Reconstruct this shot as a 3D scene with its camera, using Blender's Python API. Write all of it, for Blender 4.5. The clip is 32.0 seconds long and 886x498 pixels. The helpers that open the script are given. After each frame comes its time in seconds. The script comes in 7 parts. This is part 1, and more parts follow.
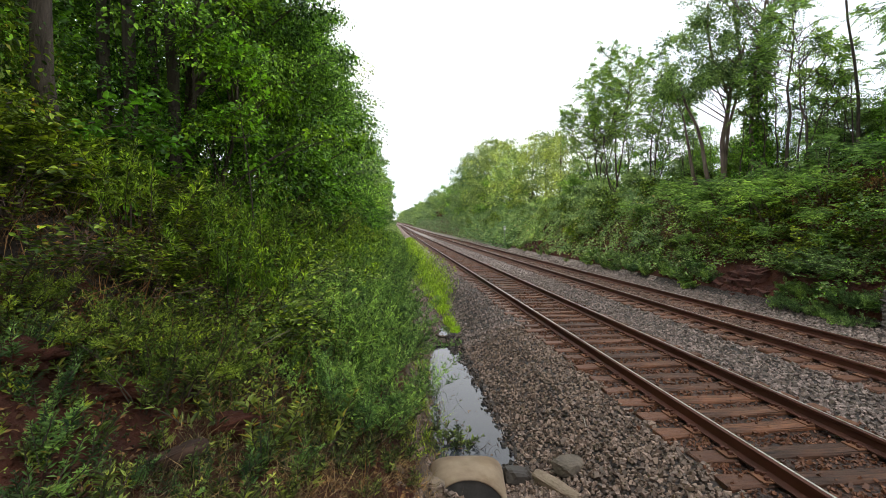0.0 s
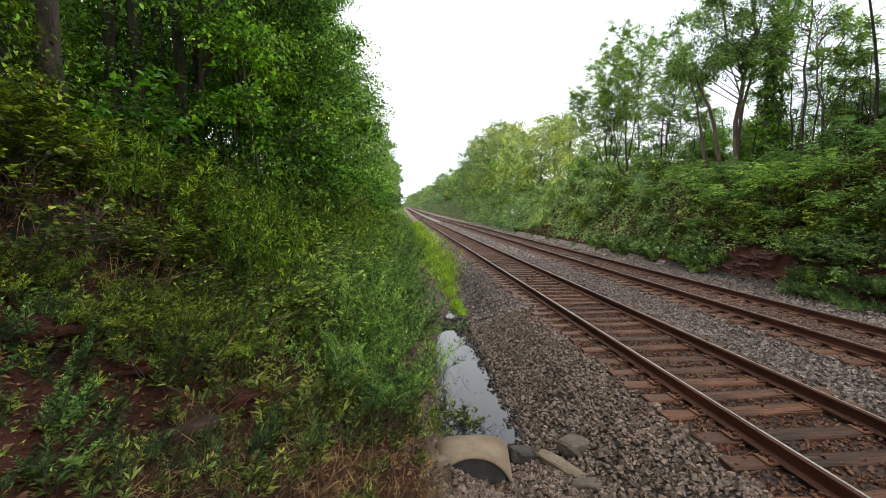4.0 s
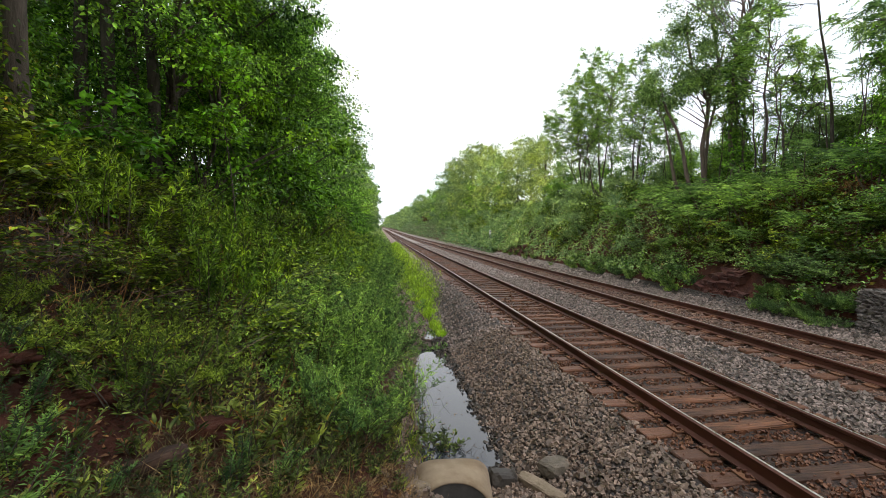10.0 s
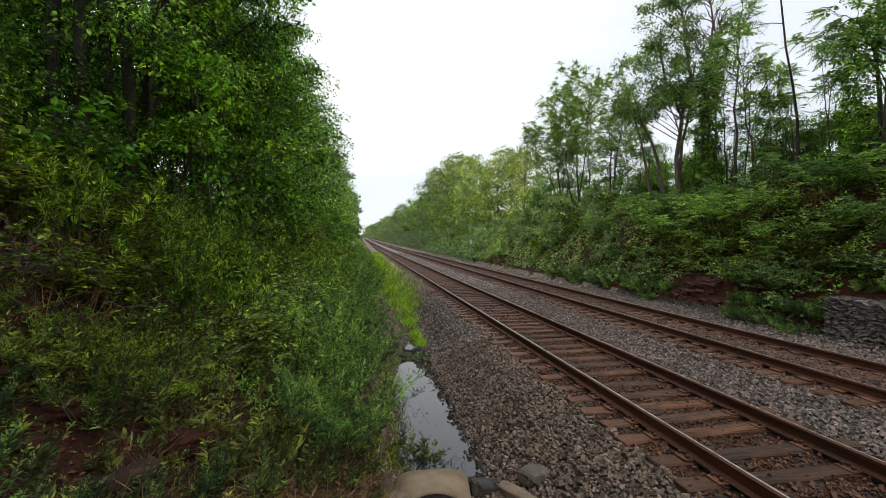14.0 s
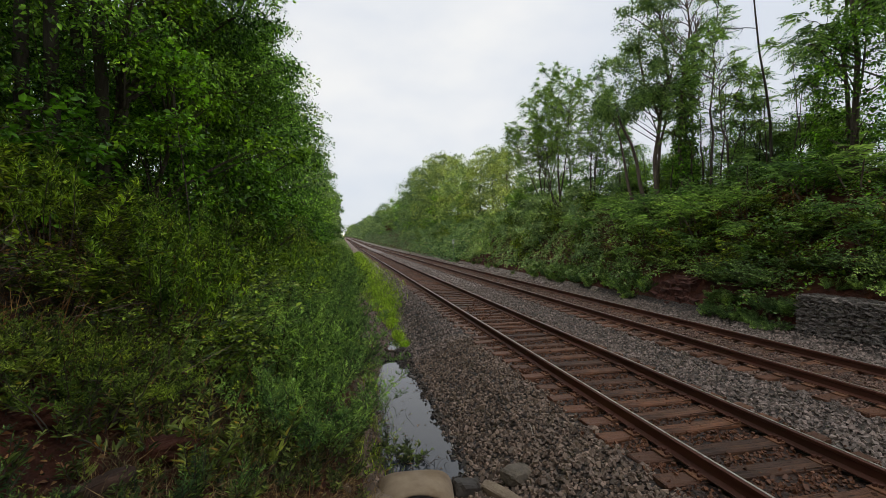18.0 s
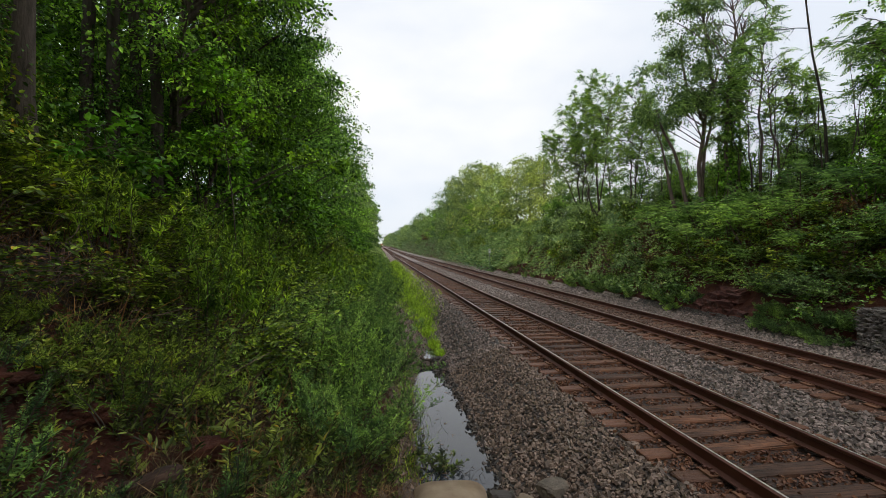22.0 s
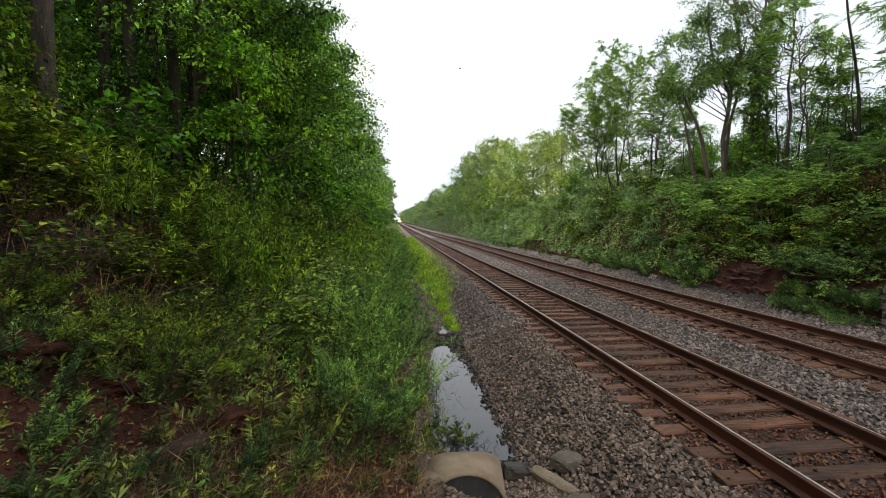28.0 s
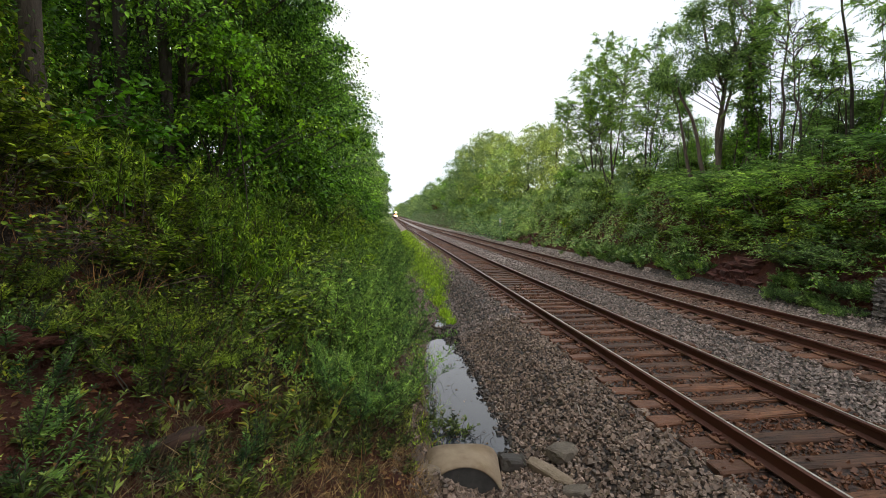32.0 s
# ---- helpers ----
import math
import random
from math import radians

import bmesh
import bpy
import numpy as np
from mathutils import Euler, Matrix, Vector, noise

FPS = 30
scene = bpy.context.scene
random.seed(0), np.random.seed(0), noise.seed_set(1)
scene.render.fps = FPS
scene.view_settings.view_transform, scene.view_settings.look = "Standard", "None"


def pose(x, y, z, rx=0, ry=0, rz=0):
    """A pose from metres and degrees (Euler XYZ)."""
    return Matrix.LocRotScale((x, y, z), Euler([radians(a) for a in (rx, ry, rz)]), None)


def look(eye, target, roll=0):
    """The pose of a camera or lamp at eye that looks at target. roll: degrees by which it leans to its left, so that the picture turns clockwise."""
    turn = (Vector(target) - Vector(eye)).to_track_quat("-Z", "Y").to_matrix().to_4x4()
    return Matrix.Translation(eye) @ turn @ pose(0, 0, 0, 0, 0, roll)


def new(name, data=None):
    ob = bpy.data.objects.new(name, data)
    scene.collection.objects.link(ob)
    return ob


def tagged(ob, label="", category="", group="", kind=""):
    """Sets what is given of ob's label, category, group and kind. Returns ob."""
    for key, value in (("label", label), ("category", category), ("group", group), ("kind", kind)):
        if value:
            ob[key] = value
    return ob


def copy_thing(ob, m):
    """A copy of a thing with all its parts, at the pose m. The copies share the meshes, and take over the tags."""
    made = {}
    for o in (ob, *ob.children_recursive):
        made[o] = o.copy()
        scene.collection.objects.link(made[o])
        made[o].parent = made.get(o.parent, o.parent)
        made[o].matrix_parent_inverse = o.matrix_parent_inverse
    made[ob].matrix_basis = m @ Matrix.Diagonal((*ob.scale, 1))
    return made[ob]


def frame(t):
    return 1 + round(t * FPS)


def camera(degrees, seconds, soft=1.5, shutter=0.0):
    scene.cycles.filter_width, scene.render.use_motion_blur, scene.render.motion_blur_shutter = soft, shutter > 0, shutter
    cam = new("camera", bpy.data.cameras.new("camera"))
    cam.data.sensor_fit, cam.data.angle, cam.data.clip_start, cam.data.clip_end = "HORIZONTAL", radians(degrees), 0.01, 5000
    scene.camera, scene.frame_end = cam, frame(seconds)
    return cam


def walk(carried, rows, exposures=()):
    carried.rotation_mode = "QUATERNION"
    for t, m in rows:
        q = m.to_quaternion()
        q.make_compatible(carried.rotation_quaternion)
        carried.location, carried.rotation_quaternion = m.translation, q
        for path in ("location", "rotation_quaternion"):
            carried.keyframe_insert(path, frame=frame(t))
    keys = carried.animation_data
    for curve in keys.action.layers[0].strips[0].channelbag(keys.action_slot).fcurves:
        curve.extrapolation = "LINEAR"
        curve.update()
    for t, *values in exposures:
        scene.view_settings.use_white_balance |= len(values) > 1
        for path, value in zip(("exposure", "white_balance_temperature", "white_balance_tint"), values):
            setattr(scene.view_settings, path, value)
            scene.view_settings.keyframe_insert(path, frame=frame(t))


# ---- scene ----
cam = camera(87.4, 32.0, soft=0.5)
PATH = [
    (0, (-4.367, 0.078, 2.452), (-4.163, 2.064, 2.345), 0.0),
    (0.5, (-4.356, 0.094, 2.441), (-4.186, 2.084, 2.341), 0.1),
    (1, (-4.358, 0.079, 2.444), (-4.207, 2.072, 2.355), 0.1),
    (1.5, (-4.365, 0.065, 2.452), (-4.215, 2.057, 2.365), 0.2),
    (2, (-4.357, 0.073, 2.448), (-4.203, 2.065, 2.359), 0.2),
    (2.5, (-4.351, 0.069, 2.442), (-4.199, 2.061, 2.347), 0.2),
    (3, (-4.355, 0.074, 2.444), (-4.196, 2.064, 2.324), 0.3),
    (3.5, (-4.359, 0.075, 2.436), (-4.195, 2.062, 2.283), 0.2),
    (5.5, (-4.36, 0.081, 2.426), (-4.156, 2.061, 2.23), 0.1),
    (6, (-4.368, 0.075, 2.427), (-4.153, 2.054, 2.239), 0.1),
    (6.5, (-4.369, 0.078, 2.426), (-4.143, 2.057, 2.248), -0.0),
    (7, (-4.369, 0.076, 2.422), (-4.137, 2.055, 2.25), 0.0),
    (7.5, (-4.379, 0.076, 2.418), (-4.141, 2.055, 2.252), 0.1),
    (8, (-4.368, 0.079, 2.416), (-4.126, 2.057, 2.252), -0.0),
    (8.5, (-4.37, 0.076, 2.423), (-4.121, 2.053, 2.245), -0.0),
    (9, (-4.371, 0.074, 2.417), (-4.123, 2.05, 2.232), -0.0),
    (9.5, (-4.368, 0.091, 2.41), (-4.119, 2.071, 2.278), -0.0),
    (10, (-4.357, 0.086, 2.418), (-4.092, 2.066, 2.331), -0.1),
    (10.5, (-4.364, 0.083, 2.415), (-4.084, 2.062, 2.357), -0.0),
    (11, (-4.367, 0.084, 2.416), (-4.074, 2.062, 2.37), -0.1),
    (11.5, (-4.364, 0.08, 2.42), (-4.055, 2.055, 2.378), -0.1),
    (12, (-4.345, 0.067, 2.409), (-4.023, 2.04, 2.37), -0.2),
    (12.5, (-4.351, 0.07, 2.411), (-4.017, 2.041, 2.37), -0.1),
    (13, (-4.348, 0.074, 2.406), (-4.008, 2.044, 2.365), -0.1),
    (13.5, (-4.337, 0.064, 2.41), (-3.992, 2.034, 2.368), -0.2),
    (14, (-4.344, 0.06, 2.414), (-3.998, 2.03, 2.369), -0.1),
    (14.5, (-4.356, 0.054, 2.417), (-4.019, 2.025, 2.372), -0.2),
    (15, (-4.36, 0.066, 2.409), (-4.022, 2.037, 2.375), -0.2),
    (15.5, (-4.358, 0.072, 2.403), (-3.949, 2.029, 2.394), -0.3),
    (17.5, (-4.337, 0.09, 2.41), (-3.893, 2.039, 2.372), -0.3),
    (18, (-4.345, 0.066, 2.426), (-3.925, 2.021, 2.379), -0.2),
    (18.5, (-4.367, 0.044, 2.428), (-3.97, 2.004, 2.377), -0.3),
    (19, (-4.375, 0.039, 2.428), (-3.998, 2.003, 2.375), -0.2),
    (19.5, (-4.364, 0.043, 2.428), (-4.01, 2.011, 2.382), -0.3),
    (20, (-4.353, 0.054, 2.431), (-4.026, 2.027, 2.396), -0.2),
    (20.5, (-4.354, 0.063, 2.427), (-4.051, 2.04, 2.404), -0.2),
    (21, (-4.344, 0.054, 2.423), (-4.054, 2.033, 2.41), -0.2),
    (21.5, (-4.34, 0.042, 2.426), (-4.062, 2.023, 2.419), -0.2),
    (22, (-4.342, 0.042, 2.426), (-4.075, 2.025, 2.419), -0.1),
    (22.5, (-4.351, 0.036, 2.422), (-4.095, 2.019, 2.415), -0.1),
    (23, (-4.356, 0.03, 2.422), (-4.108, 2.015, 2.414), -0.1),
    (23.5, (-4.358, 0.029, 2.426), (-4.117, 2.014, 2.416), -0.0),
    (24, (-4.372, 0.031, 2.433), (-4.137, 2.018, 2.42), -0.0),
    (24.5, (-4.369, 0.031, 2.427), (-4.145, 2.018, 2.41), -0.0),
    (25, (-4.364, 0.035, 2.421), (-4.158, 2.024, 2.399), 0.0),
    (25.5, (-4.365, 0.045, 2.428), (-4.168, 2.035, 2.401), 0.0),
    (27.5, (-4.351, 0.054, 2.42), (-4.155, 2.042, 2.326), 0.0),
    (28, (-4.348, 0.045, 2.429), (-4.148, 2.032, 2.319), 0.0),
    (28.5, (-4.355, 0.052, 2.421), (-4.144, 2.037, 2.307), -0.1),
    (29, (-4.348, 0.05, 2.424), (-4.125, 2.034, 2.306), -0.1),
    (29.5, (-4.347, 0.049, 2.418), (-4.116, 2.033, 2.302), -0.1),
    (30, (-4.354, 0.041, 2.424), (-4.114, 2.023, 2.309), -0.1),
    (30.5, (-4.363, 0.045, 2.427), (-4.118, 2.027, 2.309), -0.1),
    (31, (-4.358, 0.043, 2.428), (-4.116, 2.025, 2.304), -0.1),
    (31.5, (-4.354, 0.051, 2.413), (-4.116, 2.032, 2.28), -0.1),
    (32, (-4.362, 0.065, 2.414), (-4.14, 2.048, 2.277), -0.1),
]
walk(cam, [(t, look(e, a, r)) for t, e, a, r in PATH], [(0, -0.25), (2, -0.42), (3.5, -0.35), (6, 0.0), (7, -0.03), (8, -0.18), (9, -0.3), (10, -0.27), (11, -0.8), (12, -0.98), (14, -0.78), (15, -0.8), (18, -1.12), (20, -0.85), (22, -0.92), (25, -0.88), (28, -0.62), (31, -0.55), (32, -0.55)])

# ---- world and light: a bright overcast sky ----
def make_world():
    w = bpy.data.worlds.new("overcast_sky")
    scene.world = w
    w.use_nodes = True
    nt = w.node_tree
    bg = nt.nodes["Background"]
    sky = nt.nodes.new("ShaderNodeTexSky")
    sky.sky_type, sky.sun_disc = "NISHITA", False
    sky.sun_elevation, sky.sun_rotation = radians(66), radians(155)
    dim = nt.nodes.new("ShaderNodeMix")
    dim.data_type, dim.blend_type = "RGBA", "MULTIPLY"
    dim.inputs[0].default_value = 1.0
    nt.links.new(sky.outputs[0], dim.inputs[6])
    dim.inputs[7].default_value = (0.1, 0.1, 0.1, 1)
    tc = nt.nodes.new("ShaderNodeTexCoord")
    mp = nt.nodes.new("ShaderNodeMapping")
    mp.inputs["Scale"].default_value = (1.0, 1.0, 2.2)
    nz = nt.nodes.new("ShaderNodeTexNoise")
    nz.inputs["Scale"].default_value, nz.inputs["Detail"].default_value = 2.2, 5
    nz.inputs["Roughness"].default_value = 0.5
    ramp = nt.nodes.new("ShaderNodeValToRGB")
    ramp.color_ramp.elements[0].position, ramp.color_ramp.elements[0].color = 0.36, (0.80, 0.85, 0.93, 1)
    ramp.color_ramp.elements[1].position, ramp.color_ramp.elements[1].color = 0.62, (1.02, 1.02, 1.01, 1)
    nt.links.new(tc.outputs["Generated"], mp.inputs["Vector"])
    nt.links.new(mp.outputs["Vector"], nz.inputs["Vector"])
    nt.links.new(nz.outputs["Fac"], ramp.inputs["Fac"])
    mix = nt.nodes.new("ShaderNodeMix")
    mix.data_type = "RGBA"
    mix.inputs[0].default_value = 0.9
    nt.links.new(dim.outputs[2], mix.inputs[6])
    nt.links.new(ramp.outputs["Color"], mix.inputs[7])
    sep = nt.nodes.new("ShaderNodeSeparateXYZ")
    nt.links.new(tc.outputs["Generated"], sep.inputs[0])
    up = nt.nodes.new("ShaderNodeMapRange")
    up.inputs["From Min"].default_value, up.inputs["From Max"].default_value = 0.0, 1.0
    up.inputs["To Min"].default_value, up.inputs["To Max"].default_value = 1.14, 1.2
    nt.links.new(sep.outputs["Z"], up.inputs["Value"])
    over = nt.nodes.new("ShaderNodeMix")
    over.data_type, over.blend_type = "RGBA", "MULTIPLY"
    over.inputs[0].default_value = 1.0
    nt.links.new(mix.outputs[2], over.inputs[6])
    nt.links.new(up.outputs[0], over.inputs[7])
    nt.links.new(over.outputs[2], bg.inputs["Color"])
    bg.inputs["Strength"].default_value = SKY
    sun = bpy.data.lights.new("sun", "SUN")
    sun.energy, sun.angle, sun.color = SUN, radians(30), (1.0, 0.96, 0.9)
    ob = new("sun", sun)
    ob.matrix_world = look((10, -22, 60), (0, 5, 0))


SKY, SUN = 1.8, 0.5
make_world()


# ---- materials ----
def mat_nodes(name):
    m = bpy.data.materials.new(name)
    m.use_nodes = True
    nt = m.node_tree
    return m, nt, nt.nodes["Principled BSDF"]


def ramp_of(nt, stops):
    r = nt.nodes.new("ShaderNodeValToRGB")
    els = r.color_ramp.elements
    while len(els) < len(stops):
        els.new(0.5)
    for e, (p, c) in zip(els, stops):
        e.position, e.color = p, (*c, 1)
    return r


def noise_of(nt, scale, detail=4, rough=0.6, kind="Object", stretch=(1, 1, 1)):
    tc = nt.nodes.new("ShaderNodeTexCoord")
    mp = nt.nodes.new("ShaderNodeMapping")
    mp.inputs["Scale"].default_value = stretch
    n = nt.nodes.new("ShaderNodeTexNoise")
    n.inputs["Scale"].default_value, n.inputs["Detail"].default_value, n.inputs["Roughness"].default_value = scale, detail, rough
    nt.links.new(tc.outputs[kind], mp.inputs["Vector"])
    nt.links.new(mp.outputs["Vector"], n.inputs["Vector"])
    return n


def mix_of(nt, a, b, fac, blend="MIX"):
    m = nt.nodes.new("ShaderNodeMix")
    m.data_type, m.blend_type = "RGBA", blend
    for sock, v in ((m.inputs[6], a), (m.inputs[7], b), (m.inputs[0], fac)):
        if isinstance(v, (int, float)):
            sock.default_value = v
        elif isinstance(v, tuple):
            sock.default_value = (*v, 1)
        else:
            nt.links.new(v, sock)
    return m.outputs[2]


def bump_of(nt, bsdf, height, strength, distance):
    b = nt.nodes.new("ShaderNodeBump")
    b.inputs["Strength"].default_value, b.inputs["Distance"].default_value = strength, distance
    nt.links.new(height, b.inputs["Height"])
    nt.links.new(b.outputs["Normal"], bsdf.inputs["Normal"])


def leaf_material(name, dark, mid, light, rough=0.46, through_light=0.34, odd=None, spread=0.9, clump=6.5, amp=1.0):
    """Leaf green that differs leaf by leaf, clump by clump and plant by plant, partly in place of light and dark; light
    passes through.
    """
    m, nt, b = mat_nodes(name)
    geo = nt.nodes.new("ShaderNodeNewGeometry")
    stops = [(0.0, tuple((1 - 0.45 * spread) * v for v in dark)), (0.5, tuple(0.98 * v for v in mid)), (0.93, tuple((0.85 + 0.45 * spread) * v for v in light))]
    if odd:
        stops.append((0.985, odd))
    r = ramp_of(nt, stops)
    nt.links.new(geo.outputs["Random Per Island"], r.inputs["Fac"])
    info = nt.nodes.new("ShaderNodeObjectInfo")
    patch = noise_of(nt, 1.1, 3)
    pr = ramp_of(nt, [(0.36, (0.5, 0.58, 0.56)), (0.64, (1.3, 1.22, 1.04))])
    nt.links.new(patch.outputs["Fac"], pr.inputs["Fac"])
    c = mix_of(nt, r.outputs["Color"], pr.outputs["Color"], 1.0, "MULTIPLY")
    # random sprig tones, strong enough to stand for lit tops and dark hollows
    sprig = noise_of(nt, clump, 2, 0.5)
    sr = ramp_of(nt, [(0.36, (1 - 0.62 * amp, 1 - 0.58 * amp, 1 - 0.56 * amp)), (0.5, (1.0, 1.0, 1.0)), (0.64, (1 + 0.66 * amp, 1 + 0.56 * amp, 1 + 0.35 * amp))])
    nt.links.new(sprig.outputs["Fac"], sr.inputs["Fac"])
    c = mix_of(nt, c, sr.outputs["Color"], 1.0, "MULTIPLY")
    orr = ramp_of(nt, [(0.0, (0.60, 0.68, 0.70)), (0.5, (1.0, 1.0, 1.0)), (1.0, (1.36, 1.28, 0.96))])
    nt.links.new(info.outputs["Random"], orr.inputs["Fac"])
    c = mix_of(nt, c, orr.outputs["Color"], 1.0, "MULTIPLY")
    nt.links.new(c, b.inputs["Base Color"])
    b.inputs["Roughness"].default_value = rough
    b.inputs["Specular IOR Level"].default_value = 0.16
    tr = nt.nodes.new("ShaderNodeBsdfTranslucent")
    c2 = mix_of(nt, c, (1.15 * through_light, 1.2 * through_light, 0.5 * through_light), 1.0, "MULTIPLY")
    nt.links.new(c2, tr.inputs["Color"])
    mx = nt.nodes.new("ShaderNodeAddShader")
    nt.links.new(b.outputs[0], mx.inputs[0])
    nt.links.new(tr.outputs[0], mx.inputs[1])
    nt.links.new(mx.outputs[0], nt.nodes["Material Output"].inputs["Surface"])
    return m


def rough_material(name, stops, scale, rough=0.85, bump=0.5, depth=0.02, fine=None, stretch=(1, 1, 1), vary=0.0, metal=0.0, second=None):
    m, nt, b = mat_nodes(name)
    n = noise_of(nt, scale, 6, 0.65, stretch=stretch)
    r = ramp_of(nt, stops)
    nt.links.new(n.outputs["Fac"], r.inputs["Fac"])
    c = r.outputs["Color"]
    if second:
        n2 = noise_of(nt, second[0], 3, 0.5)
        r2 = ramp_of(nt, [(0.42, (1, 1, 1)), (0.62, second[1])])
        nt.links.new(n2.outputs["Fac"], r2.inputs["Fac"])
        c = mix_of(nt, c, r2.outputs["Color"], 1.0, "MULTIPLY")
    if vary:
        info = nt.nodes.new("ShaderNodeObjectInfo")
        v = ramp_of(nt, [(0, (1 - vary,) * 3), (1, (1 + vary, 1 + vary * 0.9, 1 + vary * 0.8))])
        nt.links.new(info.outputs["Random"], v.inputs["Fac"])
        c = mix_of(nt, c, v.outputs["Color"], 1.0, "MULTIPLY")
    nt.links.new(c, b.inputs["Base Color"])
    b.inputs["Roughness"].default_value, b.inputs["Metallic"].default_value = rough, metal
    h = noise_of(nt, fine or scale * 4, 6, 0.7, stretch=stretch)
    bump_of(nt, b, h.outputs["Fac"], bump, depth)
    return m


def stone_material(name, dark, mid, light, rusty=None):
    """Crushed stone: grey differing stone by stone, rust stain beside the rails."""
    m, nt, b = mat_nodes(name)
    geo = nt.nodes.new("ShaderNodeNewGeometry")
    info = nt.nodes.new("ShaderNodeObjectInfo")
    add = nt.nodes.new("ShaderNodeMath")
    add.operation = "ADD"
    nt.links.new(geo.outputs["Random Per Island"], add.inputs[0])
    nt.links.new(info.outputs["Random"], add.inputs[1])
    fr = nt.nodes.new("ShaderNodeMath")
    fr.operation = "FRACT"
    nt.links.new(add.outputs[0], fr.inputs[0])
    r = ramp_of(nt, [(0, dark), (0.5, mid), (0.93, light), (0.985, tuple(1.15 * v for v in light))])
    nt.links.new(fr.outputs[0], r.inputs["Fac"])
    n = noise_of(nt, 40, 4)
    sp = ramp_of(nt, [(0.3, (0.75, 0.75, 0.75)), (0.7, (1.2, 1.2, 1.2))])
    nt.links.new(n.outputs["Fac"], sp.inputs["Fac"])
    c = mix_of(nt, r.outputs["Color"], sp.outputs["Color"], 1.0, "MULTIPLY")
    if rusty:
        n2 = noise_of(nt, 1.3, 3)
        r2 = ramp_of(nt, [(0.45, (0, 0, 0)), (0.7, (0.8, 0.8, 0.8))])
        nt.links.new(n2.outputs["Fac"], r2.inputs["Fac"])
        c = mix_of(nt, c, rusty, r2.outputs["Color"])
    nt.links.new(c, b.inputs["Base Color"])
    b.inputs["Roughness"].default_value = 0.6
    bump_of(nt, b, n.outputs["Fac"], 0.4, 0.006)
    return m


def bed_material(name, dark, mid, light):
    """The ballast bed under and beyond the loose stones: stone cells with dark gaps."""
    m, nt, b = mat_nodes(name)
    tc = nt.nodes.new("ShaderNodeTexCoord")
    vo = nt.nodes.new("ShaderNodeTexVoronoi")
    vo.inputs["Scale"].default_value = 17
    nt.links.new(tc.outputs["Object"], vo.inputs["Vector"])
    hs = nt.nodes.new("ShaderNodeSeparateColor")
    nt.links.new(vo.outputs["Color"], hs.inputs[0])
    r = ramp_of(nt, [(0, dark), (0.5, mid), (0.95, light)])
    nt.links.new(hs.outputs[0], r.inputs["Fac"])
    g = ramp_of(nt, [(0.25, (1, 1, 1)), (0.62, (0.35, 0.33, 0.32))])
    nt.links.new(vo.outputs["Distance"], g.inputs["Fac"])
    c = mix_of(nt, r.outputs["Color"], g.outputs["Color"], 1.0, "MULTIPLY")
    n = noise_of(nt, 0.5, 3)
    st = ramp_of(nt, [(0.35, (0.8, 0.78, 0.76)), (0.65, (1.12, 1.1, 1.08))])
    nt.links.new(n.outputs["Fac"], st.inputs["Fac"])
    c = mix_of(nt, c, st.outputs["Color"], 1.0, "MULTIPLY")
    nt.links.new(c, b.inputs["Base Color"])
    b.inputs["Roughness"].default_value = 0.58
    inv = nt.nodes.new("ShaderNodeMath")
    inv.operation = "MULTIPLY"
    inv.inputs[1].default_value = -1
    nt.links.new(vo.outputs["Distance"], inv.inputs[0])
    bump_of(nt, b, inv.outputs[0], 1.0, 0.05)
    return m


def tie_material(name, dark, mid, light):
    """Old creosoted timber: long grain, dark splits, rust and dust patches, each tie different."""
    m, nt, b = mat_nodes(name)
    g = noise_of(nt, 7, 8, 0.7, stretch=(0.22, 3.5, 3.5))
    r = ramp_of(nt, [(0.28, dark), (0.5, mid), (0.72, light)])
    nt.links.new(g.outputs["Fac"], r.inputs["Fac"])
    s = noise_of(nt, 16, 3, 0.5, stretch=(0.06, 3, 3))
    sr = ramp_of(nt, [(0.36, (0.25, 0.22, 0.2)), (0.44, (1, 1, 1))])
    nt.links.new(s.outputs["Fac"], sr.inputs["Fac"])
    c = mix_of(nt, r.outputs["Color"], sr.outputs["Color"], 1.0, "MULTIPLY")
    p = noise_of(nt, 2.2, 4, 0.6)
    pr = ramp_of(nt, [(0.4, (0.78, 0.72, 0.7)), (0.62, (1.25, 1.05, 0.9))])
    nt.links.new(p.outputs["Fac"], pr.inputs["Fac"])
    c = mix_of(nt, c, pr.outputs["Color"], 1.0, "MULTIPLY")
    info = nt.nodes.new("ShaderNodeObjectInfo")
    v = ramp_of(nt, [(0, (0.6, 0.6, 0.62)), (0.6, (1.0, 1.0, 1.0)), (1, (1.4, 1.3, 1.2))])
    nt.links.new(info.outputs["Random"], v.inputs["Fac"])
    c = mix_of(nt, c, v.outputs["Color"], 1.0, "MULTIPLY")
    nt.links.new(c, b.inputs["Base Color"])
    b.inputs["Roughness"].default_value = 0.66
    h = mix_of(nt, g.outputs["Fac"], sr.outputs["Color"], 0.5)
    bump_of(nt, b, h, 1.0, 0.025)
    return m


def plain_material(name, color, rough=0.5, metal=0.0, emit=0.0):
    m, nt, b = mat_nodes(name)
    b.inputs["Base Color"].default_value = (*color, 1)
    b.inputs["Roughness"].default_value, b.inputs["Metallic"].default_value = rough, metal
    if emit:
        b.inputs["Emission Color"].default_value = (*color, 1)
        b.inputs["Emission Strength"].default_value = emit
    return m


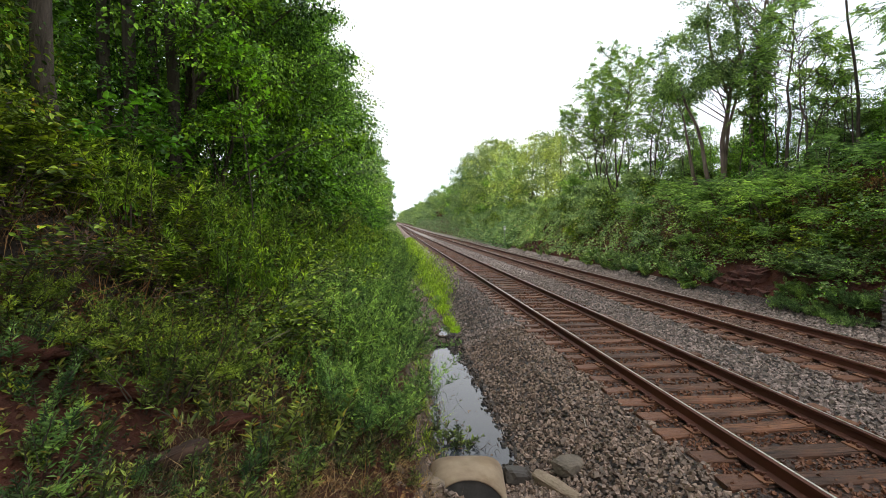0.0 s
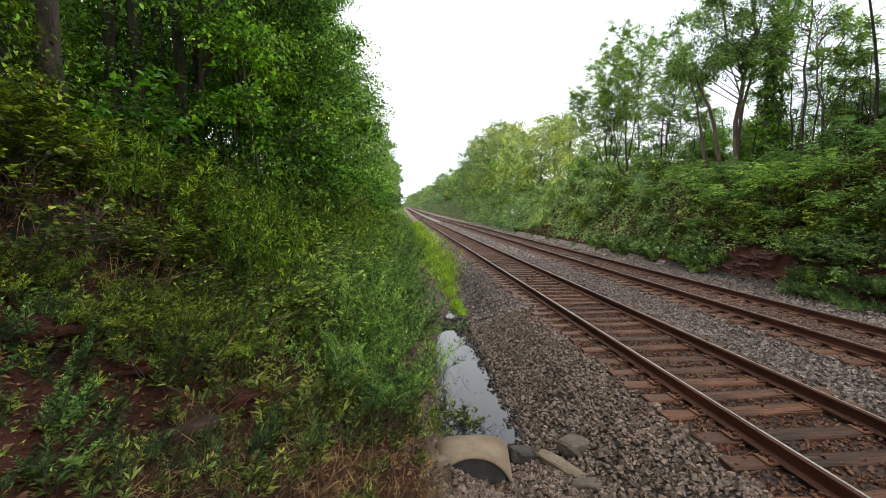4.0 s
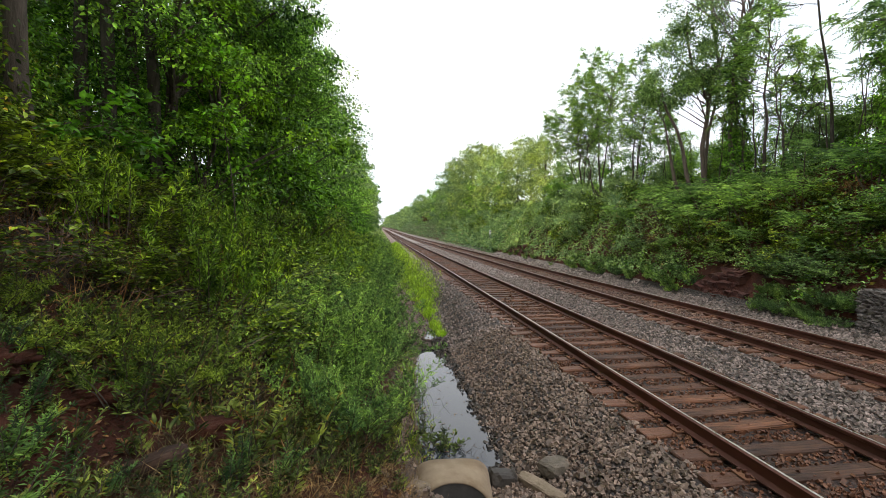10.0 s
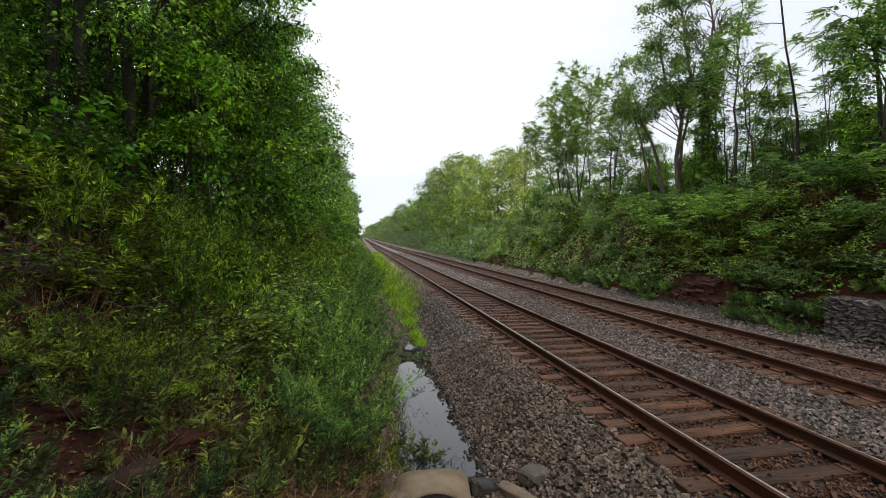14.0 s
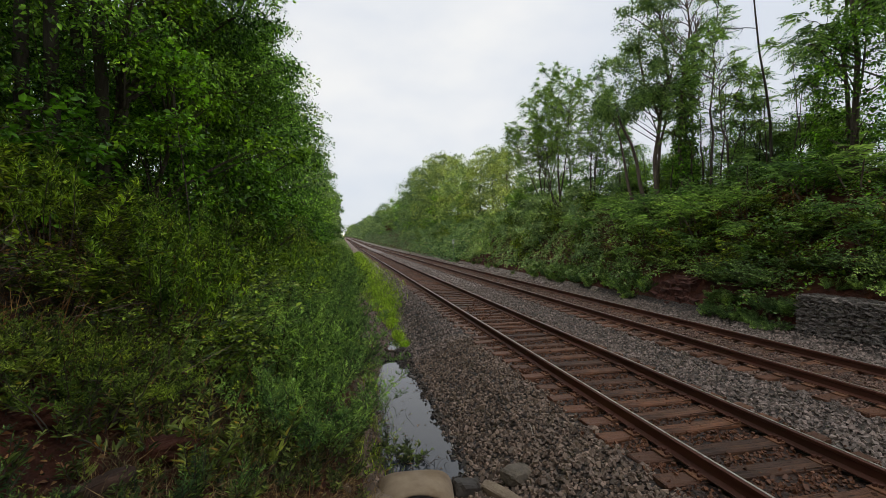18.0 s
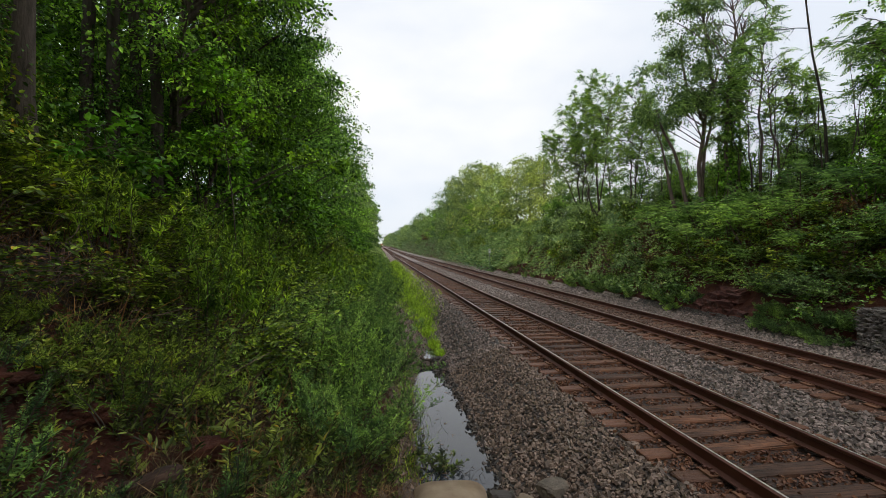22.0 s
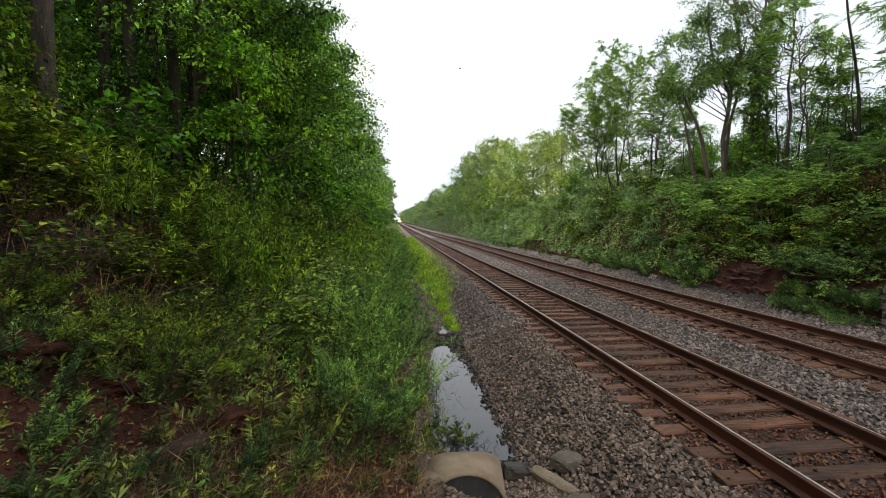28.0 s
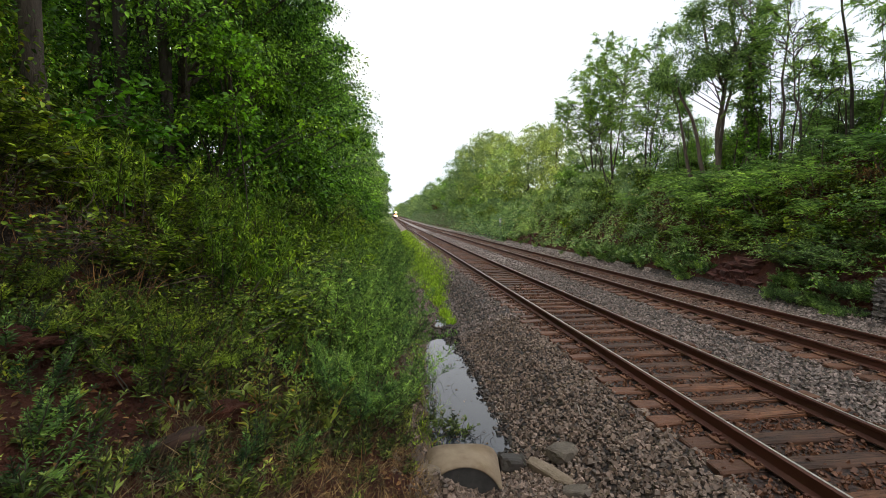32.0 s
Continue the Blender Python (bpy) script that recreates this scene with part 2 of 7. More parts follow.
def water_material():
    m, nt, b = mat_nodes("ditch_water")
    b.inputs["Base Color"].default_value = (0.03, 0.034, 0.042, 1)
    b.inputs["Roughness"].default_value = 0.03
    b.inputs["IOR"].default_value = 1.33
    b.inputs["Specular IOR Level"].default_value = 0.75
    b.inputs["Coat Weight"].default_value = 0.2
    b.inputs["Coat Roughness"].default_value = 0.02
    n = noise_of(nt, 6, 2)
    bump_of(nt, b, n.outputs["Fac"], 0.04, 0.01)
    return m


M = {
    "soil": rough_material("red_brown_soil", [(0.3, (0.057, 0.015, 0.009)), (0.55, (0.109, 0.029, 0.013)), (0.8, (0.192, 0.055, 0.028))], 3.0, bump=1.0, depth=0.09, fine=16, second=(0.7, (0.800, 0.686, 0.468))),
    # leaf mould coloured extra dark for the shade below the plants
    "mould": rough_material("shade_dark_leaf_mould", [(0.3, (0.014, 0.009, 0.006)), (0.55, (0.034, 0.021, 0.013)), (0.8, (0.075, 0.045, 0.027))], 9.0, bump=1.0, depth=0.05, fine=30),
    "mud": rough_material("wet_mud", [(0.3, (0.048, 0.030, 0.022)), (0.7, (0.136, 0.084, 0.064))], 5.0, rough=0.6, bump=0.7, depth=0.03, fine=30),
    "redrock": rough_material("red_shale", [(0.3, (0.051, 0.018, 0.014)), (0.55, (0.121, 0.042, 0.029)), (0.8, (0.201, 0.078, 0.060))], 2.2, bump=1.0, depth=0.08, fine=9, stretch=(0.920, 0.800, 2.280)),
    "bed": bed_material("ballast_bed", (0.283, 0.204, 0.166), (0.514, 0.375, 0.300), (0.822, 0.602, 0.482)),
    "bed_light": bed_material("pale_ballast_bed", (0.259, 0.214, 0.190), (0.514, 0.421, 0.376), (0.804, 0.654, 0.585)),
    # two dark beds that carry the shade between loose stones in their colour
    "bed_gap": bed_material("dark_gap_shade_under_stones", (0.035, 0.026, 0.021), (0.07, 0.051, 0.04), (0.12, 0.088, 0.07)),
    "bed_gap_rust": bed_material("rusty_gap_shade_under_stones", (0.035, 0.015, 0.008), (0.07, 0.03, 0.015), (0.12, 0.055, 0.028)),
    "stone_light": stone_material("pale_crushed_stone", (0.096, 0.077, 0.063), (0.208, 0.162, 0.137), (0.345, 0.263, 0.225)),
    "bed_rust": bed_material("rusty_ballast_bed", (0.167, 0.068, 0.037), (0.334, 0.125, 0.064), (0.520, 0.214, 0.110)),
    "stone": stone_material("crushed_stone", (0.088, 0.065, 0.048), (0.198, 0.139, 0.105), (0.321, 0.228, 0.171)),
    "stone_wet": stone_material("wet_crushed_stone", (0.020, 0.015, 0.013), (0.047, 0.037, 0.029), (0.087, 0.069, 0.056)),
    "stone_rust": stone_material("rust_stained_stone", (0.059, 0.024, 0.011), (0.123, 0.050, 0.023), (0.211, 0.090, 0.043), (0.114, 0.035, 0.011)),
    "stone_dull": stone_material("dull_brown_stone", (0.070, 0.041, 0.030), (0.150, 0.089, 0.064), (0.249, 0.151, 0.112)),
    "bed_brown": bed_material("brown_ballast_bed", (0.146, 0.084, 0.059), (0.273, 0.160, 0.113), (0.432, 0.254, 0.181)),
    "gabion": stone_material("gabion_stone", (0.078, 0.067, 0.058), (0.156, 0.134, 0.118), (0.257, 0.220, 0.192)),
    "sandstone": rough_material("tan_stone", [(0.3, (0.183, 0.136, 0.089)), (0.7, (0.320, 0.245, 0.172))], 9, bump=0.5, depth=0.02),
    "greystone": rough_material("grey_stone", [(0.3, (0.090, 0.074, 0.057)), (0.7, (0.205, 0.165, 0.125))], 9, bump=0.5, depth=0.02),
    "tie": tie_material("weathered_tie_wood", (0.046, 0.022, 0.010), (0.115, 0.055, 0.028), (0.223, 0.118, 0.064)),
    # rust of near tie ends; also the brightened colour of the far ties
    "tie_rust_or_far": rough_material("rust_stained_or_far_bright_tie", [(0.3, (0.074, 0.030, 0.014)), (0.55, (0.144, 0.059, 0.028)), (0.8, (0.228, 0.103, 0.052))], 6, rough=0.58, bump=0.8, depth=0.02, fine=16, stretch=(0.303, 2.835, 2.412), vary=0.25),
    "plate": rough_material("rusted_plate", [(0.3, (0.098, 0.044, 0.022)), (0.6, (0.185, 0.082, 0.040)), (0.85, (0.280, 0.150, 0.082))], 14, rough=0.85, bump=0.4, depth=0.008, vary=0.2),
    "rail": rough_material("rusted_rail_steel", [(0.3, (0.054, 0.017, 0.007)), (0.6, (0.102, 0.029, 0.013)), (0.85, (0.159, 0.047, 0.019))], 6, rough=0.7, bump=0.3, depth=0.005, stretch=(0.943, 0.095, 0.445)),
    "railtop": rough_material("polished_rail_head", [(0.3, (0.531, 0.505, 0.454)), (0.7, (0.723, 0.692, 0.624))], 3, rough=0.38, bump=0.1, depth=0.002, stretch=(6.480, 0.108, 1.080), metal=1.0),
    "concrete": rough_material("pipe_concrete", [(0.3, (0.251, 0.181, 0.117)), (0.7, (0.397, 0.304, 0.206))], 4, rough=0.9, bump=0.3, depth=0.01, fine=60, second=(3.0, (0.8, 0.76, 0.7))),
    "concrete_dark": rough_material("dark_mouth_fill", [(0.3, (0.04, 0.037, 0.034)), (0.7, (0.085, 0.078, 0.07))], 6, rough=0.8, bump=0.3, depth=0.01),
    "bark": rough_material("brown_bark", [(0.3, (0.045, 0.034, 0.026)), (0.7, (0.15, 0.115, 0.088))], 8, rough=0.95, bump=1.0, depth=0.04, stretch=(2, 2, 0.35)),
    "bark_grey": rough_material("grey_bark", [(0.3, (0.034, 0.027, 0.020)), (0.7, (0.084, 0.067, 0.050))], 8, rough=0.95, bump=1.0, depth=0.03, stretch=(2, 2, 0.35)),
    "bark_pale": rough_material("bare_pinkish_bark", [(0.3, (0.094, 0.066, 0.053)), (0.7, (0.237, 0.174, 0.142))], 6, rough=0.9, bump=0.8, depth=0.03, stretch=(2, 2, 0.35)),
    "oldwood": rough_material("weathered_log_wood", [(0.35, (0.014, 0.007, 0.004)), (0.5, (0.046, 0.022, 0.013)), (0.65, (0.095, 0.050, 0.031))], 7, rough=0.85, bump=0.7, depth=0.02, fine=18, stretch=(0.5, 2, 2)),
    "twig": rough_material("dry_twig", [(0.3, (0.040, 0.028, 0.020)), (0.7, (0.100, 0.075, 0.055))], 12, bump=0.3),
    "driftwood": rough_material("grey_driftwood", [(0.3, (0.2, 0.17, 0.14)), (0.7, (0.42, 0.38, 0.33))], 12, bump=0.4, depth=0.01),
    "wire": plain_material("galvanised_wire", (0.3, 0.3, 0.31), 0.45, 0.9),
    "white": rough_material("white_sign_paint", [(0.3, (0.68, 0.68, 0.66)), (0.7, (0.82, 0.82, 0.8))], 5, rough=0.5, bump=0.05),
    "postgrey": rough_material("grey_post_steel", [(0.3, (0.2, 0.2, 0.2)), (0.7, (0.34, 0.34, 0.33))], 8, rough=0.6, bump=0.1),
    "water": water_material(),
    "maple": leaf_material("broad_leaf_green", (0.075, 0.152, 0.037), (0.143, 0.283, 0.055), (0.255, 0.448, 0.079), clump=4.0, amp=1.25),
    "maple_bright": leaf_material("sunlit_young_leaf", (0.077, 0.172, 0.019), (0.125, 0.265, 0.028), (0.186, 0.372, 0.044), through_light=0.6),
    "locust": leaf_material("locust_leaf", (0.055, 0.098, 0.032), (0.095, 0.162, 0.051), (0.164, 0.245, 0.076), through_light=1.1, clump=3.0, amp=0.5),
    "sumac": leaf_material("sumac_leaf", (0.076, 0.134, 0.061), (0.136, 0.218, 0.089), (0.215, 0.313, 0.131), through_light=0.9, clump=3.0, amp=0.4),
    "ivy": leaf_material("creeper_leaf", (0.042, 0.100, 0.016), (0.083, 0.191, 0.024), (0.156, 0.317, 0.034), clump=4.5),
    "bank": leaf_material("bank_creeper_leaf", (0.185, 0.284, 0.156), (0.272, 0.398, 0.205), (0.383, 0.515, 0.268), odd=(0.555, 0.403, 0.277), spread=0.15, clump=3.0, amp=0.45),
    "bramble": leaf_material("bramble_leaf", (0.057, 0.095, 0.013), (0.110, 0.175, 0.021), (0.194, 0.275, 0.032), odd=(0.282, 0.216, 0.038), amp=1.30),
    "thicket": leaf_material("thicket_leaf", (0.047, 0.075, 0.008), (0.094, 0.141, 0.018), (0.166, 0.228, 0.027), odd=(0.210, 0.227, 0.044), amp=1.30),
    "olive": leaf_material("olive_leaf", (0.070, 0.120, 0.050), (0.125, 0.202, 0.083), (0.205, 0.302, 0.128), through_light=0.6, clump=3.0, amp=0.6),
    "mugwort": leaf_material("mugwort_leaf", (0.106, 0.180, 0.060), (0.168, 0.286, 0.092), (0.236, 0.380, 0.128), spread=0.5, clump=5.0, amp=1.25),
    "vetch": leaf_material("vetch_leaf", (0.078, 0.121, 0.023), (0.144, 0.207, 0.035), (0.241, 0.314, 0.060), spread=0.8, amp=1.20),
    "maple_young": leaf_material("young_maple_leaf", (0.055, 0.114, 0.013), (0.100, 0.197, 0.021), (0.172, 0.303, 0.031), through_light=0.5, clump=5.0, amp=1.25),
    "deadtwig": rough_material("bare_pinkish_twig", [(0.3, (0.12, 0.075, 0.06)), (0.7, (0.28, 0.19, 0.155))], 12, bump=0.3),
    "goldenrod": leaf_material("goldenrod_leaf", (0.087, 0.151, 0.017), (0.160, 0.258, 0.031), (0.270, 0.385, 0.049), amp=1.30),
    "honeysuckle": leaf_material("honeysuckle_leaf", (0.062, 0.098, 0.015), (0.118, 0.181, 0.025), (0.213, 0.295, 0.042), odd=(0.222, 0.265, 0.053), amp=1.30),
    "weed": leaf_material("broad_weed_leaf", (0.085, 0.122, 0.034), (0.155, 0.201, 0.056), (0.244, 0.295, 0.087), odd=(0.378, 0.204, 0.043)),
    "grass": leaf_material("verge_grass", (0.083, 0.149, 0.021), (0.136, 0.223, 0.029), (0.209, 0.297, 0.050), through_light=1.0, amp=0.5),
    "straw": leaf_material("dry_straw", (0.129, 0.081, 0.045), (0.228, 0.147, 0.086), (0.337, 0.236, 0.144), through_light=0.3),
    # leaf greens paled and evened out: the haze of distance is in the colour
    "farleaf_hazed": leaf_material("hazed_far_wood_leaf", (0.165, 0.245, 0.130), (0.240, 0.340, 0.180), (0.335, 0.445, 0.225), spread=0.1, clump=1.2, amp=0.6),
    "farpale_hazed": leaf_material("hazed_pale_wood_leaf", (0.200, 0.265, 0.120), (0.280, 0.355, 0.155), (0.370, 0.445, 0.190), spread=0.1, clump=1.2, amp=0.6),
    "rusty_leaf": leaf_material("withered_leaf", (0.101, 0.046, 0.026), (0.172, 0.083, 0.044), (0.223, 0.129, 0.070)),
    "loco": rough_material("dark_loco_paint", [(0.3, (0.02, 0.022, 0.028)), (0.7, (0.04, 0.042, 0.05))], 2, rough=0.4, bump=0.05),
    "coach": rough_material("coach_steel", [(0.3, (0.4, 0.42, 0.44)), (0.7, (0.55, 0.57, 0.59))], 1.5, rough=0.35, bump=0.05, metal=0.6),
    "orange": plain_material("orange_nose_paint", (0.55, 0.18, 0.03), 0.45),
    "glass": plain_material("dark_cab_glass", (0.02, 0.025, 0.03), 0.08),
    "lamp": plain_material("lit_headlight", (1.0, 0.8, 0.45), 0.3, 0.0, 260.0),
    "black": plain_material("black_steel", (0.02, 0.02, 0.02), 0.6),
}


# ---- mesh helpers ----
def sheet(name, verts, faces, mats, index=None, smooth=False):
    """A mesh from numpy arrays; faces all have the same number of corners."""
    verts, faces = np.asarray(verts, np.float32), np.asarray(faces, np.int32)
    me = bpy.data.meshes.new(name)
    k = faces.shape[1]
    me.vertices.add(len(verts))
    me.vertices.foreach_set("co", verts.ravel())
    me.loops.add(faces.size)
    me.loops.foreach_set("vertex_index", faces.ravel())
    me.polygons.add(len(faces))
    me.polygons.foreach_set("loop_start", np.arange(0, faces.size, k, dtype=np.int32))
    me.polygons.foreach_set("use_smooth", np.full(len(faces), smooth))
    for m in mats if isinstance(mats, (list, tuple)) else [mats]:
        me.materials.append(m)
    if index is not None:
        me.polygons.foreach_set("material_index", np.asarray(index, np.int32))
    me.update(calc_edges=True)
    me.validate()
    return me


def put(name, me, parent=None, m=None, label="", kind=""):
    ob = new(name, me)
    if parent:
        ob.parent = parent
    if m is not None:
        ob.matrix_basis = m
    return tagged(ob, label, kind=kind)


def part(name, bm, material, parent, label=""):
    me = bpy.data.meshes.new(name)
    bm.to_mesh(me)
    bm.free()
    for mm in material if isinstance(material, (list, tuple)) else [material]:
        me.materials.append(mm)
    return put(name, me, parent, label=label)


def box_bm(sx, sy, sz, at=(0, 0, 0), bevel=0.0, bm=None):
    bm = bm or bmesh.new()
    g = bmesh.ops.create_cube(bm, size=1, matrix=Matrix.Translation(at) @ Matrix.Diagonal((sx, sy, sz, 1)))
    if bevel:
        es = list({e for v in g["verts"] for e in v.link_edges})
        bmesh.ops.bevel(bm, geom=es, offset=bevel, segments=1, affect="EDGES")
    return bm


def unit(a):
    return a / np.maximum(np.linalg.norm(a, axis=-1, keepdims=True), 1e-9)


def leaves(P, D, N, L, W, fold=0.18, droop=0.15, oval=False):
    """Folded leaves: bases P, ways D, upper sides N, lengths L, widths W; oval: rounder, of two halves."""
    P, D = np.asarray(P, float), unit(np.asarray(D, float))
    S = unit(np.cross(D, N))
    U = np.cross(S, D)
    L, W = np.asarray(L)[:, None], np.asarray(W)[:, None]
    if oval:
        lo, hi = P + D * L * 0.28 + U * W * fold, P + D * L * 0.66 + U * (W * fold * 0.7 - L * droop * 0.4)
        v = np.stack([P, P + D * L - U * L * droop, lo + S * W * 0.44, hi + S * W * 0.4, lo - S * W * 0.44, hi - S * W * 0.4], 1)
        k = np.arange(len(P))[:, None, None] * 6
        return v.reshape(-1, 3), (k + np.array([[0, 2, 3, 1], [0, 1, 5, 4]])[None]).reshape(-1, 4)
    mid = P + D * L * 0.42
    a, b = mid + S * W * 0.5 + U * W * fold, mid - S * W * 0.5 + U * W * fold
    tip = P + D * L - U * L * droop
    v = np.stack([P, a, tip, b], 1).reshape(-1, 3)
    return v, np.arange(len(v)).reshape(-1, 4)


def join(lists):
    vs, fs, n = [], [], 0
    for v, f in lists:
        vs.append(v)
        fs.append(f + n)
        n += len(v)
    return np.concatenate(vs), np.concatenate(fs)


def tubes(lines, sides=5):
    """Tapered round limbs along polylines of (points, radii)."""
    vs, fs, n = [], [], 0
    ang = np.arange(sides) * 2 * np.pi / sides
    for pts, rad in lines:
        pts = np.asarray(pts, float)
        t = unit(np.gradient(pts, axis=0))
        ref = np.where(np.abs(t[:, 2:3]) > 0.9, np.array([[1.0, 0, 0]]), np.array([[0, 0, 1.0]]))
        s = unit(np.cross(t, ref))
        u = np.cross(t, s)
        r = np.asarray(rad)[:, None, None]
        ring = pts[:, None] + r * (np.cos(ang)[None, :, None] * s[:, None] + np.sin(ang)[None, :, None] * u[:, None])
        vs.append(ring.reshape(-1, 3))
        k = len(pts)
        i, j = np.meshgrid(np.arange(k - 1), np.arange(sides), indexing="ij")
        a = i * sides + j
        b = i * sides + (j + 1) % sides
        fs.append(np.stack([a, b, b + sides, a + sides], -1).reshape(-1, 4) + n)
        n += k * sides
    return np.concatenate(vs), np.concatenate(fs)


def wobble(rng, a, way, length, n, bend=0.12, lift=0.0):
    """A crooked polyline from a along way."""
    way = unit(np.asarray(way, float))
    pts = [np.asarray(a, float)]
    for _ in range(n - 1):
        way = unit(way + rng.normal(0, bend, 3) + np.array([0, 0, lift]))
        pts.append(pts[-1] + way * length / (n - 1))
    return np.array(pts)


# ---- the lie of the land: a track in a shallow cutting that bends and climbs far off ----
def bend(y):
    y = np.asarray(y, float)
    d = np.maximum(y - 120, 0)
    return -1.18e-5 * np.minimum(d, 1500) ** 2


def rise(y):
    d = np.maximum(np.asarray(y, float) - 90, 0)
    return 0.0075 * d * d / (d + 120)


GX = [-3000, -300, -60, -25, -12, -9, -7, -6, -5.2, -4.6, -4.25, -4.0, -3.8, -3.35, -2.9, -2.3, -1.8, -1.45, -1.0, 1.0, 1.5, 2.0, 2.6, 5.5, 6.2, 7.4, 8.05, 8.45, 9.0, 10.5, 12.0, 14, 25, 60, 300, 3000]
GZ = [12, 8, 5.5, 4.6, 3.9, 2.9, 1.65, 1.0, 0.45, 0.05, -0.25, -0.5, -0.72, -0.86, -0.74, -0.44, -0.15, -0.045, -0.03, -0.03, -0.04, -0.08, -0.04, -0.06, -0.2, -0.33, -0.28, 0.25, 0.95, 2.7, 4.2, 4.9, 5.2, 5.5, 8, 12]


def fbm(x, y, s, seed=0.0):
    """Smooth bumps of about size s, in -1..1."""
    x, y = np.asarray(x) / s + seed, np.asarray(y) / s - seed
    return (np.sin(2.1 * x + 1.3 * np.sin(1.7 * y + 0.4)) + np.sin(2.7 * y + 1.1 * np.sin(2.3 * x + 1.9)) + 0.6 * np.sin(4.9 * x - 3.7 * y) + 0.4 * np.sin(7.3 * y + 6.1 * x + 2)) / 3.0


def ditch_fill(u, y):
    """How far the ditch is filled up: open water for 6 to 12 m, then pools between mud."""
    y = np.asarray(y, float)
    f = np.interp(y, [4.6, 5.6, 6.0, 8.0, 10.5, 11.8, 12.3, 12.9, 13.8, 14.6, 15.6, 17, 18, 19, 24], [0.2, 0.12, 0, 0, 0.02, 0.12, 0.24, 0.12, 0.1, 0.26, 0.3, 0.16, 0.2, 0.34, 0.5])
    w = np.clip(1 - np.abs(u + 3.35) / 0.9, 0, 1)
    left = np.clip((-3.2 - u) / 0.5, 0, 1) * np.clip((u + 4.3) / 0.3, 0, 1)
    return f * np.minimum(1, w * 1.6) + left * np.interp(y, [6, 9, 12, 20], [0, 0.08, 0.14, 0.12])


def ground_z(x, y, bed=True):
    x, y = np.asarray(x, float), np.asarray(y, float)
    u = x - bend(y)
    u = u - np.interp(y, [11.5, 14, 18, 22], [0, 0.42, 0.3, 0]) * np.clip(1.3 - np.abs(u + 3.1), 0, 1)
    z = np.interp(u, GX, GZ) + ditch_fill(u, y) + rise(y)
    wild = np.clip((np.abs(u - 2.2) - 6.2) / 3, 0, 1)
    z = z + wild * (0.22 * fbm(x, y, 1.6) + 0.3 * fbm(x, y, 5.0, 3.0)) + 0.025 * fbm(x, y, 0.35, 1.0)
    # the far track's cribs are filled level with its ties
    z = z + np.clip((0.66 - np.abs(u - 3.96)) / 0.08, 0, 1) * (0.04 + 0.012 * fbm(x, y, 0.6, 6.0))
    inside = (u > -2.75) & (u < 8.2)
    if not bed:
        z = np.where(inside, z - 0.12 * np.minimum(1, np.minimum(u + 2.75, 8.2 - u) / 0.2), z)
    return z


def grid(xs, ys, zfun):
    X, Y = np.meshgrid(xs, ys)
    V = np.stack([X, Y, zfun(X, Y)], -1).reshape(-1, 3)
    n, k = len(xs), len(ys)
    i, j = np.meshgrid(np.arange(k - 1), np.arange(n - 1), indexing="ij")
    a = (i * n + j).reshape(-1)
    return V, np.stack([a, a + 1, a + n + 1, a + n], 1)


def steps(*spans):
    """Sample positions: spans of (start, end, step)."""
    return np.unique(np.concatenate([np.arange(a, b, s) for a, b, s in spans] + [[spans[-1][1]]]).round(4))


def build_ground():
    xs = np.unique(np.concatenate([steps((-9, -4.6, 0.25), (-4.6, -1.4, 0.09), (-1.4, 7.4, 0.6), (7.4, 14, 0.25)), -np.geomspace(9.5, 3000, 24), np.geomspace(14.5, 3000, 24)]))
    ys = np.unique(np.concatenate([steps((-12, 3, 1.0), (3, 20, 0.13), (20, 60, 0.5), (60, 200, 3), (200, 1400, 25)), -np.geomspace(13, 3000, 14), np.geomspace(1450, 3000, 6)]))
    V, F = grid(xs, ys, lambda x, y: ground_z(x, y, False))
    c = V[F].mean(1)
    u = c[:, 0] - bend(c[:, 1])
    idx = ((u > -4.15) & (u < -2.2)).astype(int)
    # ground below the thicket: leaf mould, with the hollows' shade in its colour
    mould = (u < -5.3 + 0.35 * fbm(c[:, 0], c[:, 1], 0.6, 2.0)) & (c[:, 1] > 4.45 + 0.3 * fbm(c[:, 0], c[:, 1], 0.5))
    idx = np.where(mould & (u > -300), 2, idx)
    tagged(put("ground", sheet("ground", V, F, [M["soil"], M["mud"], M["mould"]], idx, True)), "red-brown soil and wet mud of a railway cutting", "ground", kind="structure")
    xs = steps((-2.75, -1.5, 0.12), (-1.5, 5.6, 0.17), (5.6, 8.21, 0.12))
    ys = steps((-12, 3, 1), (3, 20, 0.2), (20, 60, 0.6), (60, 200, 4), (200, 1400, 25))
    X, Y = np.meshgrid(xs, ys)
    V, F = grid(xs, ys, lambda x, y: ground_z(x + bend(y), y))
    V[:, 0] += bend(V[:, 1])
    u = V[F].mean(1)[:, 0] - bend(V[F].mean(1)[:, 1])
    idx = np.where((np.abs(u) < 1.2) | (np.abs(u - 3.96) < 1.2), 1, np.where(u > 1.2, 2, 0))
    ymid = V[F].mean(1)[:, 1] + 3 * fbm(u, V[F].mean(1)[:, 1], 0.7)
    # near bed is coloured dark for the shade in the stones' gaps
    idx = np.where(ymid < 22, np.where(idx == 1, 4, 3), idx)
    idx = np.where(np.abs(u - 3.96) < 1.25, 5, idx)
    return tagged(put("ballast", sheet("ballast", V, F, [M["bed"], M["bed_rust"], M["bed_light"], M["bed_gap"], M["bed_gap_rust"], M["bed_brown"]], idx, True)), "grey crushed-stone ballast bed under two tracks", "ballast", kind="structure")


ballast = build_ground()
TRACKS = (0.0, 3.96)
PITCH = 0.54


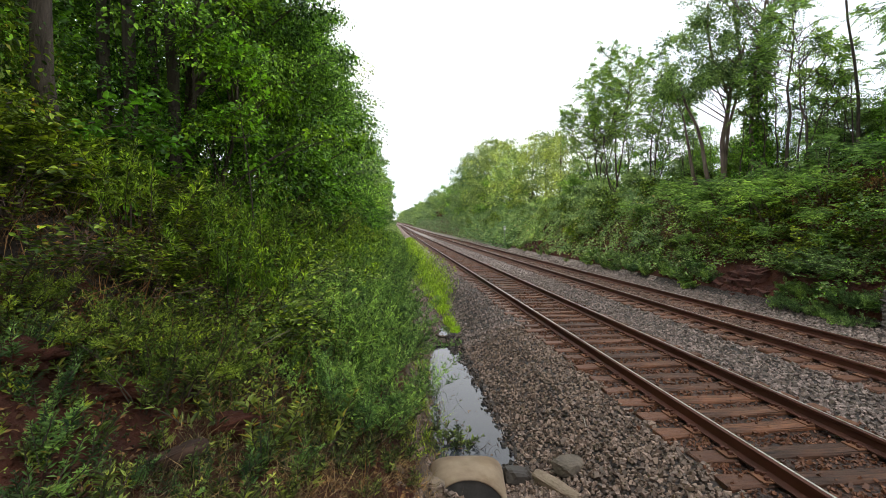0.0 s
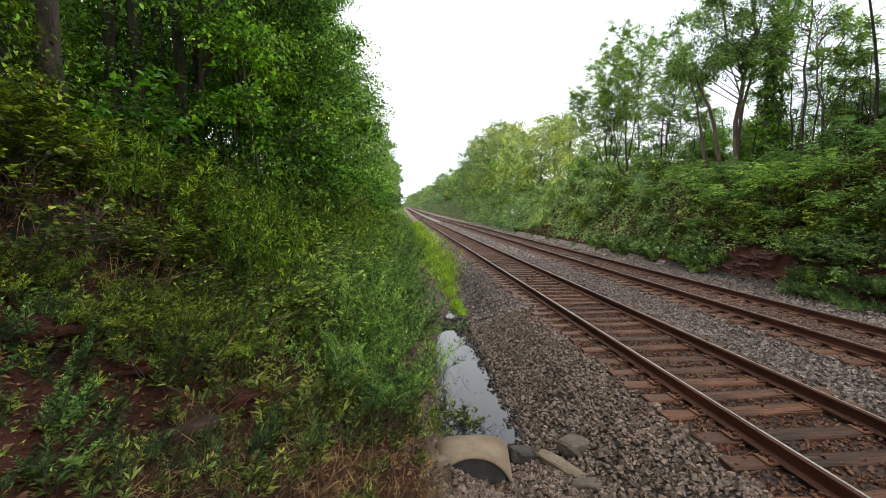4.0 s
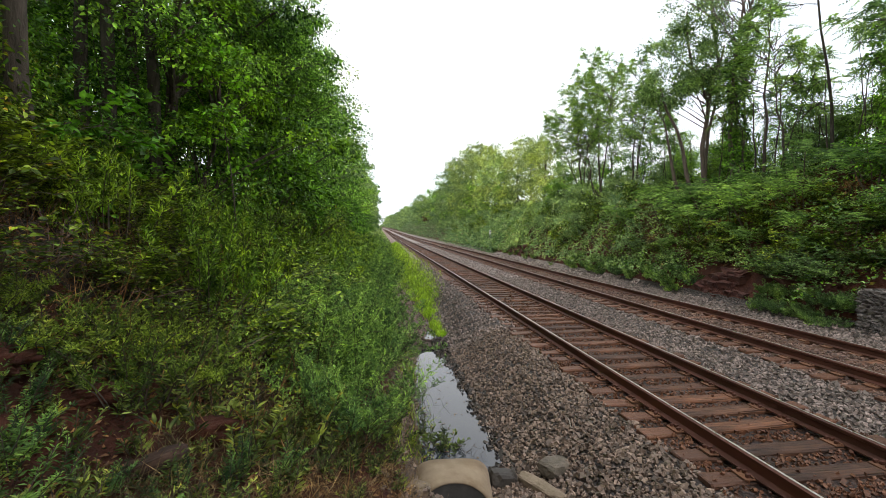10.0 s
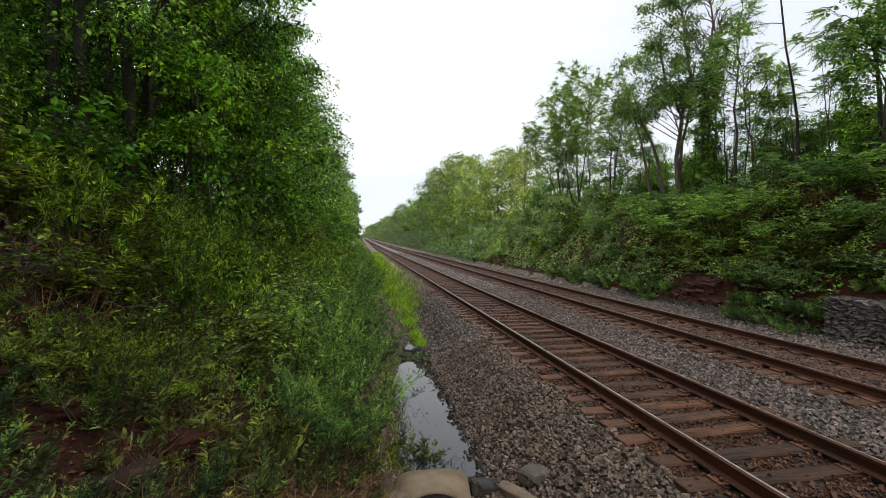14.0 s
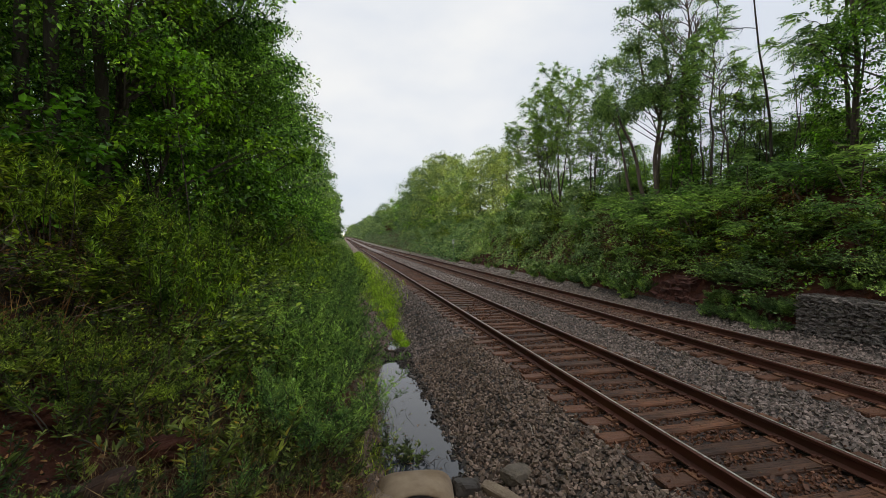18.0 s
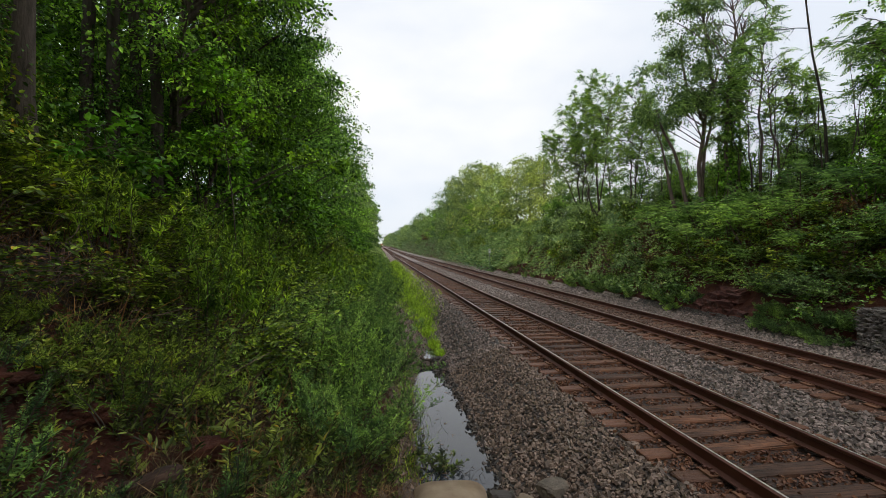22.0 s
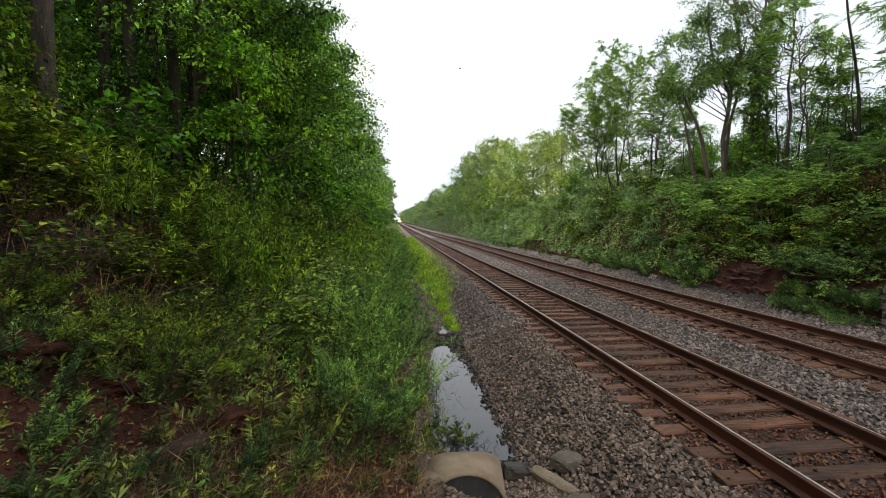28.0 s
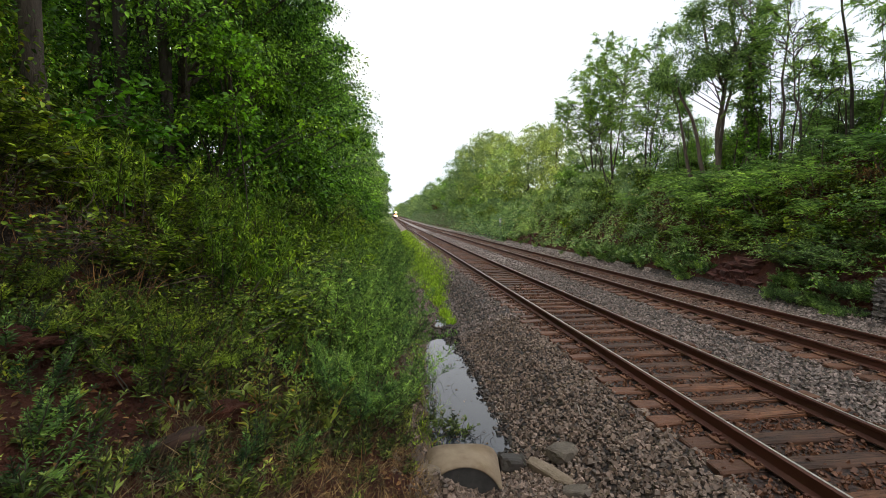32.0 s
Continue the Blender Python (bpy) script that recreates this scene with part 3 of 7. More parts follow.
# ---- tracks ----
def rail_section():
    return [(-0.076, 0.02), (0.076, 0.02), (0.076, 0.032), (0.014, 0.052), (0.009, 0.13), (0.036, 0.146), (0.037, 0.176), (0.013, 0.19), (-0.013, 0.19), (-0.037, 0.176), (-0.036, 0.146), (-0.009, 0.13), (-0.014, 0.052), (-0.076, 0.032)]


def rail_mesh(x0):
    prof = np.array(rail_section())
    ys = np.unique(np.concatenate([np.arange(-12, 60, 3.0), np.arange(60, 1400, 12.0)]))
    V = np.stack([np.repeat((bend(ys) + x0)[:, None], len(prof), 1) + prof[:, 0], np.repeat(ys[:, None], len(prof), 1), rise(ys)[:, None] + prof[:, 1]], -1).reshape(-1, 3)
    n, k = len(prof), len(ys)
    i, j = np.meshgrid(np.arange(k - 1), np.arange(n), indexing="ij")
    a, b = i * n + j, i * n + (j + 1) % n
    F = np.stack([a, b, b + n, a + n], -1).reshape(-1, 4)
    idx = np.where(j.reshape(-1) == 7, 1, 0)
    return sheet("rail", V, F, [M["rail"], M["railtop"]], idx)


def tie_mesh(rng):
    """A worn timber with split ends."""
    xs = np.array([-1.295, -1.28, -0.9, -0.62, -0.3, 0, 0.3, 0.62, 0.9, 1.28, 1.295])
    V, F = [], []
    for i, x in enumerate(xs):
        w, e = 0.113 + rng.normal(0, 0.007), 0.012 + 0.012 * rng.random()
        h = rng.normal(0, 0.007)
        if i in (0, len(xs) - 1):
            w, e = 0.108, 0.02
            h -= 0.008
        V += [(x, -w, -0.17), (x, w, -0.17), (x, w, -e + h), (x, w - e, h), (x, 0.01, h - 0.002 * rng.random()), (x, -w + e, h), (x, -w, -e + h)]
    n = 7
    for i in range(len(xs) - 1):
        for j in range(n):
            a, b = i * n + j, i * n + (j + 1) % n
            F.append((a, b, b + n, a + n))
    mid = [0] * len(F)
    for i in range(len(xs) - 1):
        if i in (0, 1, 8, 9):
            for j in range(n):
                mid[i * n + j] = 1
    V = np.array(V)
    base = len(V) - n
    ends = [(0, 1, 2, 6), (2, 3, 5, 6), (base + 1, base, base + 6, base + 2), (base + 2, base + 6, base + 5, base + 3)]
    return sheet("tie", V, F + ends, [M["tie"], M["tie_rust_or_far"]], mid + [1] * 4)


def plate_mesh():
    bm = box_bm(0.36, 0.2, 0.02, (0, 0, 0.012), 0.004)
    for sx in (-1, 1):
        box_bm(0.02, 0.19, 0.014, (0.085 * sx, 0, 0.027), 0.003, bm)
    me = bpy.data.meshes.new("tie_plate")
    bm.to_mesh(me)
    bm.free()
    me.materials.append(M["plate"])
    return me


def spike_mesh():
    bm = box_bm(0.03, 0.03, 0.05, (0, 0, 0.035), 0.004)
    box_bm(0.045, 0.034, 0.014, (0.008, 0, 0.06), 0.004, bm)
    me = bpy.data.meshes.new("spike")
    bm.to_mesh(me)
    bm.free()
    me.materials.append(M["rail"])
    return me


def build_tracks():
    rng = np.random.default_rng(4)
    ties = [tie_mesh(rng) for _ in range(7)]
    plate, spike = plate_mesh(), spike_mesh()
    for k, xc in enumerate(TRACKS):
        track = tagged(new("railway_track"), "rusty rails spiked to weathered timber ties", "railway track", "parallel tracks")
        for sx in (-1, 1):
            put("rail", rail_mesh(xc + sx * 0.753), track, label="steel rail, rusty sides and polished top")
        ylist = [3.435 + PITCH * i + rng.normal(0, 0.025) for i in range(-26, 125)]
        if k == 0:
            ylist = [3.432, 4.05, 4.56, 5.16, 5.6, 6.08, 6.55, 7.08, 7.66, 8.22] + [8.22 + PITCH * i + rng.normal(0, 0.025) for i in range(1, 118)] + [2.9 - PITCH * i for i in range(26)]
        for i, y in enumerate(ylist):
            m = pose(float(xc + rng.normal(0, 0.035)), y, float(0.004 + rng.normal(0, 0.006)), 0, 0, rng.normal(0, 0.9))
            t = put("tie", ties[int(rng.integers(7))], track, m)
            if y < 40:
                for sx in (-1, 1):
                    p = put("tie_plate", plate, t, pose(sx * 0.753 + xc - m.translation.x, 0, 0.0))
                    if y < 14 and k == 0:
                        for dx, dy in ((-0.13, -0.06), (-0.13, 0.06), (-0.1, 0.02), (0.1, -0.03), (0.13, 0.05)):
                            put("spike", spike, t, pose(sx * 0.753 + dx + xc - m.translation.x, dy, -0.012, 0, 0, 0 if dx < 0 else 180))
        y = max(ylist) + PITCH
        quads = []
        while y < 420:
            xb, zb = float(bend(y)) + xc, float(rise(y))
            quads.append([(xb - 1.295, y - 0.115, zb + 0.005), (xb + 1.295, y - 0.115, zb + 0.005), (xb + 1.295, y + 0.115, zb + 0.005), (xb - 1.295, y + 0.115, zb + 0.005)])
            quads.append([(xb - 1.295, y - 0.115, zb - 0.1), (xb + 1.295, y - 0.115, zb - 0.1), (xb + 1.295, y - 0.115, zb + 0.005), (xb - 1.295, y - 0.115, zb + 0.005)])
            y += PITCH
        # glancing light on far ties is in the colour: the brighter rusty material
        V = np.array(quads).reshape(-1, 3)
        put("tie_row", sheet("tie_row", V, np.arange(len(V)).reshape(-1, 4), M["tie_rust_or_far"]), track, label="distant row of brown ties, colour brightened for distance", kind="stuff")


build_tracks()


# ---- loose ballast stones ----
def stone_shapes(rng, count):
    """Angular crushed stones: blocks of eight uneven corners."""
    out = []
    for _ in range(count):
        s = rng.uniform(0.7, 1.25, 3) * np.array([0.8, 0.66, 0.5])
        V = np.array([[x, y, z] for z in (-0.5, 0.5) for y in (-0.5, 0.5) for x in (-0.5, 0.5)]) * s
        V = V * rng.uniform(0.55, 1.25, (8, 1)) + rng.normal(0, 0.07, (8, 3))
        F = np.array([[0, 2, 3], [0, 3, 1], [4, 5, 7], [4, 7, 6], [0, 1, 5], [0, 5, 4], [2, 6, 7], [2, 7, 3], [0, 4, 6], [0, 6, 2], [1, 3, 7], [1, 7, 5]])
        out.append((V, F))
    return out


def turn_matrices(rng, n):
    q = unit(rng.normal(size=(n, 4)))
    w, x, y, z = q.T
    return np.stack([np.stack([1 - 2 * (y * y + z * z), 2 * (x * y - z * w), 2 * (x * z + y * w)], -1), np.stack([2 * (x * y + z * w), 1 - 2 * (x * x + z * z), 2 * (y * z - x * w)], -1), np.stack([2 * (x * z - y * w), 2 * (y * z + x * w), 1 - 2 * (x * x + y * y)], -1)], 1)


def scatter_stones(name, P, size, shapes, rng, mat, parent, label, flat=False):
    V, F, n = [], [], 0
    pick = rng.integers(len(shapes), size=len(P))
    for k, (v, f) in enumerate(shapes):
        s = pick == k
        c = int(s.sum())
        if not c:
            continue
        R = turn_matrices(rng, c)
        if flat:
            a = rng.choice([0, np.pi / 2], c) + rng.normal(0, 0.25, c)
            o, e = np.zeros(c), np.full(c, 0.75)
            R = np.stack([np.stack([np.cos(a), -np.sin(a), o], -1), np.stack([np.sin(a), np.cos(a), o], -1), np.stack([o, o, e], -1)], 1)
        vv = np.einsum("nij,kj->nki", R, v) * size[s][:, None, None] + P[s][:, None]
        V.append(vv.reshape(-1, 3))
        F.append((f[None] + (np.arange(c) * len(v))[:, None, None]).reshape(-1, 3) + n)
        n += c * len(v)
    return put(name, sheet(name, np.concatenate(V), np.concatenate(F), mat), parent, label=label, kind="stuff")


def on_tie(u, y, ylist):
    return np.any(np.abs(y[:, None] - ylist[None]) < 0.13, 1) & (np.abs(u) < 1.32)


def build_stones():
    rng = np.random.default_rng(9)
    shapes = stone_shapes(rng, 14)
    ties = np.array([o.matrix_basis.translation[:2] for o in scene.objects if o.name.split(".")[0] == "tie"])

    def region(n, x0, x1, y0, y1, power=1.0):
        y = y0 + (y1 - y0) * rng.random(n) ** power
        return rng.uniform(x0, x1, n), y

    def clear(x, y):
        bad = np.zeros(len(x), bool)
        for xc in TRACKS:
            ty = ties[np.abs(ties[:, 0] - xc) < 1][:, 1]
            u = x - xc
            bad |= on_tie(u, y, ty)
            bad |= np.abs(np.abs(u) - 0.753) < 0.1
        return ~bad

    def lay(name, x, y, mat, s0, s1, label, sink=0.25):
        ok = clear(x, y)
        x, y = x[ok], y[ok]
        s = rng.uniform(s0, s1, len(x)) * rng.choice([0.8, 1.0, 1.0, 1.2], len(x))
        P = np.stack([x, y, ground_z(x, y) + s * sink], 1)
        scatter_stones(name, P, s, shapes, rng, mat, ballast, label)

    lay("loose_stones", *region(9200, -2.85, -1.2, 3.0, 11.5, 1.3), M["stone"], 0.036, 0.066, "loose grey crushed stones")
    lay("loose_stones", *region(2500, -4.0, -2.6, 2.8, 5.3), M["stone"], 0.036, 0.066, "loose grey crushed stones")
    lay("wet_stones", *region(620, -3.04, -2.7, 5.5, 12.5), M["stone_wet"], 0.06, 0.11, "dark wet stones at the water's edge")
    lay("loose_stones", *region(5200, -2.7, -1.1, 11, 34, 1.3), M["stone_light"], 0.05, 0.085, "loose grey crushed stones")
    lay("loose_stones", *region(8500, 1.2, 2.75, 3.5, 22, 1.2), M["stone_light"], 0.04, 0.068, "loose grey crushed stones")
    lay("loose_stones", *region(3600, 1.2, 2.75, 19, 80, 2.1), M["stone_light"], 0.05, 0.085, "loose grey crushed stones")
    lay("loose_stones", *region(3200, 5.2, 8.1, 22, 85, 2.1), M["stone_light"], 0.06, 0.1, "loose grey crushed stones")
    lay("loose_stones", *region(6800, 5.2, 8.1, 6, 24, 1.2), M["stone_light"], 0.05, 0.09, "loose grey crushed stones")
    lay("rusty_stones", *region(9500, -1.3, 1.3, 2.5, 14, 1.2), M["stone_rust"], 0.032, 0.056, "rust-stained stones between the ties")
    lay("rusty_stones", *region(3400, 2.7, 5.2, 5, 16, 1.2), M["stone_dull"], 0.04, 0.07, "rust-stained stones between the ties")
    lay("rusty_stones", *region(3800, -1.3, 1.3, 13, 60, 2.0), M["stone_rust"], 0.05, 0.09, "rust-stained stones between the ties")
    lay("rusty_stones", *region(3400, 2.7, 5.2, 15, 66, 2.0), M["stone_dull"], 0.06, 0.1, "rust-stained stones between the ties")
    lay("loose_stones", *region(2600, -2.85, -1.2, -6, 3.1), M["stone"], 0.04, 0.07, "loose grey crushed stones")
    lay("rusty_stones", *region(2200, -1.3, 1.3, -6, 2.6), M["stone_rust"], 0.04, 0.07, "rust-stained stones between the ties")
    lay("loose_stones", *region(1800, 1.2, 2.75, -6, 3.6), M["stone_light"], 0.045, 0.08, "loose grey crushed stones")
    lay("rusty_stones", *region(1800, 2.7, 5.2, -6, 5), M["stone_rust"], 0.045, 0.08, "rust-stained stones between the ties")
    lay("loose_stones", *region(2400, 5.2, 8.1, -6, 6), M["stone_light"], 0.05, 0.09, "loose grey crushed stones")
    x, y = region(5200, 3.3, 4.62, 4, 34, 1.3)
    s = rng.uniform(0.035, 0.062, len(x))
    scatter_stones("crib_stones", np.stack([x, y, ground_z(x, y) + s * 0.15], 1), s, shapes, rng, M["stone_dull"], ballast, "dull brown stones that bury the far track's ties")
    x, y = region(420, -1.5, 1.3, 2.6, 14, 1.2)
    s = rng.uniform(0.025, 0.05, len(x))
    scatter_stones("loose_stones", np.stack([x, y, np.maximum(ground_z(x, y), 0.005) + s * 0.2], 1), s, shapes, rng, M["stone_rust"], ballast, "stones strewn on the ties")
    # the nearest stones, one by one
    single = []
    for k, (v, f) in enumerate(shapes[:6]):
        single.append(sheet("stone", v, f, M["stone"]))
    x, y = region(300, -2.9, -1.5, 3.4, 5.6)
    z = ground_z(x, y)
    for i in range(300):
        s = float(rng.uniform(0.038, 0.068))
        m = pose(float(x[i]), float(y[i]), float(z[i]) + s * 0.3, *[float(a) for a in rng.uniform(0, 360, 3)]) @ Matrix.Scale(s, 4)
        put("stone", single[i % 6], ballast, m)
    x, y = region(4200, -4.3, -2.8, -6, 2.9)
    keep = x > -4.05 - 0.25 * rng.random(len(x)) ** 3
    lay("loose_stones", x[keep], y[keep], M["stone"], 0.036, 0.066, "loose grey crushed stones")


build_stones()


# ---- ditch: water, culvert pipe, stones, driftwood ----
def build_ditch():
    xs, ys = np.linspace(-4.1, -2.6, 6), np.linspace(5.5, 19, 20)
    V, F = grid(xs, ys, lambda x, y: np.full_like(x, -0.665))
    tagged(put("water", sheet("water", V, F, M["water"])), "still shallow ditch water mirroring the pale sky", "puddle", kind="structure")
    # a concrete pipe, half buried, its mouth towards the viewer
    pipe = tagged(new("culvert_pipe"), "tan concrete culvert pipe half buried in ballast", "pipe")
    pipe.matrix_basis = pose(-3.58, 4.98, -0.8, 0, 0, -4)
    bm = bmesh.new()
    n, R, r, ln = 48, 0.47, 0.435, 0.5
    rings = []
    for rad, y in ((r, ln), (R - 0.02, ln), (R, ln - 0.02), (R, 0.02), (R - 0.02, 0.0), (r, 0.0), (r - 0.005, ln * 0.6), (r, ln)):
        p = 2.0 + 2.2 * y / ln  # the spigot end is squarer than the mouth
        ring = []
        for i in range(n):
            s, q = math.sin(2 * math.pi * i / n), math.cos(2 * math.pi * i / n)
            k = rad / (abs(s) ** p + abs(q) ** p) ** (1 / p)
            ring.append(bm.verts.new((k * s, y, k * q)))
        rings.append(ring)
    for a, b in zip(rings, rings[1:]):
        for i in range(n):
            bm.faces.new((a[i], a[(i + 1) % n], b[(i + 1) % n], b[i])).smooth = True
    part("barrel", bm, M["concrete"], pipe)
    # flat dark disc set in the mouth in place of the dark inside
    bm = bmesh.new()
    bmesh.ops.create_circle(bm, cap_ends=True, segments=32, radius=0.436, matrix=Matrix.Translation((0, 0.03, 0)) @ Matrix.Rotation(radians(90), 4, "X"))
    part("mouth_plug", bm, M["concrete_dark"], pipe, "flat dark disc across the pipe mouth")

    def rock(name, at, size, mat, label, seed, rot=0, parent=None, sub=3):
        rg = np.random.default_rng(seed)
        bm = bmesh.new()
        bmesh.ops.create_icosphere(bm, subdivisions=sub, radius=0.5)
        k = rg.uniform(0, 9, 3)
        for v in bm.verts:
            w = noise.noise(v.co * 2.2 + Vector(k)) * 0.28 + noise.noise(v.co * 6 + Vector(k)) * 0.1 + noise.noise(v.co * 14 + Vector(k)) * 0.04
            c = v.co * (1 + w)
            c = Vector([max(-0.42, min(0.42, q)) for q in c])
            v.co = Vector((c.x * size[0], c.y * size[1], c.z * size[2]))
        ob = part(name, bm, mat, parent)
        ob.matrix_basis = pose(*at, rg.uniform(-8, 8), rg.uniform(-8, 8), rot)
        return tagged(ob, label, "rock")

    rock("rock", (-4.03, 5.02, -0.5), (0.46, 0.4, 0.34), M["sandstone"], "rounded tan sandstone beside the pipe", 1)
    rock("rock", (-2.92, 5.38, -0.6), (0.38, 0.34, 0.28), M["stone_wet"], "dark wet lump of stone beside the pipe", 2)
    rock("stone_slab", (-2.56, 5.0, -0.52), (0.2, 0.85, 0.16), M["sandstone"], "long tan stone slab lying in ballast", 3, 28)
    rock("rock", (-2.32, 5.25, -0.42), (0.42, 0.36, 0.22), M["greystone"], "grey-tan angular rock on ballast", 4, 20)
    rock("rock", (-2.4, 4.58, -0.48), (0.42, 0.26, 0.12), M["greystone"], "flat grey stone on ballast", 5, -25)
    rock("rock", (-3.35, 4.72, -0.66), (0.13, 0.1, 0.12), M["sandstone"], "small pale yellow stone at the pipe mouth", 6, -25)
    rg = np.random.default_rng(8)
    sh = stone_shapes(rg, 5)
    n = 420
    a = rg.random(n)
    x, y = rg.normal(-3.72, 0.24, n), rg.uniform(4.45, 4.97, n)
    z = -0.84 + 0.5 * np.clip(1.15 - np.abs(x + 3.98) / 0.6, 0, 1) * np.clip((y - 4.3) / 0.4, 0, 1) * a ** 0.3
    s = rg.uniform(0.035, 0.075, n)
    ob = scatter_stones("stone_heap", np.stack([x, y, np.maximum(z, ground_z(x, y, False) + s * 0.2)], 1), s, sh, rg, M["stone"], None, "")
    tagged(ob, "loose grey stones heaped before the pipe mouth", "stones")
    y = 5.4 + 18 * rg.random(5200) ** 1.1
    x = rg.normal(-4.0, 0.22, 5200) + np.interp(y, [10, 13, 20], [0, 0.4, 0.5]) * rg.random(5200) * 2.2
    s = rg.uniform(0.02, 0.07, 5200)
    ob = scatter_stones("ditch_litter", np.stack([x, y, ground_z(x, y, False) + s * 0.2], 1), s, sh, rg, M["stone"], None, "")
    tagged(ob, "brown pebbles and clods on the muddy bank", "pebbles")
    # driftwood across the ditch and sticks on the ballast
    rng = np.random.default_rng(3)
    for a, way, ln, r, mat, lab in (((-3.45, 11.9, -0.6), (1, 0.12, 0.02), 0.75, 0.045, "bark", "dark branch lying across the ditch"), ((-3.0, 11.7, -0.6), (0.35, 1, 0.2), 0.8, 0.05, "twig", "brown piece of timber on the ditch edge"), ((-3.3, 12.3, -0.6), (0.9, -0.2, 0.05), 0.6, 0.035, "bark", "dark stick in the mud"), ((-1.85, 6.1, -0.1), (0.1, -0.9, 0.0), 0.5, 0.012, "driftwood", "pale stick lying on ballast"), ((-2.72, 7.2, -0.48), (-0.2, -0.9, 0.02), 0.7, 0.01, "driftwood", "thin bleached stick at the water's edge"), ((-2.2, 8.0, -0.3), (0.9, 0.5, 0.05), 0.35, 0.01, "driftwood", "short pale stick on ballast")):
        pts = wobble(rng, a, way, ln, 7, 0.1)
        pts[:, 2] = np.maximum(ground_z(pts[:, 0], pts[:, 1]) + r * 0.8, -0.665) + 0.01
        v, f = tubes([(pts, np.linspace(r, r * 0.5, 7))], 6)
        tagged(put("stick", sheet("stick", v, f, M[mat], smooth=True)), lab, "stick")


build_ditch()


# ---- plants ----
UP = np.array([0.0, 0.0, 1.0])


def spray(rng, C, out, count, rad, L, W, flat=0.45, lift=0.15, oval=False):
    """Layered sprays of leaves round the centres C; out: the way each spray faces."""
    n = len(C) * count
    c = np.repeat(C, count, 0)
    o = np.repeat(out, count, 0)
    d = unit(rng.normal(size=(n, 3)) * np.array([1, 1, flat]) + o * 0.45)
    r = rad * rng.random((n, 1)) ** 0.5
    P = c + d * r - UP * (r ** 2) * 0.35 / rad
    D = unit(d + rng.normal(0, 0.45, (n, 3)) - UP * 0.25)
    tilt = np.repeat(rng.normal(0, 0.4, (len(C), 3)), count, 0)
    N = unit(UP * 0.9 + o * 0.35 + tilt + rng.normal(0, 0.25, (n, 3)) + lift * d)
    k = rng.uniform(0.65, 1.25, n)
    return leaves(P, D, N, L * k, W * k, oval=oval)


def fronds(rng, P, D, L, pairs, leaf, wide, droop=0.35):
    """Feather leaves: rachis from P along D, leaflets in pairs."""
    n = len(P)
    D = unit(D)
    S = unit(np.cross(D, UP + rng.normal(0, 0.2, (n, 3))))
    U = np.cross(S, D)
    out = []
    L = np.asarray(L)[:, None]
    for i in range(pairs):
        f = (i + 1.2) / (pairs + 0.6)
        Q = P + D * L * f - UP * L * droop * f * f
        k = leaf * (0.7 + 0.6 * math.sin(math.pi * min(1, f + 0.08)))
        for s in (-1, 1):
            out.append(leaves(Q, unit(S * s + D * 0.35 - UP * 0.22 + rng.normal(0, 0.1, (n, 3))), U + rng.normal(0, 0.15, (n, 3)), np.full(n, k), np.full(n, wide)))
    tip = P + D * L - UP * L * droop
    out.append(leaves(tip, D - UP * droop, U, np.full(n, leaf), np.full(n, wide)))
    return join(out)


def crown_points(rng, n, centre, radii, gaps=0.25, hollow=0.55, bough=6, reach=0.3, flat=0.14):
    """Spray centres in an uneven crown, gathered into flat boughs with gaps between."""
    k = max(3, n // bough)
    d = unit(rng.normal(size=(k * 4, 3)))
    keep = fbm(d[:, 0] * 2.2 + d[:, 2], d[:, 1] * 2.2 - d[:, 2], 0.8, float(rng.uniform(0, 9))) > gaps * 2 - 1.0
    d = d[keep][:k]
    r = hollow + (1 - hollow) * rng.random((len(d), 1)) ** 0.6
    lob = 1 + 0.22 * np.sin(6.2 * d[:, :1] + 1.3) * np.sin(5.4 * d[:, 1:2] + 0.5) + 0.14 * np.sin(7 * d[:, 2:3] + 5 * d[:, :1])
    radii = np.asarray(radii, float)
    hub = np.asarray(centre) + d * r * lob * radii
    out = unit(d * np.asarray([1, 1, 0.6]))
    rr = reach * float(radii[:2].mean())
    off = rng.normal(size=(len(d), bough, 3)) * np.array([0.6, 0.6, flat]) * rr
    off[..., 2] -= 0.25 * (off[..., :2] ** 2).sum(-1) / max(rr, 0.1)
    P = (hub[:, None] + off).reshape(-1, 3)
    return P, np.repeat(out, bough, 0)


def wood_to(rng, trunk, C, count, r0):
    """Limbs from a trunk polyline to some of the spray centres."""
    lines = []
    for i in rng.permutation(len(C))[:count]:
        c = C[i]
        h = np.linalg.norm(c[:2] - trunk[0, :2])
        z = max(trunk[1, 2], c[2] - 0.5 * h - 0.3)
        a = np.array([np.interp(z, trunk[:, 2], trunk[:, k]) for k in range(3)])
        t = np.linspace(0, 1, 6)[:, None]
        mid = a * 0.5 + c * 0.5 + UP * 0.12 * h + rng.normal(0, 0.12, 3)
        pts = a * (1 - t) ** 2 + 2 * mid * t * (1 - t) + c * t * t
        r = r0 * rng.uniform(0.2, 0.42)
        lines.append((pts, np.linspace(r, 0.008, 6)))
    return lines


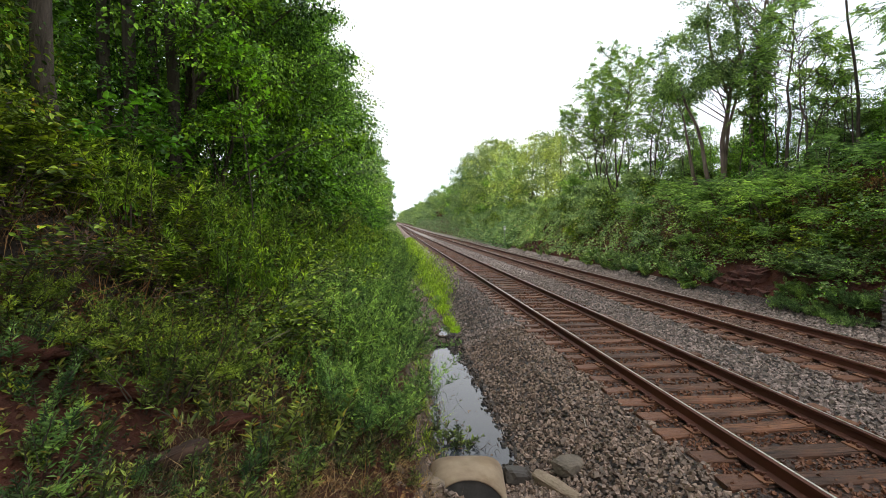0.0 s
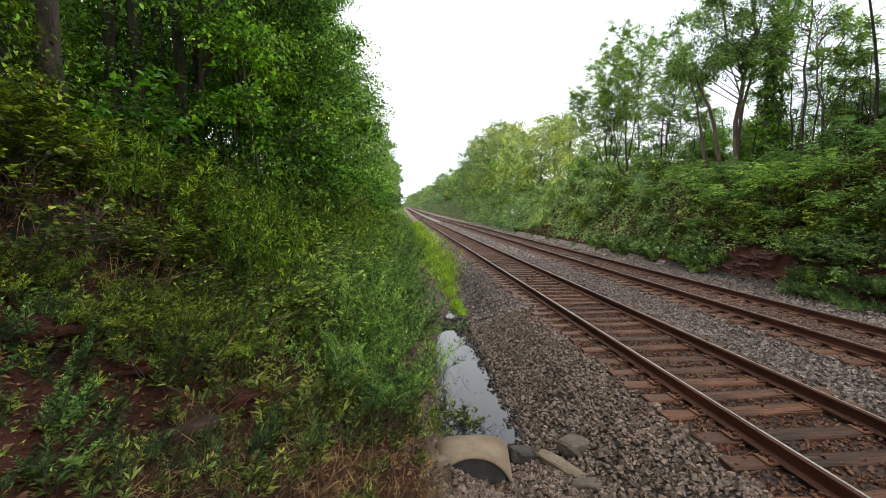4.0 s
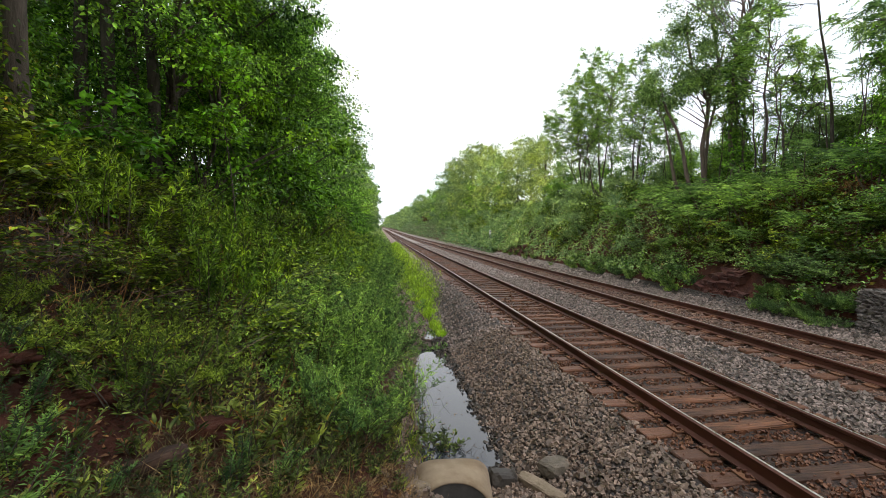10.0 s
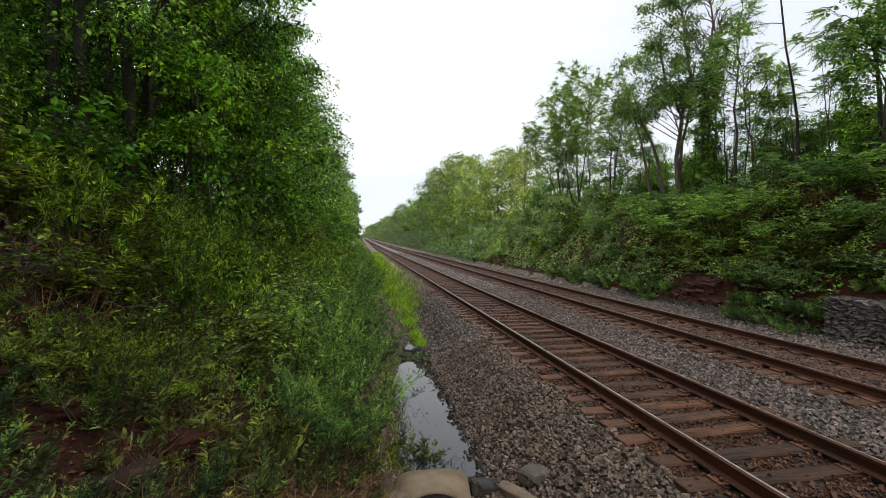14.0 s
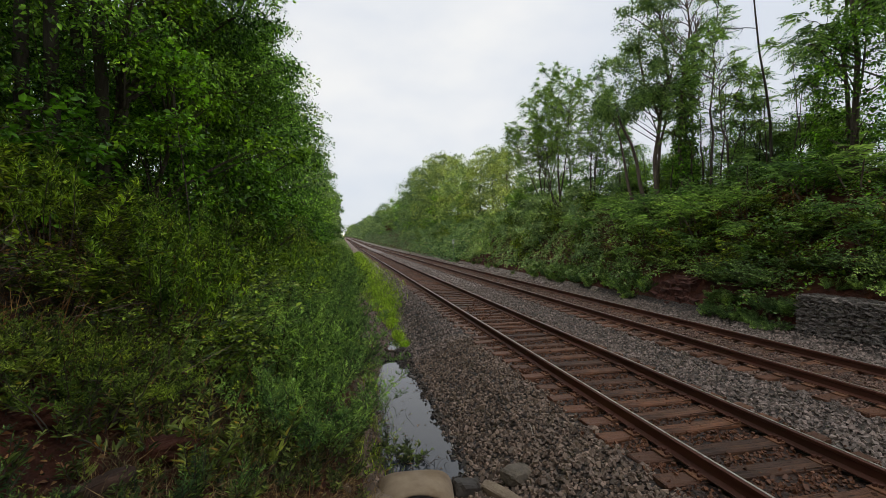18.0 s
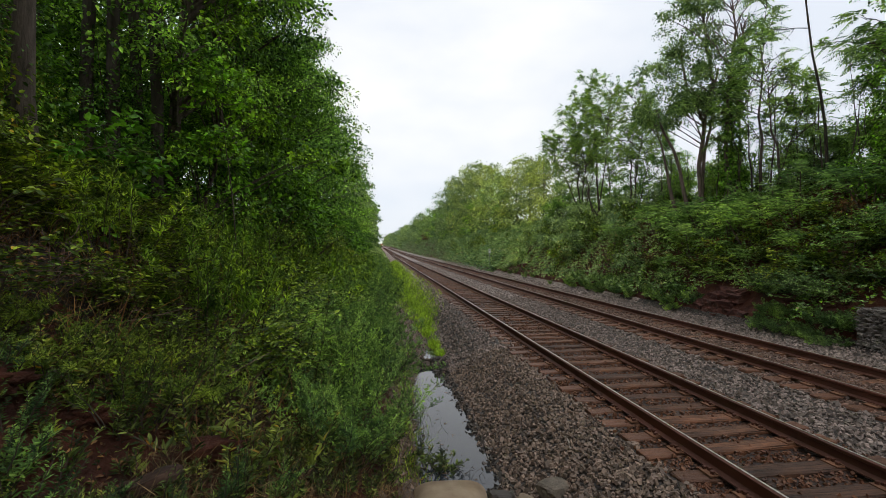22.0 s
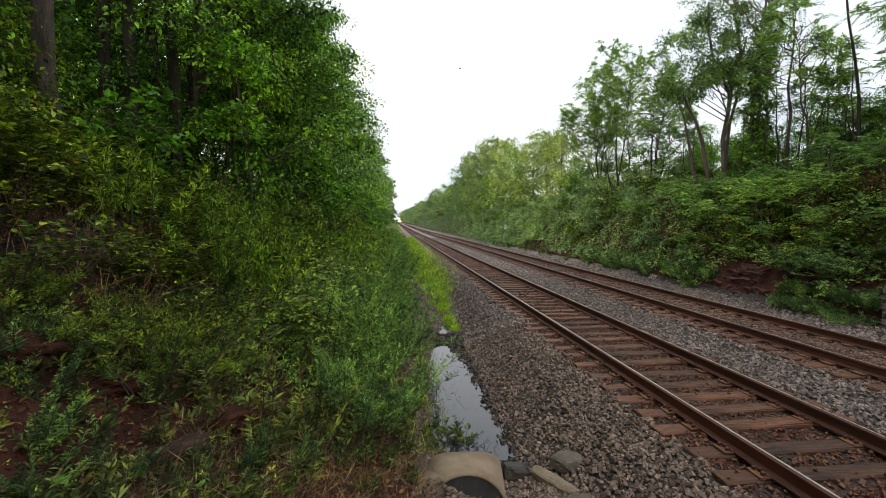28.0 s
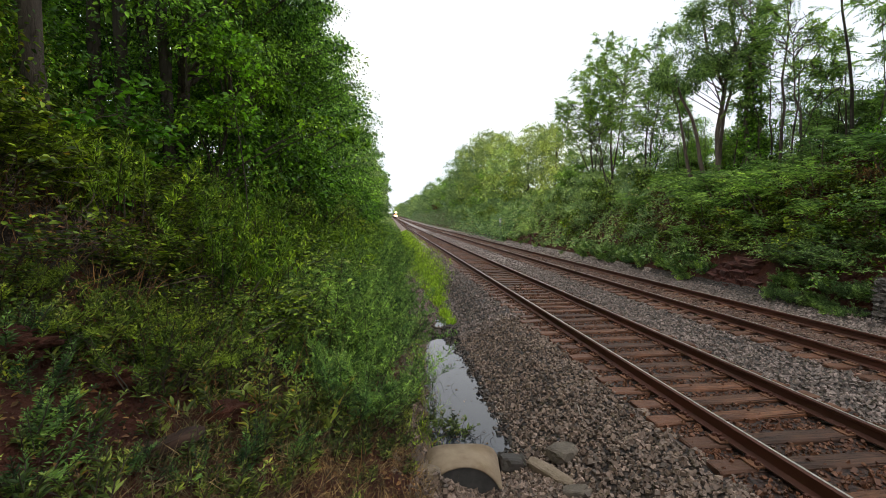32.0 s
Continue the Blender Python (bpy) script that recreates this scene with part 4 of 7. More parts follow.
def broad_tree(name, seed, H, r0, crowns, n_spray, n_leaf, rad, L, W, mat, bark, lean=(0, 0), limbs=30, label="", gaps=0.25, wood_sides=6, oval=False, flat=0.45):
    """Tree with a trunk, limbs and a leafy crown of one or more lobes: (centre, radii)."""
    rng = np.random.default_rng(seed)
    tree = tagged(new(name), label, "tree", "wayside trees")
    t = np.linspace(0, 1, 9)[:, None]
    trunk = np.concatenate([np.array(lean)[None] * t ** 1.5 + np.cumsum(rng.normal(0, 0.085, (9, 2)), 0), t * H - 0.3], 1)
    lines = [(trunk, r0 * (1 - 0.85 * np.linspace(0, 1, 9)) * np.r_[1.5, 1.1, np.ones(7)])]
    C, O = [], []
    for c, rr in crowns:
        k = max(8, int(n_spray * rr[0] * rr[2] / sum(q[0] * q[2] for _, q in crowns)))
        a, b = crown_points(rng, k, c, rr, gaps, bough=10 if flat < 0.3 else 6, flat=flat, reach=0.3 if flat > 0.3 else 0.24)
        C.append(a)
        O.append(b)
    C, O = np.concatenate(C), np.concatenate(O)
    lines += wood_to(rng, trunk, C, limbs, r0)
    v, f = tubes(lines, wood_sides)
    put("trunk", sheet("trunk", v, f, bark, smooth=True), tree)
    v, f = spray(rng, C, O, n_leaf, rad, L, W, oval=oval)
    put("crown", sheet("crown", v, f, mat), tree)
    return tree


def feather_tree(name, seed, H, r0, lean, spread, tips, mat, bark, label, start=0.4, per=3, flen=0.42, leaf=0.1, wide=0.038, stems=1, bare=0.0, pairs=6, upright=0.5, fan=0.14, crook=0.075):
    """Slender tree with visible limbs and feather leaves at its twigs."""
    rng = np.random.default_rng(seed)
    tree = tagged(new(name), label, "tree", "wayside trees")
    lines, P, D = [], [], []
    for s in range(stems):
        off = rng.normal(0, 0.12 * (stems > 1), 2)
        ln = np.array(lean) + rng.normal(0, fan * H * (s > 0), 2)
        t = np.linspace(0, 1, 10)[:, None]
        h = H * (1 if s == 0 else rng.uniform(0.65, 0.95))
        trunk = np.concatenate([off + ln * t ** 1.3 + np.cumsum(rng.normal(0, crook * h / 8, (10, 2)), 0), t * h - 0.3], 1)
        lines.append((trunk, r0 * (0.7 if s else 1) * (1 - 0.9 * np.linspace(0, 1, 10))))
        for _ in range(int(tips / stems / 7)):
            f = start + (0.98 - start) * rng.random() ** 0.8
            a = np.array([np.interp(f, t[:, 0], trunk[:, k]) for k in range(3)])
            ang = rng.uniform(0, 2 * np.pi)
            way = np.array([math.cos(ang), math.sin(ang), upright + 0.4 * rng.random()])
            L1 = spread * rng.uniform(0.5, 1.1) * (1.15 - 0.75 * (f - start) / (1 - start))
            limb = wobble(rng, a, way, L1, 6, 0.16, 0.05)
            lines.append((limb, np.linspace(r0 * 0.28, 0.012, 6)))
            for j in range(7):
                b = limb[int(rng.integers(2, 6))]
                tw = wobble(rng, b, unit(limb[-1] - limb[0]) + rng.normal(0, 0.6, 3), L1 * rng.uniform(0.2, 0.5), 4, 0.2, 0.04)
                lines.append((tw, np.linspace(0.014, 0.005, 4)))
                if rng.random() > bare:
                    for _ in range(per):
                        P.append(tw[-1] - (tw[-1] - tw[-2]) * rng.random())
                        D.append(unit(tw[-1] - tw[0]) * 0.5 + rng.normal(0, 0.7, 3) * np.array([1, 1, 0.5]))
    v, f = tubes(lines, 5)
    put("trunk", sheet("trunk", v, f, bark, smooth=True), tree)
    if P:
        P, D = np.array(P), np.array(D)
        v, f = fronds(rng, P, D, flen * rng.uniform(0.7, 1.2, len(P)), pairs, leaf, wide)
        put("crown", sheet("crown", v, f, mat), tree)
    return tree


def plume_bush(name, seed, stems, H, spread, per, L, W, mat, label, category, stalk="twig", top=1.0, tilt=0.35, oval=False, crook=0.07):
    """Upright leafy stems that spread from one root."""
    rng = np.random.default_rng(seed)
    bush = tagged(new(name), label, category)
    lines, P, D, N, K = [], [], [], [], []
    for _ in range(stems):
        ang, rr = rng.uniform(0, 2 * np.pi), spread * math.sqrt(rng.random())
        base = np.array([rr * 0.45 * math.cos(ang), rr * 0.45 * math.sin(ang), -0.06])
        way = np.array([tilt * rr / spread * math.cos(ang), tilt * rr / spread * math.sin(ang), 1.0])
        h = H * rng.uniform(0.6, 1.08)
        pts = wobble(rng, base, way, h, 7, crook)
        lines.append((pts, np.linspace(0.006, 0.002, 7)))
        f = rng.random(per) ** 0.75
        f = 0.12 + 0.88 * f
        q = np.stack([np.interp(f, np.linspace(0, 1, 7), pts[:, k]) for k in range(3)], 1)
        a = rng.uniform(0, 2 * np.pi, per)
        side = np.stack([np.cos(a), np.sin(a), rng.uniform(0.3, 1.3, per)], 1)
        w = (1.15 - 0.75 * f ** 2 * top)
        P.append(q + unit(side) * (0.05 * w * rng.random(per))[:, None] * H)
        D.append(side)
        N.append(UP + rng.normal(0, 0.4, (per, 3)))
        K.append(w * rng.uniform(0.7, 1.2, per))
    v, f = tubes(lines, 3)
    put("stalk", sheet("stalk", v, f, M[stalk]), bush, kind="stuff")
    K = np.concatenate(K)
    v, f = leaves(np.concatenate(P), np.concatenate(D), np.concatenate(N), L * K, W * K, oval=oval)
    put("foliage", sheet("foliage", v, f, mat), bush, kind="stuff")
    return bush


def feather_bush(name, seed, stems, H, spread, side, per, L, W, mat, label, reach=0.16, tilt=0.5, crook=0.06, stalk="twig", category="weed", taper=0.85, lift=0.3, start=0.3):
    """Stems with ascending side sprays of fine leaves that shorten towards the tip."""
    rng = np.random.default_rng(seed)
    bush = tagged(new(name), label, category)
    lines, P, D, N, K = [], [], [], [], []
    for _ in range(stems):
        ang, rr = rng.uniform(0, 2 * np.pi), math.sqrt(rng.random())
        way = np.array([tilt * rr * math.cos(ang), tilt * rr * math.sin(ang), 1.0])
        h = H * rng.uniform(0.6, 1.05) * (1.05 - 0.25 * rr)
        pts = wobble(rng, (0.5 * spread * rr * math.cos(ang), 0.5 * spread * rr * math.sin(ang), -0.06), way, h, 8, crook)
        lines.append((pts, np.linspace(0.006, 0.002, 8)))
        f = start + (1 - start) * (np.arange(side) + rng.random(side)) / side
        q = np.stack([np.interp(f, np.linspace(0, 1, 8), pts[:, k]) for k in range(3)], 1)
        a = 2.4 * np.arange(side) + rng.normal(0, 0.5, side)
        out = unit(np.stack([np.cos(a), np.sin(a), rng.uniform(0.5, 1.3, side)], 1))
        ln = (reach * (1.1 - taper * f) * rng.uniform(0.6, 1.25, side) + 0.012)[:, None, None]
        g = rng.random((side, per, 1)) ** 0.7
        P.append((q[:, None] + out[:, None] * ln * g).reshape(-1, 3))
        D.append((out[:, None] + rng.normal(0, 0.55, (side, per, 3)) + UP * lift).reshape(-1, 3))
        N.append(UP + np.repeat(rng.normal(0, 0.45, (side, 3)), per, 0) + rng.normal(0, 0.22, (side * per, 3)))
        K.append(np.repeat(1.1 - 0.4 * f, per) * rng.uniform(0.6, 1.25, side * per))
    v, f = tubes(lines, 3)
    put("stalk", sheet("stalk", v, f, M[stalk]), bush, kind="stuff")
    K = np.concatenate(K)
    v, f = leaves(np.concatenate(P), np.concatenate(D), np.concatenate(N), L * K, W * K)
    put("foliage", sheet("foliage", v, f, mat), bush, kind="stuff")
    return bush


def twig_shrub(name, seed, stems, H, mat, label):
    """A dead shrub: forked bare twigs."""
    rng = np.random.default_rng(seed)
    lines = []
    for _ in range(stems):
        a = rng.uniform(0, 2 * np.pi)
        st = wobble(rng, (0.04 * math.cos(a), 0.04 * math.sin(a), -0.05), (0.5 * math.cos(a), 0.5 * math.sin(a), 1), H * rng.uniform(0.6, 1), 7, 0.12)
        lines.append((st, np.linspace(0.007, 0.003, 7)))
        for _ in range(6):
            b = st[int(rng.integers(2, 7))]
            tw = wobble(rng, b, unit(st[-1] - st[0]) + rng.normal(0, 0.55, 3), H * rng.uniform(0.15, 0.4), 5, 0.18)
            lines.append((tw, np.linspace(0.004, 0.002, 5)))
            lines.append((wobble(rng, tw[2], unit(tw[-1] - tw[0]) + rng.normal(0, 0.6, 3), H * 0.14, 4, 0.2), np.linspace(0.003, 0.0015, 4)))
    v, f = tubes(lines, 4)
    thing = tagged(new(name), label, "shrub")
    put("twig_frame", sheet("twig_frame", v, f, mat), thing)
    return thing


def cane_bush(name, seed, canes, H, reach, mat, label, leaf=0.06, wide=0.034, twigs=10, pairs=6, category="shrub", oval=True, start=0.14):
    """Arching canes from one root, side twigs with paired leaves."""
    rng = np.random.default_rng(seed)
    bush = tagged(new(name), label, category)
    lines, P, D, N, K = [], [], [], [], []
    t = np.linspace(0, 1, 9)
    for c in range(canes):
        ang = rng.uniform(0, 2 * np.pi)
        h, r = H * rng.uniform(0.55, 1.15), reach * rng.uniform(0.25, 1.1)
        away = np.array([math.cos(ang), math.sin(ang), 0])
        pts = away * (0.1 + r * t[:, None] ** 1.5) + UP * (h * (1.25 * t - 0.42 * t ** 3))[:, None] - UP * 0.08
        pts = pts + np.cumsum(rng.normal(0, 0.022, (9, 3)), 0)
        lines.append((pts, np.linspace(0.007, 0.002, 9)))
        for k in range(twigs):
            f = start + (1 - start) * (k + rng.random()) / twigs
            q = np.array([np.interp(f, t, pts[:, i]) for i in range(3)])
            i = min(7, int(f * 8))
            along = unit(pts[i + 1] - pts[i])
            side = unit(np.cross(along, UP)) * (1 if k % 2 else -1)
            way = unit(side + along * 0.8 + UP * rng.uniform(-0.1, 0.5) + rng.normal(0, 0.25, 3))
            ln = rng.uniform(0.16, 0.4) * (1.25 - 0.6 * f)
            tw = wobble(rng, q, way, ln, 4, 0.12)
            lines.append((tw, np.linspace(0.004, 0.0015, 4)))
            g = (np.arange(pairs) + 1.0) / pairs
            w = np.stack([np.interp(g, np.linspace(0, 1, 4), tw[:, i]) for i in range(3)], 1)
            sd = unit(np.cross(way, UP))
            for sg in (-1, 1):
                P.append(w)
                D.append(way * 0.75 + sd * sg + rng.normal(0, 0.25, (pairs, 3)))
                N.append(UP + rng.normal(0, 0.28, (pairs, 3)))
                K.append(rng.uniform(0.65, 1.2, pairs))
    v, f = tubes(lines, 3)
    put("cane", sheet("cane", v, f, M["twig"]), bush, kind="stuff")
    K = np.concatenate(K)
    v, f = leaves(np.concatenate(P), np.concatenate(D), np.concatenate(N), leaf * K, wide * K, oval=oval)
    put("foliage", sheet("foliage", v, f, mat), bush, kind="stuff")
    return bush


def round_bush(name, seed, radii, n_spray, n_leaf, rad, L, W, mat, label, category="shrub", oval=False):
    rng = np.random.default_rng(seed)
    bush = tagged(new(name), label, category)
    C, O = crown_points(rng, n_spray, (0, 0, radii[2] * 0.75), radii, 0.3, 0.5, 5, 0.24, 0.3)
    ok = C[:, 2] > 0.05
    C, O = C[ok], O[ok]
    lines = []
    for i in rng.permutation(len(C))[:14]:
        pts = np.linspace(0, 1, 5)[:, None] * C[i] + rng.normal(0, 0.03, (5, 3))
        pts[0, 2] -= 0.1
        lines.append((pts, np.linspace(0.02, 0.005, 5)))
    v, f = tubes(lines, 4)
    put("stalk", sheet("stalk", v, f, M["twig"]), bush, kind="stuff")
    v, f = spray(rng, C, O, n_leaf, rad, L, W, oval=oval)
    put("foliage", sheet("foliage", v, f, mat), bush, kind="stuff")
    return bush


def sumac_bush(name, seed, H, stems, label):
    rng = np.random.default_rng(seed)
    bush = tagged(new(name), label, "shrub", "sumac on the bank")
    lines, P, D = [], [], []
    for _ in range(stems):
        a = rng.uniform(0, 2 * np.pi)
        pts = wobble(rng, (0.2 * math.cos(a), 0.2 * math.sin(a), -0.1), (0.45 * math.cos(a), 0.45 * math.sin(a), 1), H * rng.uniform(0.6, 1.0), 6, 0.1)
        lines.append((pts, np.linspace(0.03, 0.012, 6)))
        for k in range(9):
            b = 2 * np.pi * k * 0.382 + a
            P.append(pts[-1] - (pts[-1] - pts[-2]) * rng.random() * 1.4)
            D.append((math.cos(b), math.sin(b), rng.uniform(0.25, 1.3)))
    v, f = tubes(lines, 5)
    put("stalk", sheet("stalk", v, f, M["bark_pale"], smooth=True), bush, kind="stuff")
    P, D = np.array(P), np.array(D)
    v, f = fronds(rng, P, D, rng.uniform(0.65, 1.05, len(P)), 9, 0.19, 0.05, 0.5)
    put("foliage", sheet("foliage", v, f, M["sumac"]), bush, kind="stuff")
    return bush


def stand(ob, spots, rng, sink=0.05, size=(0.85, 1.2), lean=4):
    """Sets ob at the first spot and copies of it at the others, each turned at random."""
    for i, (x, y) in enumerate(spots):
        m = pose(float(x), float(y), float(ground_z(x, y, False)) - sink, rng.normal(0, lean), rng.normal(0, lean), rng.uniform(0, 360))
        k = float(rng.uniform(*size))
        c = ob if i == 0 else copy_thing(ob, m)
        c.matrix_basis = m @ Matrix.Diagonal((k, k, k * float(rng.uniform(0.92, 1.1)), 1))


def carpet(name, rng, x, y, h, L, W, mat, label, category, tilt=0.5, up=0.3):
    """Leaves laid over the ground at heights up to h."""
    n = len(x)
    z = ground_z(x, y, False)
    e = 0.15
    g = np.stack([-(ground_z(x + e, y, False) - z) / e, -(ground_z(x, y + e, False) - z) / e, np.ones(n)], 1)
    g = unit(g)
    P = np.stack([x, y, z], 1) + g * (h * rng.random(n) ** 0.35)[:, None]
    a = rng.uniform(0, 2 * np.pi, n)
    D = np.stack([np.cos(a), np.sin(a), rng.normal(up, 0.35, n)], 1)
    k = rng.uniform(0.6, 1.3, n)
    v, f = leaves(P, D, unit(g + UP * 0.5 + rng.normal(0, tilt, (n, 3))), L * k, W * k)
    return tagged(put(name, sheet(name, v, f, mat)), label, category, kind="stuff")


def blades(name, rng, x, y, h, w, mat, label, category, lean=0.35):
    n = len(x)
    P = np.stack([x, y, ground_z(x, y) - 0.01], 1)
    D = np.concatenate([rng.normal(0, lean, (n, 2)), np.ones((n, 1))], 1)
    k = h * rng.uniform(0.5, 1.15, n)
    v, f = leaves(P, D, rng.normal(size=(n, 3)), k, np.zeros(n) + w, 0.1, 0.35)
    return tagged(put(name, sheet(name, v, f, mat)), label, category, kind="stuff")


def spots(rng, n, x0, x1, y0, y1, gap=0.0):
    out = []
    tries = 0
    while len(out) < n and tries < n * 40:
        tries += 1
        p = (rng.uniform(x0, x1), rng.uniform(y0, y1))
        if all((p[0] - q[0]) ** 2 + (p[1] - q[1]) ** 2 > gap * gap for q in out):
            out.append(p)
    return out


# ---- left bank: weeds, shrubs and the wall of trees ----
def left_bank():
    rng = np.random.default_rng(21)
    # trees whose crowns make the green wall
    T = []
    T.append(broad_tree("maple_tree", 31, 12.5, 0.17, [((1.0, 0, 5.2), (2.6, 2.9, 2.9)), ((0.1, 0.3, 9.0), (2.5, 2.8, 3.0)), ((1.7, 0, 7.4), (1.7, 2.0, 1.8))], 760, 34, 0.36, 0.105, 0.068, M["maple"], M["bark"], (0.5, 0.2), 60, "tall dense dark-green broadleaf tree on the bank", gaps=0.08, oval=True, flat=0.16))
    T.append(broad_tree("maple_tree", 32, 11.0, 0.15, [((1.0, 0.2, 4.4), (2.3, 2.6, 2.6)), ((0.6, -0.2, 8.0), (2.5, 2.7, 3.0)), ((1.7, 0, 6.6), (1.7, 2.0, 1.8))], 720, 34, 0.36, 0.1, 0.064, M["maple"], M["bark"], (0.6, -0.2), 60, "dense green broadleaf tree leaning over the verge", gaps=0.08, oval=True, flat=0.16))
    near = [((-9.2, 11.6), 0, 1.0), ((-9.3, 14.8), 1, 1.0), ((-9.5, 18.4), 0, 0.92), ((-9.3, 22.2), 1, 1.0), ((-9.5, 26.4), 0, 0.92)]
    used = set()
    for (x, y), k, s in near:
        m = pose(x, y, float(ground_z(x, y, False)) - 0.1, 0, 0, rng.uniform(-40, 40))
        c = T[k] if k not in used else copy_thing(T[k], m)
        used.add(k)
        c.matrix_basis = m @ Matrix.Scale(s, 4)
    F = [broad_tree("woodland_tree", 41, 12.0, 0.18, [((1.0, 0, 4.8), (2.8, 3.2, 3.0)), ((0.1, 0.3, 8.8), (2.4, 2.8, 3.0))], 190, 22, 0.7, 0.24, 0.15, M["maple"], M["bark"], (0.5, 0), 24, "dense green woodland tree beside the track", flat=0.2), broad_tree("woodland_tree", 42, 13.5, 0.18, [((0.9, 0, 5.6), (2.7, 3.0, 3.2)), ((0.0, 0.3, 9.6), (2.3, 2.6, 3.0))], 190, 20, 0.7, 0.24, 0.15, M["farleaf_hazed"], M["bark"], (0.5, 0), 24, "tall dark-green woodland tree beside the track")]
    far = [(-9.7 + rng.normal(0, 0.35), 30.5 + 5.0 * i + rng.normal(0, 0.6), i % 2) for i in range(18)]
    # those beside and behind the viewpoint are unseen, added to darken the left bank
    far += [(-13.5 + rng.normal(0, 0.8), 16.5 + 5.5 * i, i % 2) for i in range(6)] + [(-10.8, 0.5, 0), (-11.2, -4.5, 1), (-11.0, -10, 0), (-12.4, 15.5, 1), (-9.9, 0.0, 1), (-8.9, -3.2, 0), (-9.2, -8.0, 1), (-19.5, 18, 1), (-17.5, 22, 0), (-24, 14, 1), (-27, 20, 0), (-15.5, 6.0, 0), (-16.5, 10.5, 1), (-19, 13, 0)]
    used = set()
    for x, y, k in far:
        m = pose(x, y, float(ground_z(x, y, False)) - 0.1, 0, 0, rng.uniform(-60, 60))
        c = F[k] if k not in used else copy_thing(F[k], m)
        used.add(k)
        c.matrix_basis = m @ Matrix.Scale(float(rng.uniform(0.85, 1.12)), 4)
    D = broad_tree("distant_tree", 43, 13.0, 0.2, [((0.5, 0, 5.2), (3.4, 3.8, 3.6)), ((0.3, 0.3, 9.6), (3.0, 3.4, 3.6))], 110, 12, 1.1, 0.75, 0.55, M["farleaf_hazed"], M["bark"], (0.3, 0), 10, "distant green tree at the edge of the cutting", wood_sides=4)
    first = True
    for i in range(46):
        y = 122 + 7.0 * i + i * i * 0.16
        x = -10.6 + float(bend(y)) + rng.normal(0, 0.7)
        m = pose(x, y, float(ground_z(x, y, False)) - 0.2, 0, 0, rng.uniform(0, 360))
        c = D if first else copy_thing(D, m)
        first = False
        c.matrix_basis = m @ Matrix.Scale(float(rng.uniform(0.85, 1.2)), 4)
    # bare dark trunks inside the wood
    first = None
    for x, y in [(-11.0, 9.3), (-10.2, 10.3), (-9.6, 10.2), (-9.75, 11.2), (-9.0, 10.55), (-10.3, 7.7), (-12.9, 10.6), (-14.5, 12.5)]:
        z = float(ground_z(x, y, False))
        if first is None:
            r2 = np.random.default_rng(77)
            pts = wobble(r2, (0, 0, -0.3), (0.04, 0, 1), 13, 10, 0.03)
            lines = [(pts, np.linspace(0.13, 0.07, 10))]
            for _ in range(22):
                b = pts[int(r2.integers(4, 10))]
                bw = wobble(r2, b, (r2.normal(), r2.normal(), r2.uniform(-0.1, 0.7)), r2.uniform(0.8, 2.2), 7, 0.25)
                lines.append((bw, np.linspace(0.035, 0.008, 7)))
                for k in (3, 5):
                    lines.append((wobble(r2, bw[k], r2.normal(size=3), r2.uniform(0.3, 0.8), 5, 0.25), np.linspace(0.012, 0.004, 5)))
            v, f = tubes(lines, 8)
            first = tagged(new("tree_trunk"), "tall dark trunk with bare twisting branches inside the wood", "tree")
            put("trunk", sheet("trunk", v, f, M["bark_grey"], smooth=True), first)
            first.matrix_basis = pose(x, y, z)
        else:
            copy_thing(first, pose(x, y, z, 0, 0, rng.uniform(0, 360)))
    # crowns stand unseen above the view, added to shade the wood below
    can = broad_tree("canopy_tree", 78, 15.0, 0.13, [((0.3, 0, 11.4), (3.4, 3.4, 2.2)), ((0, 0.2, 13.6), (2.6, 2.6, 2.0))], 220, 24, 0.6, 0.16, 0.1, M["maple"], M["bark"], (0.1, 0), 36, "tall tree with grey-brown trunk and high leafy crown", gaps=0.1, wood_sides=10, oval=True, flat=0.2)
    for k, (x, y) in enumerate(((-8.72, 6.6), (-11.6, 5.4), (-10.3, 2.6), (-13.4, 8.6), (-9.6, -1.5))):
        m = pose(x, y, float(ground_z(x, y, False)) - 0.1, 0, 0, 67 * k)
        (can if k == 0 else copy_thing(can, m)).matrix_basis = m
    for seed, x, y, h in ((96, -7.1, 9.3, 3.8), (97, -7.9, 6.9, 1.7)):
        r2 = np.random.default_rng(seed)
        s = tagged(new("redbud_sapling"), "slender sapling with large bright-green rounded leaves", "tree")
        stem = wobble(r2, (0, 0, -0.1), (0.1, -0.05, 1), h + 0.2, 8, 0.06)
        lines, C = [(stem, np.linspace(0.014, 0.005, 8))], []
        for k in range(15):
            q = stem[4 + k % 4]
            tw = wobble(r2, q, r2.normal(size=3) * np.array([1, 1, 0.25]), r2.uniform(0.3, 0.75), 5, 0.2)
            lines.append((tw, np.linspace(0.008, 0.003, 5)))
            C += [tw[2], tw[3], tw[4]]
        v, f = tubes(lines, 5)
        put("trunk", sheet("trunk", v, f, M["bark"], smooth=True), s)
        C = np.array(C)
        v, f = spray(r2, C, unit(C - stem[4]), 11, 0.2, 0.115, 0.085, flat=0.25, oval=True)
        put("crown", sheet("crown", v, f, M["maple_bright"]), s)
        s.matrix_basis = pose(x, y, float(ground_z(x, y, False)))
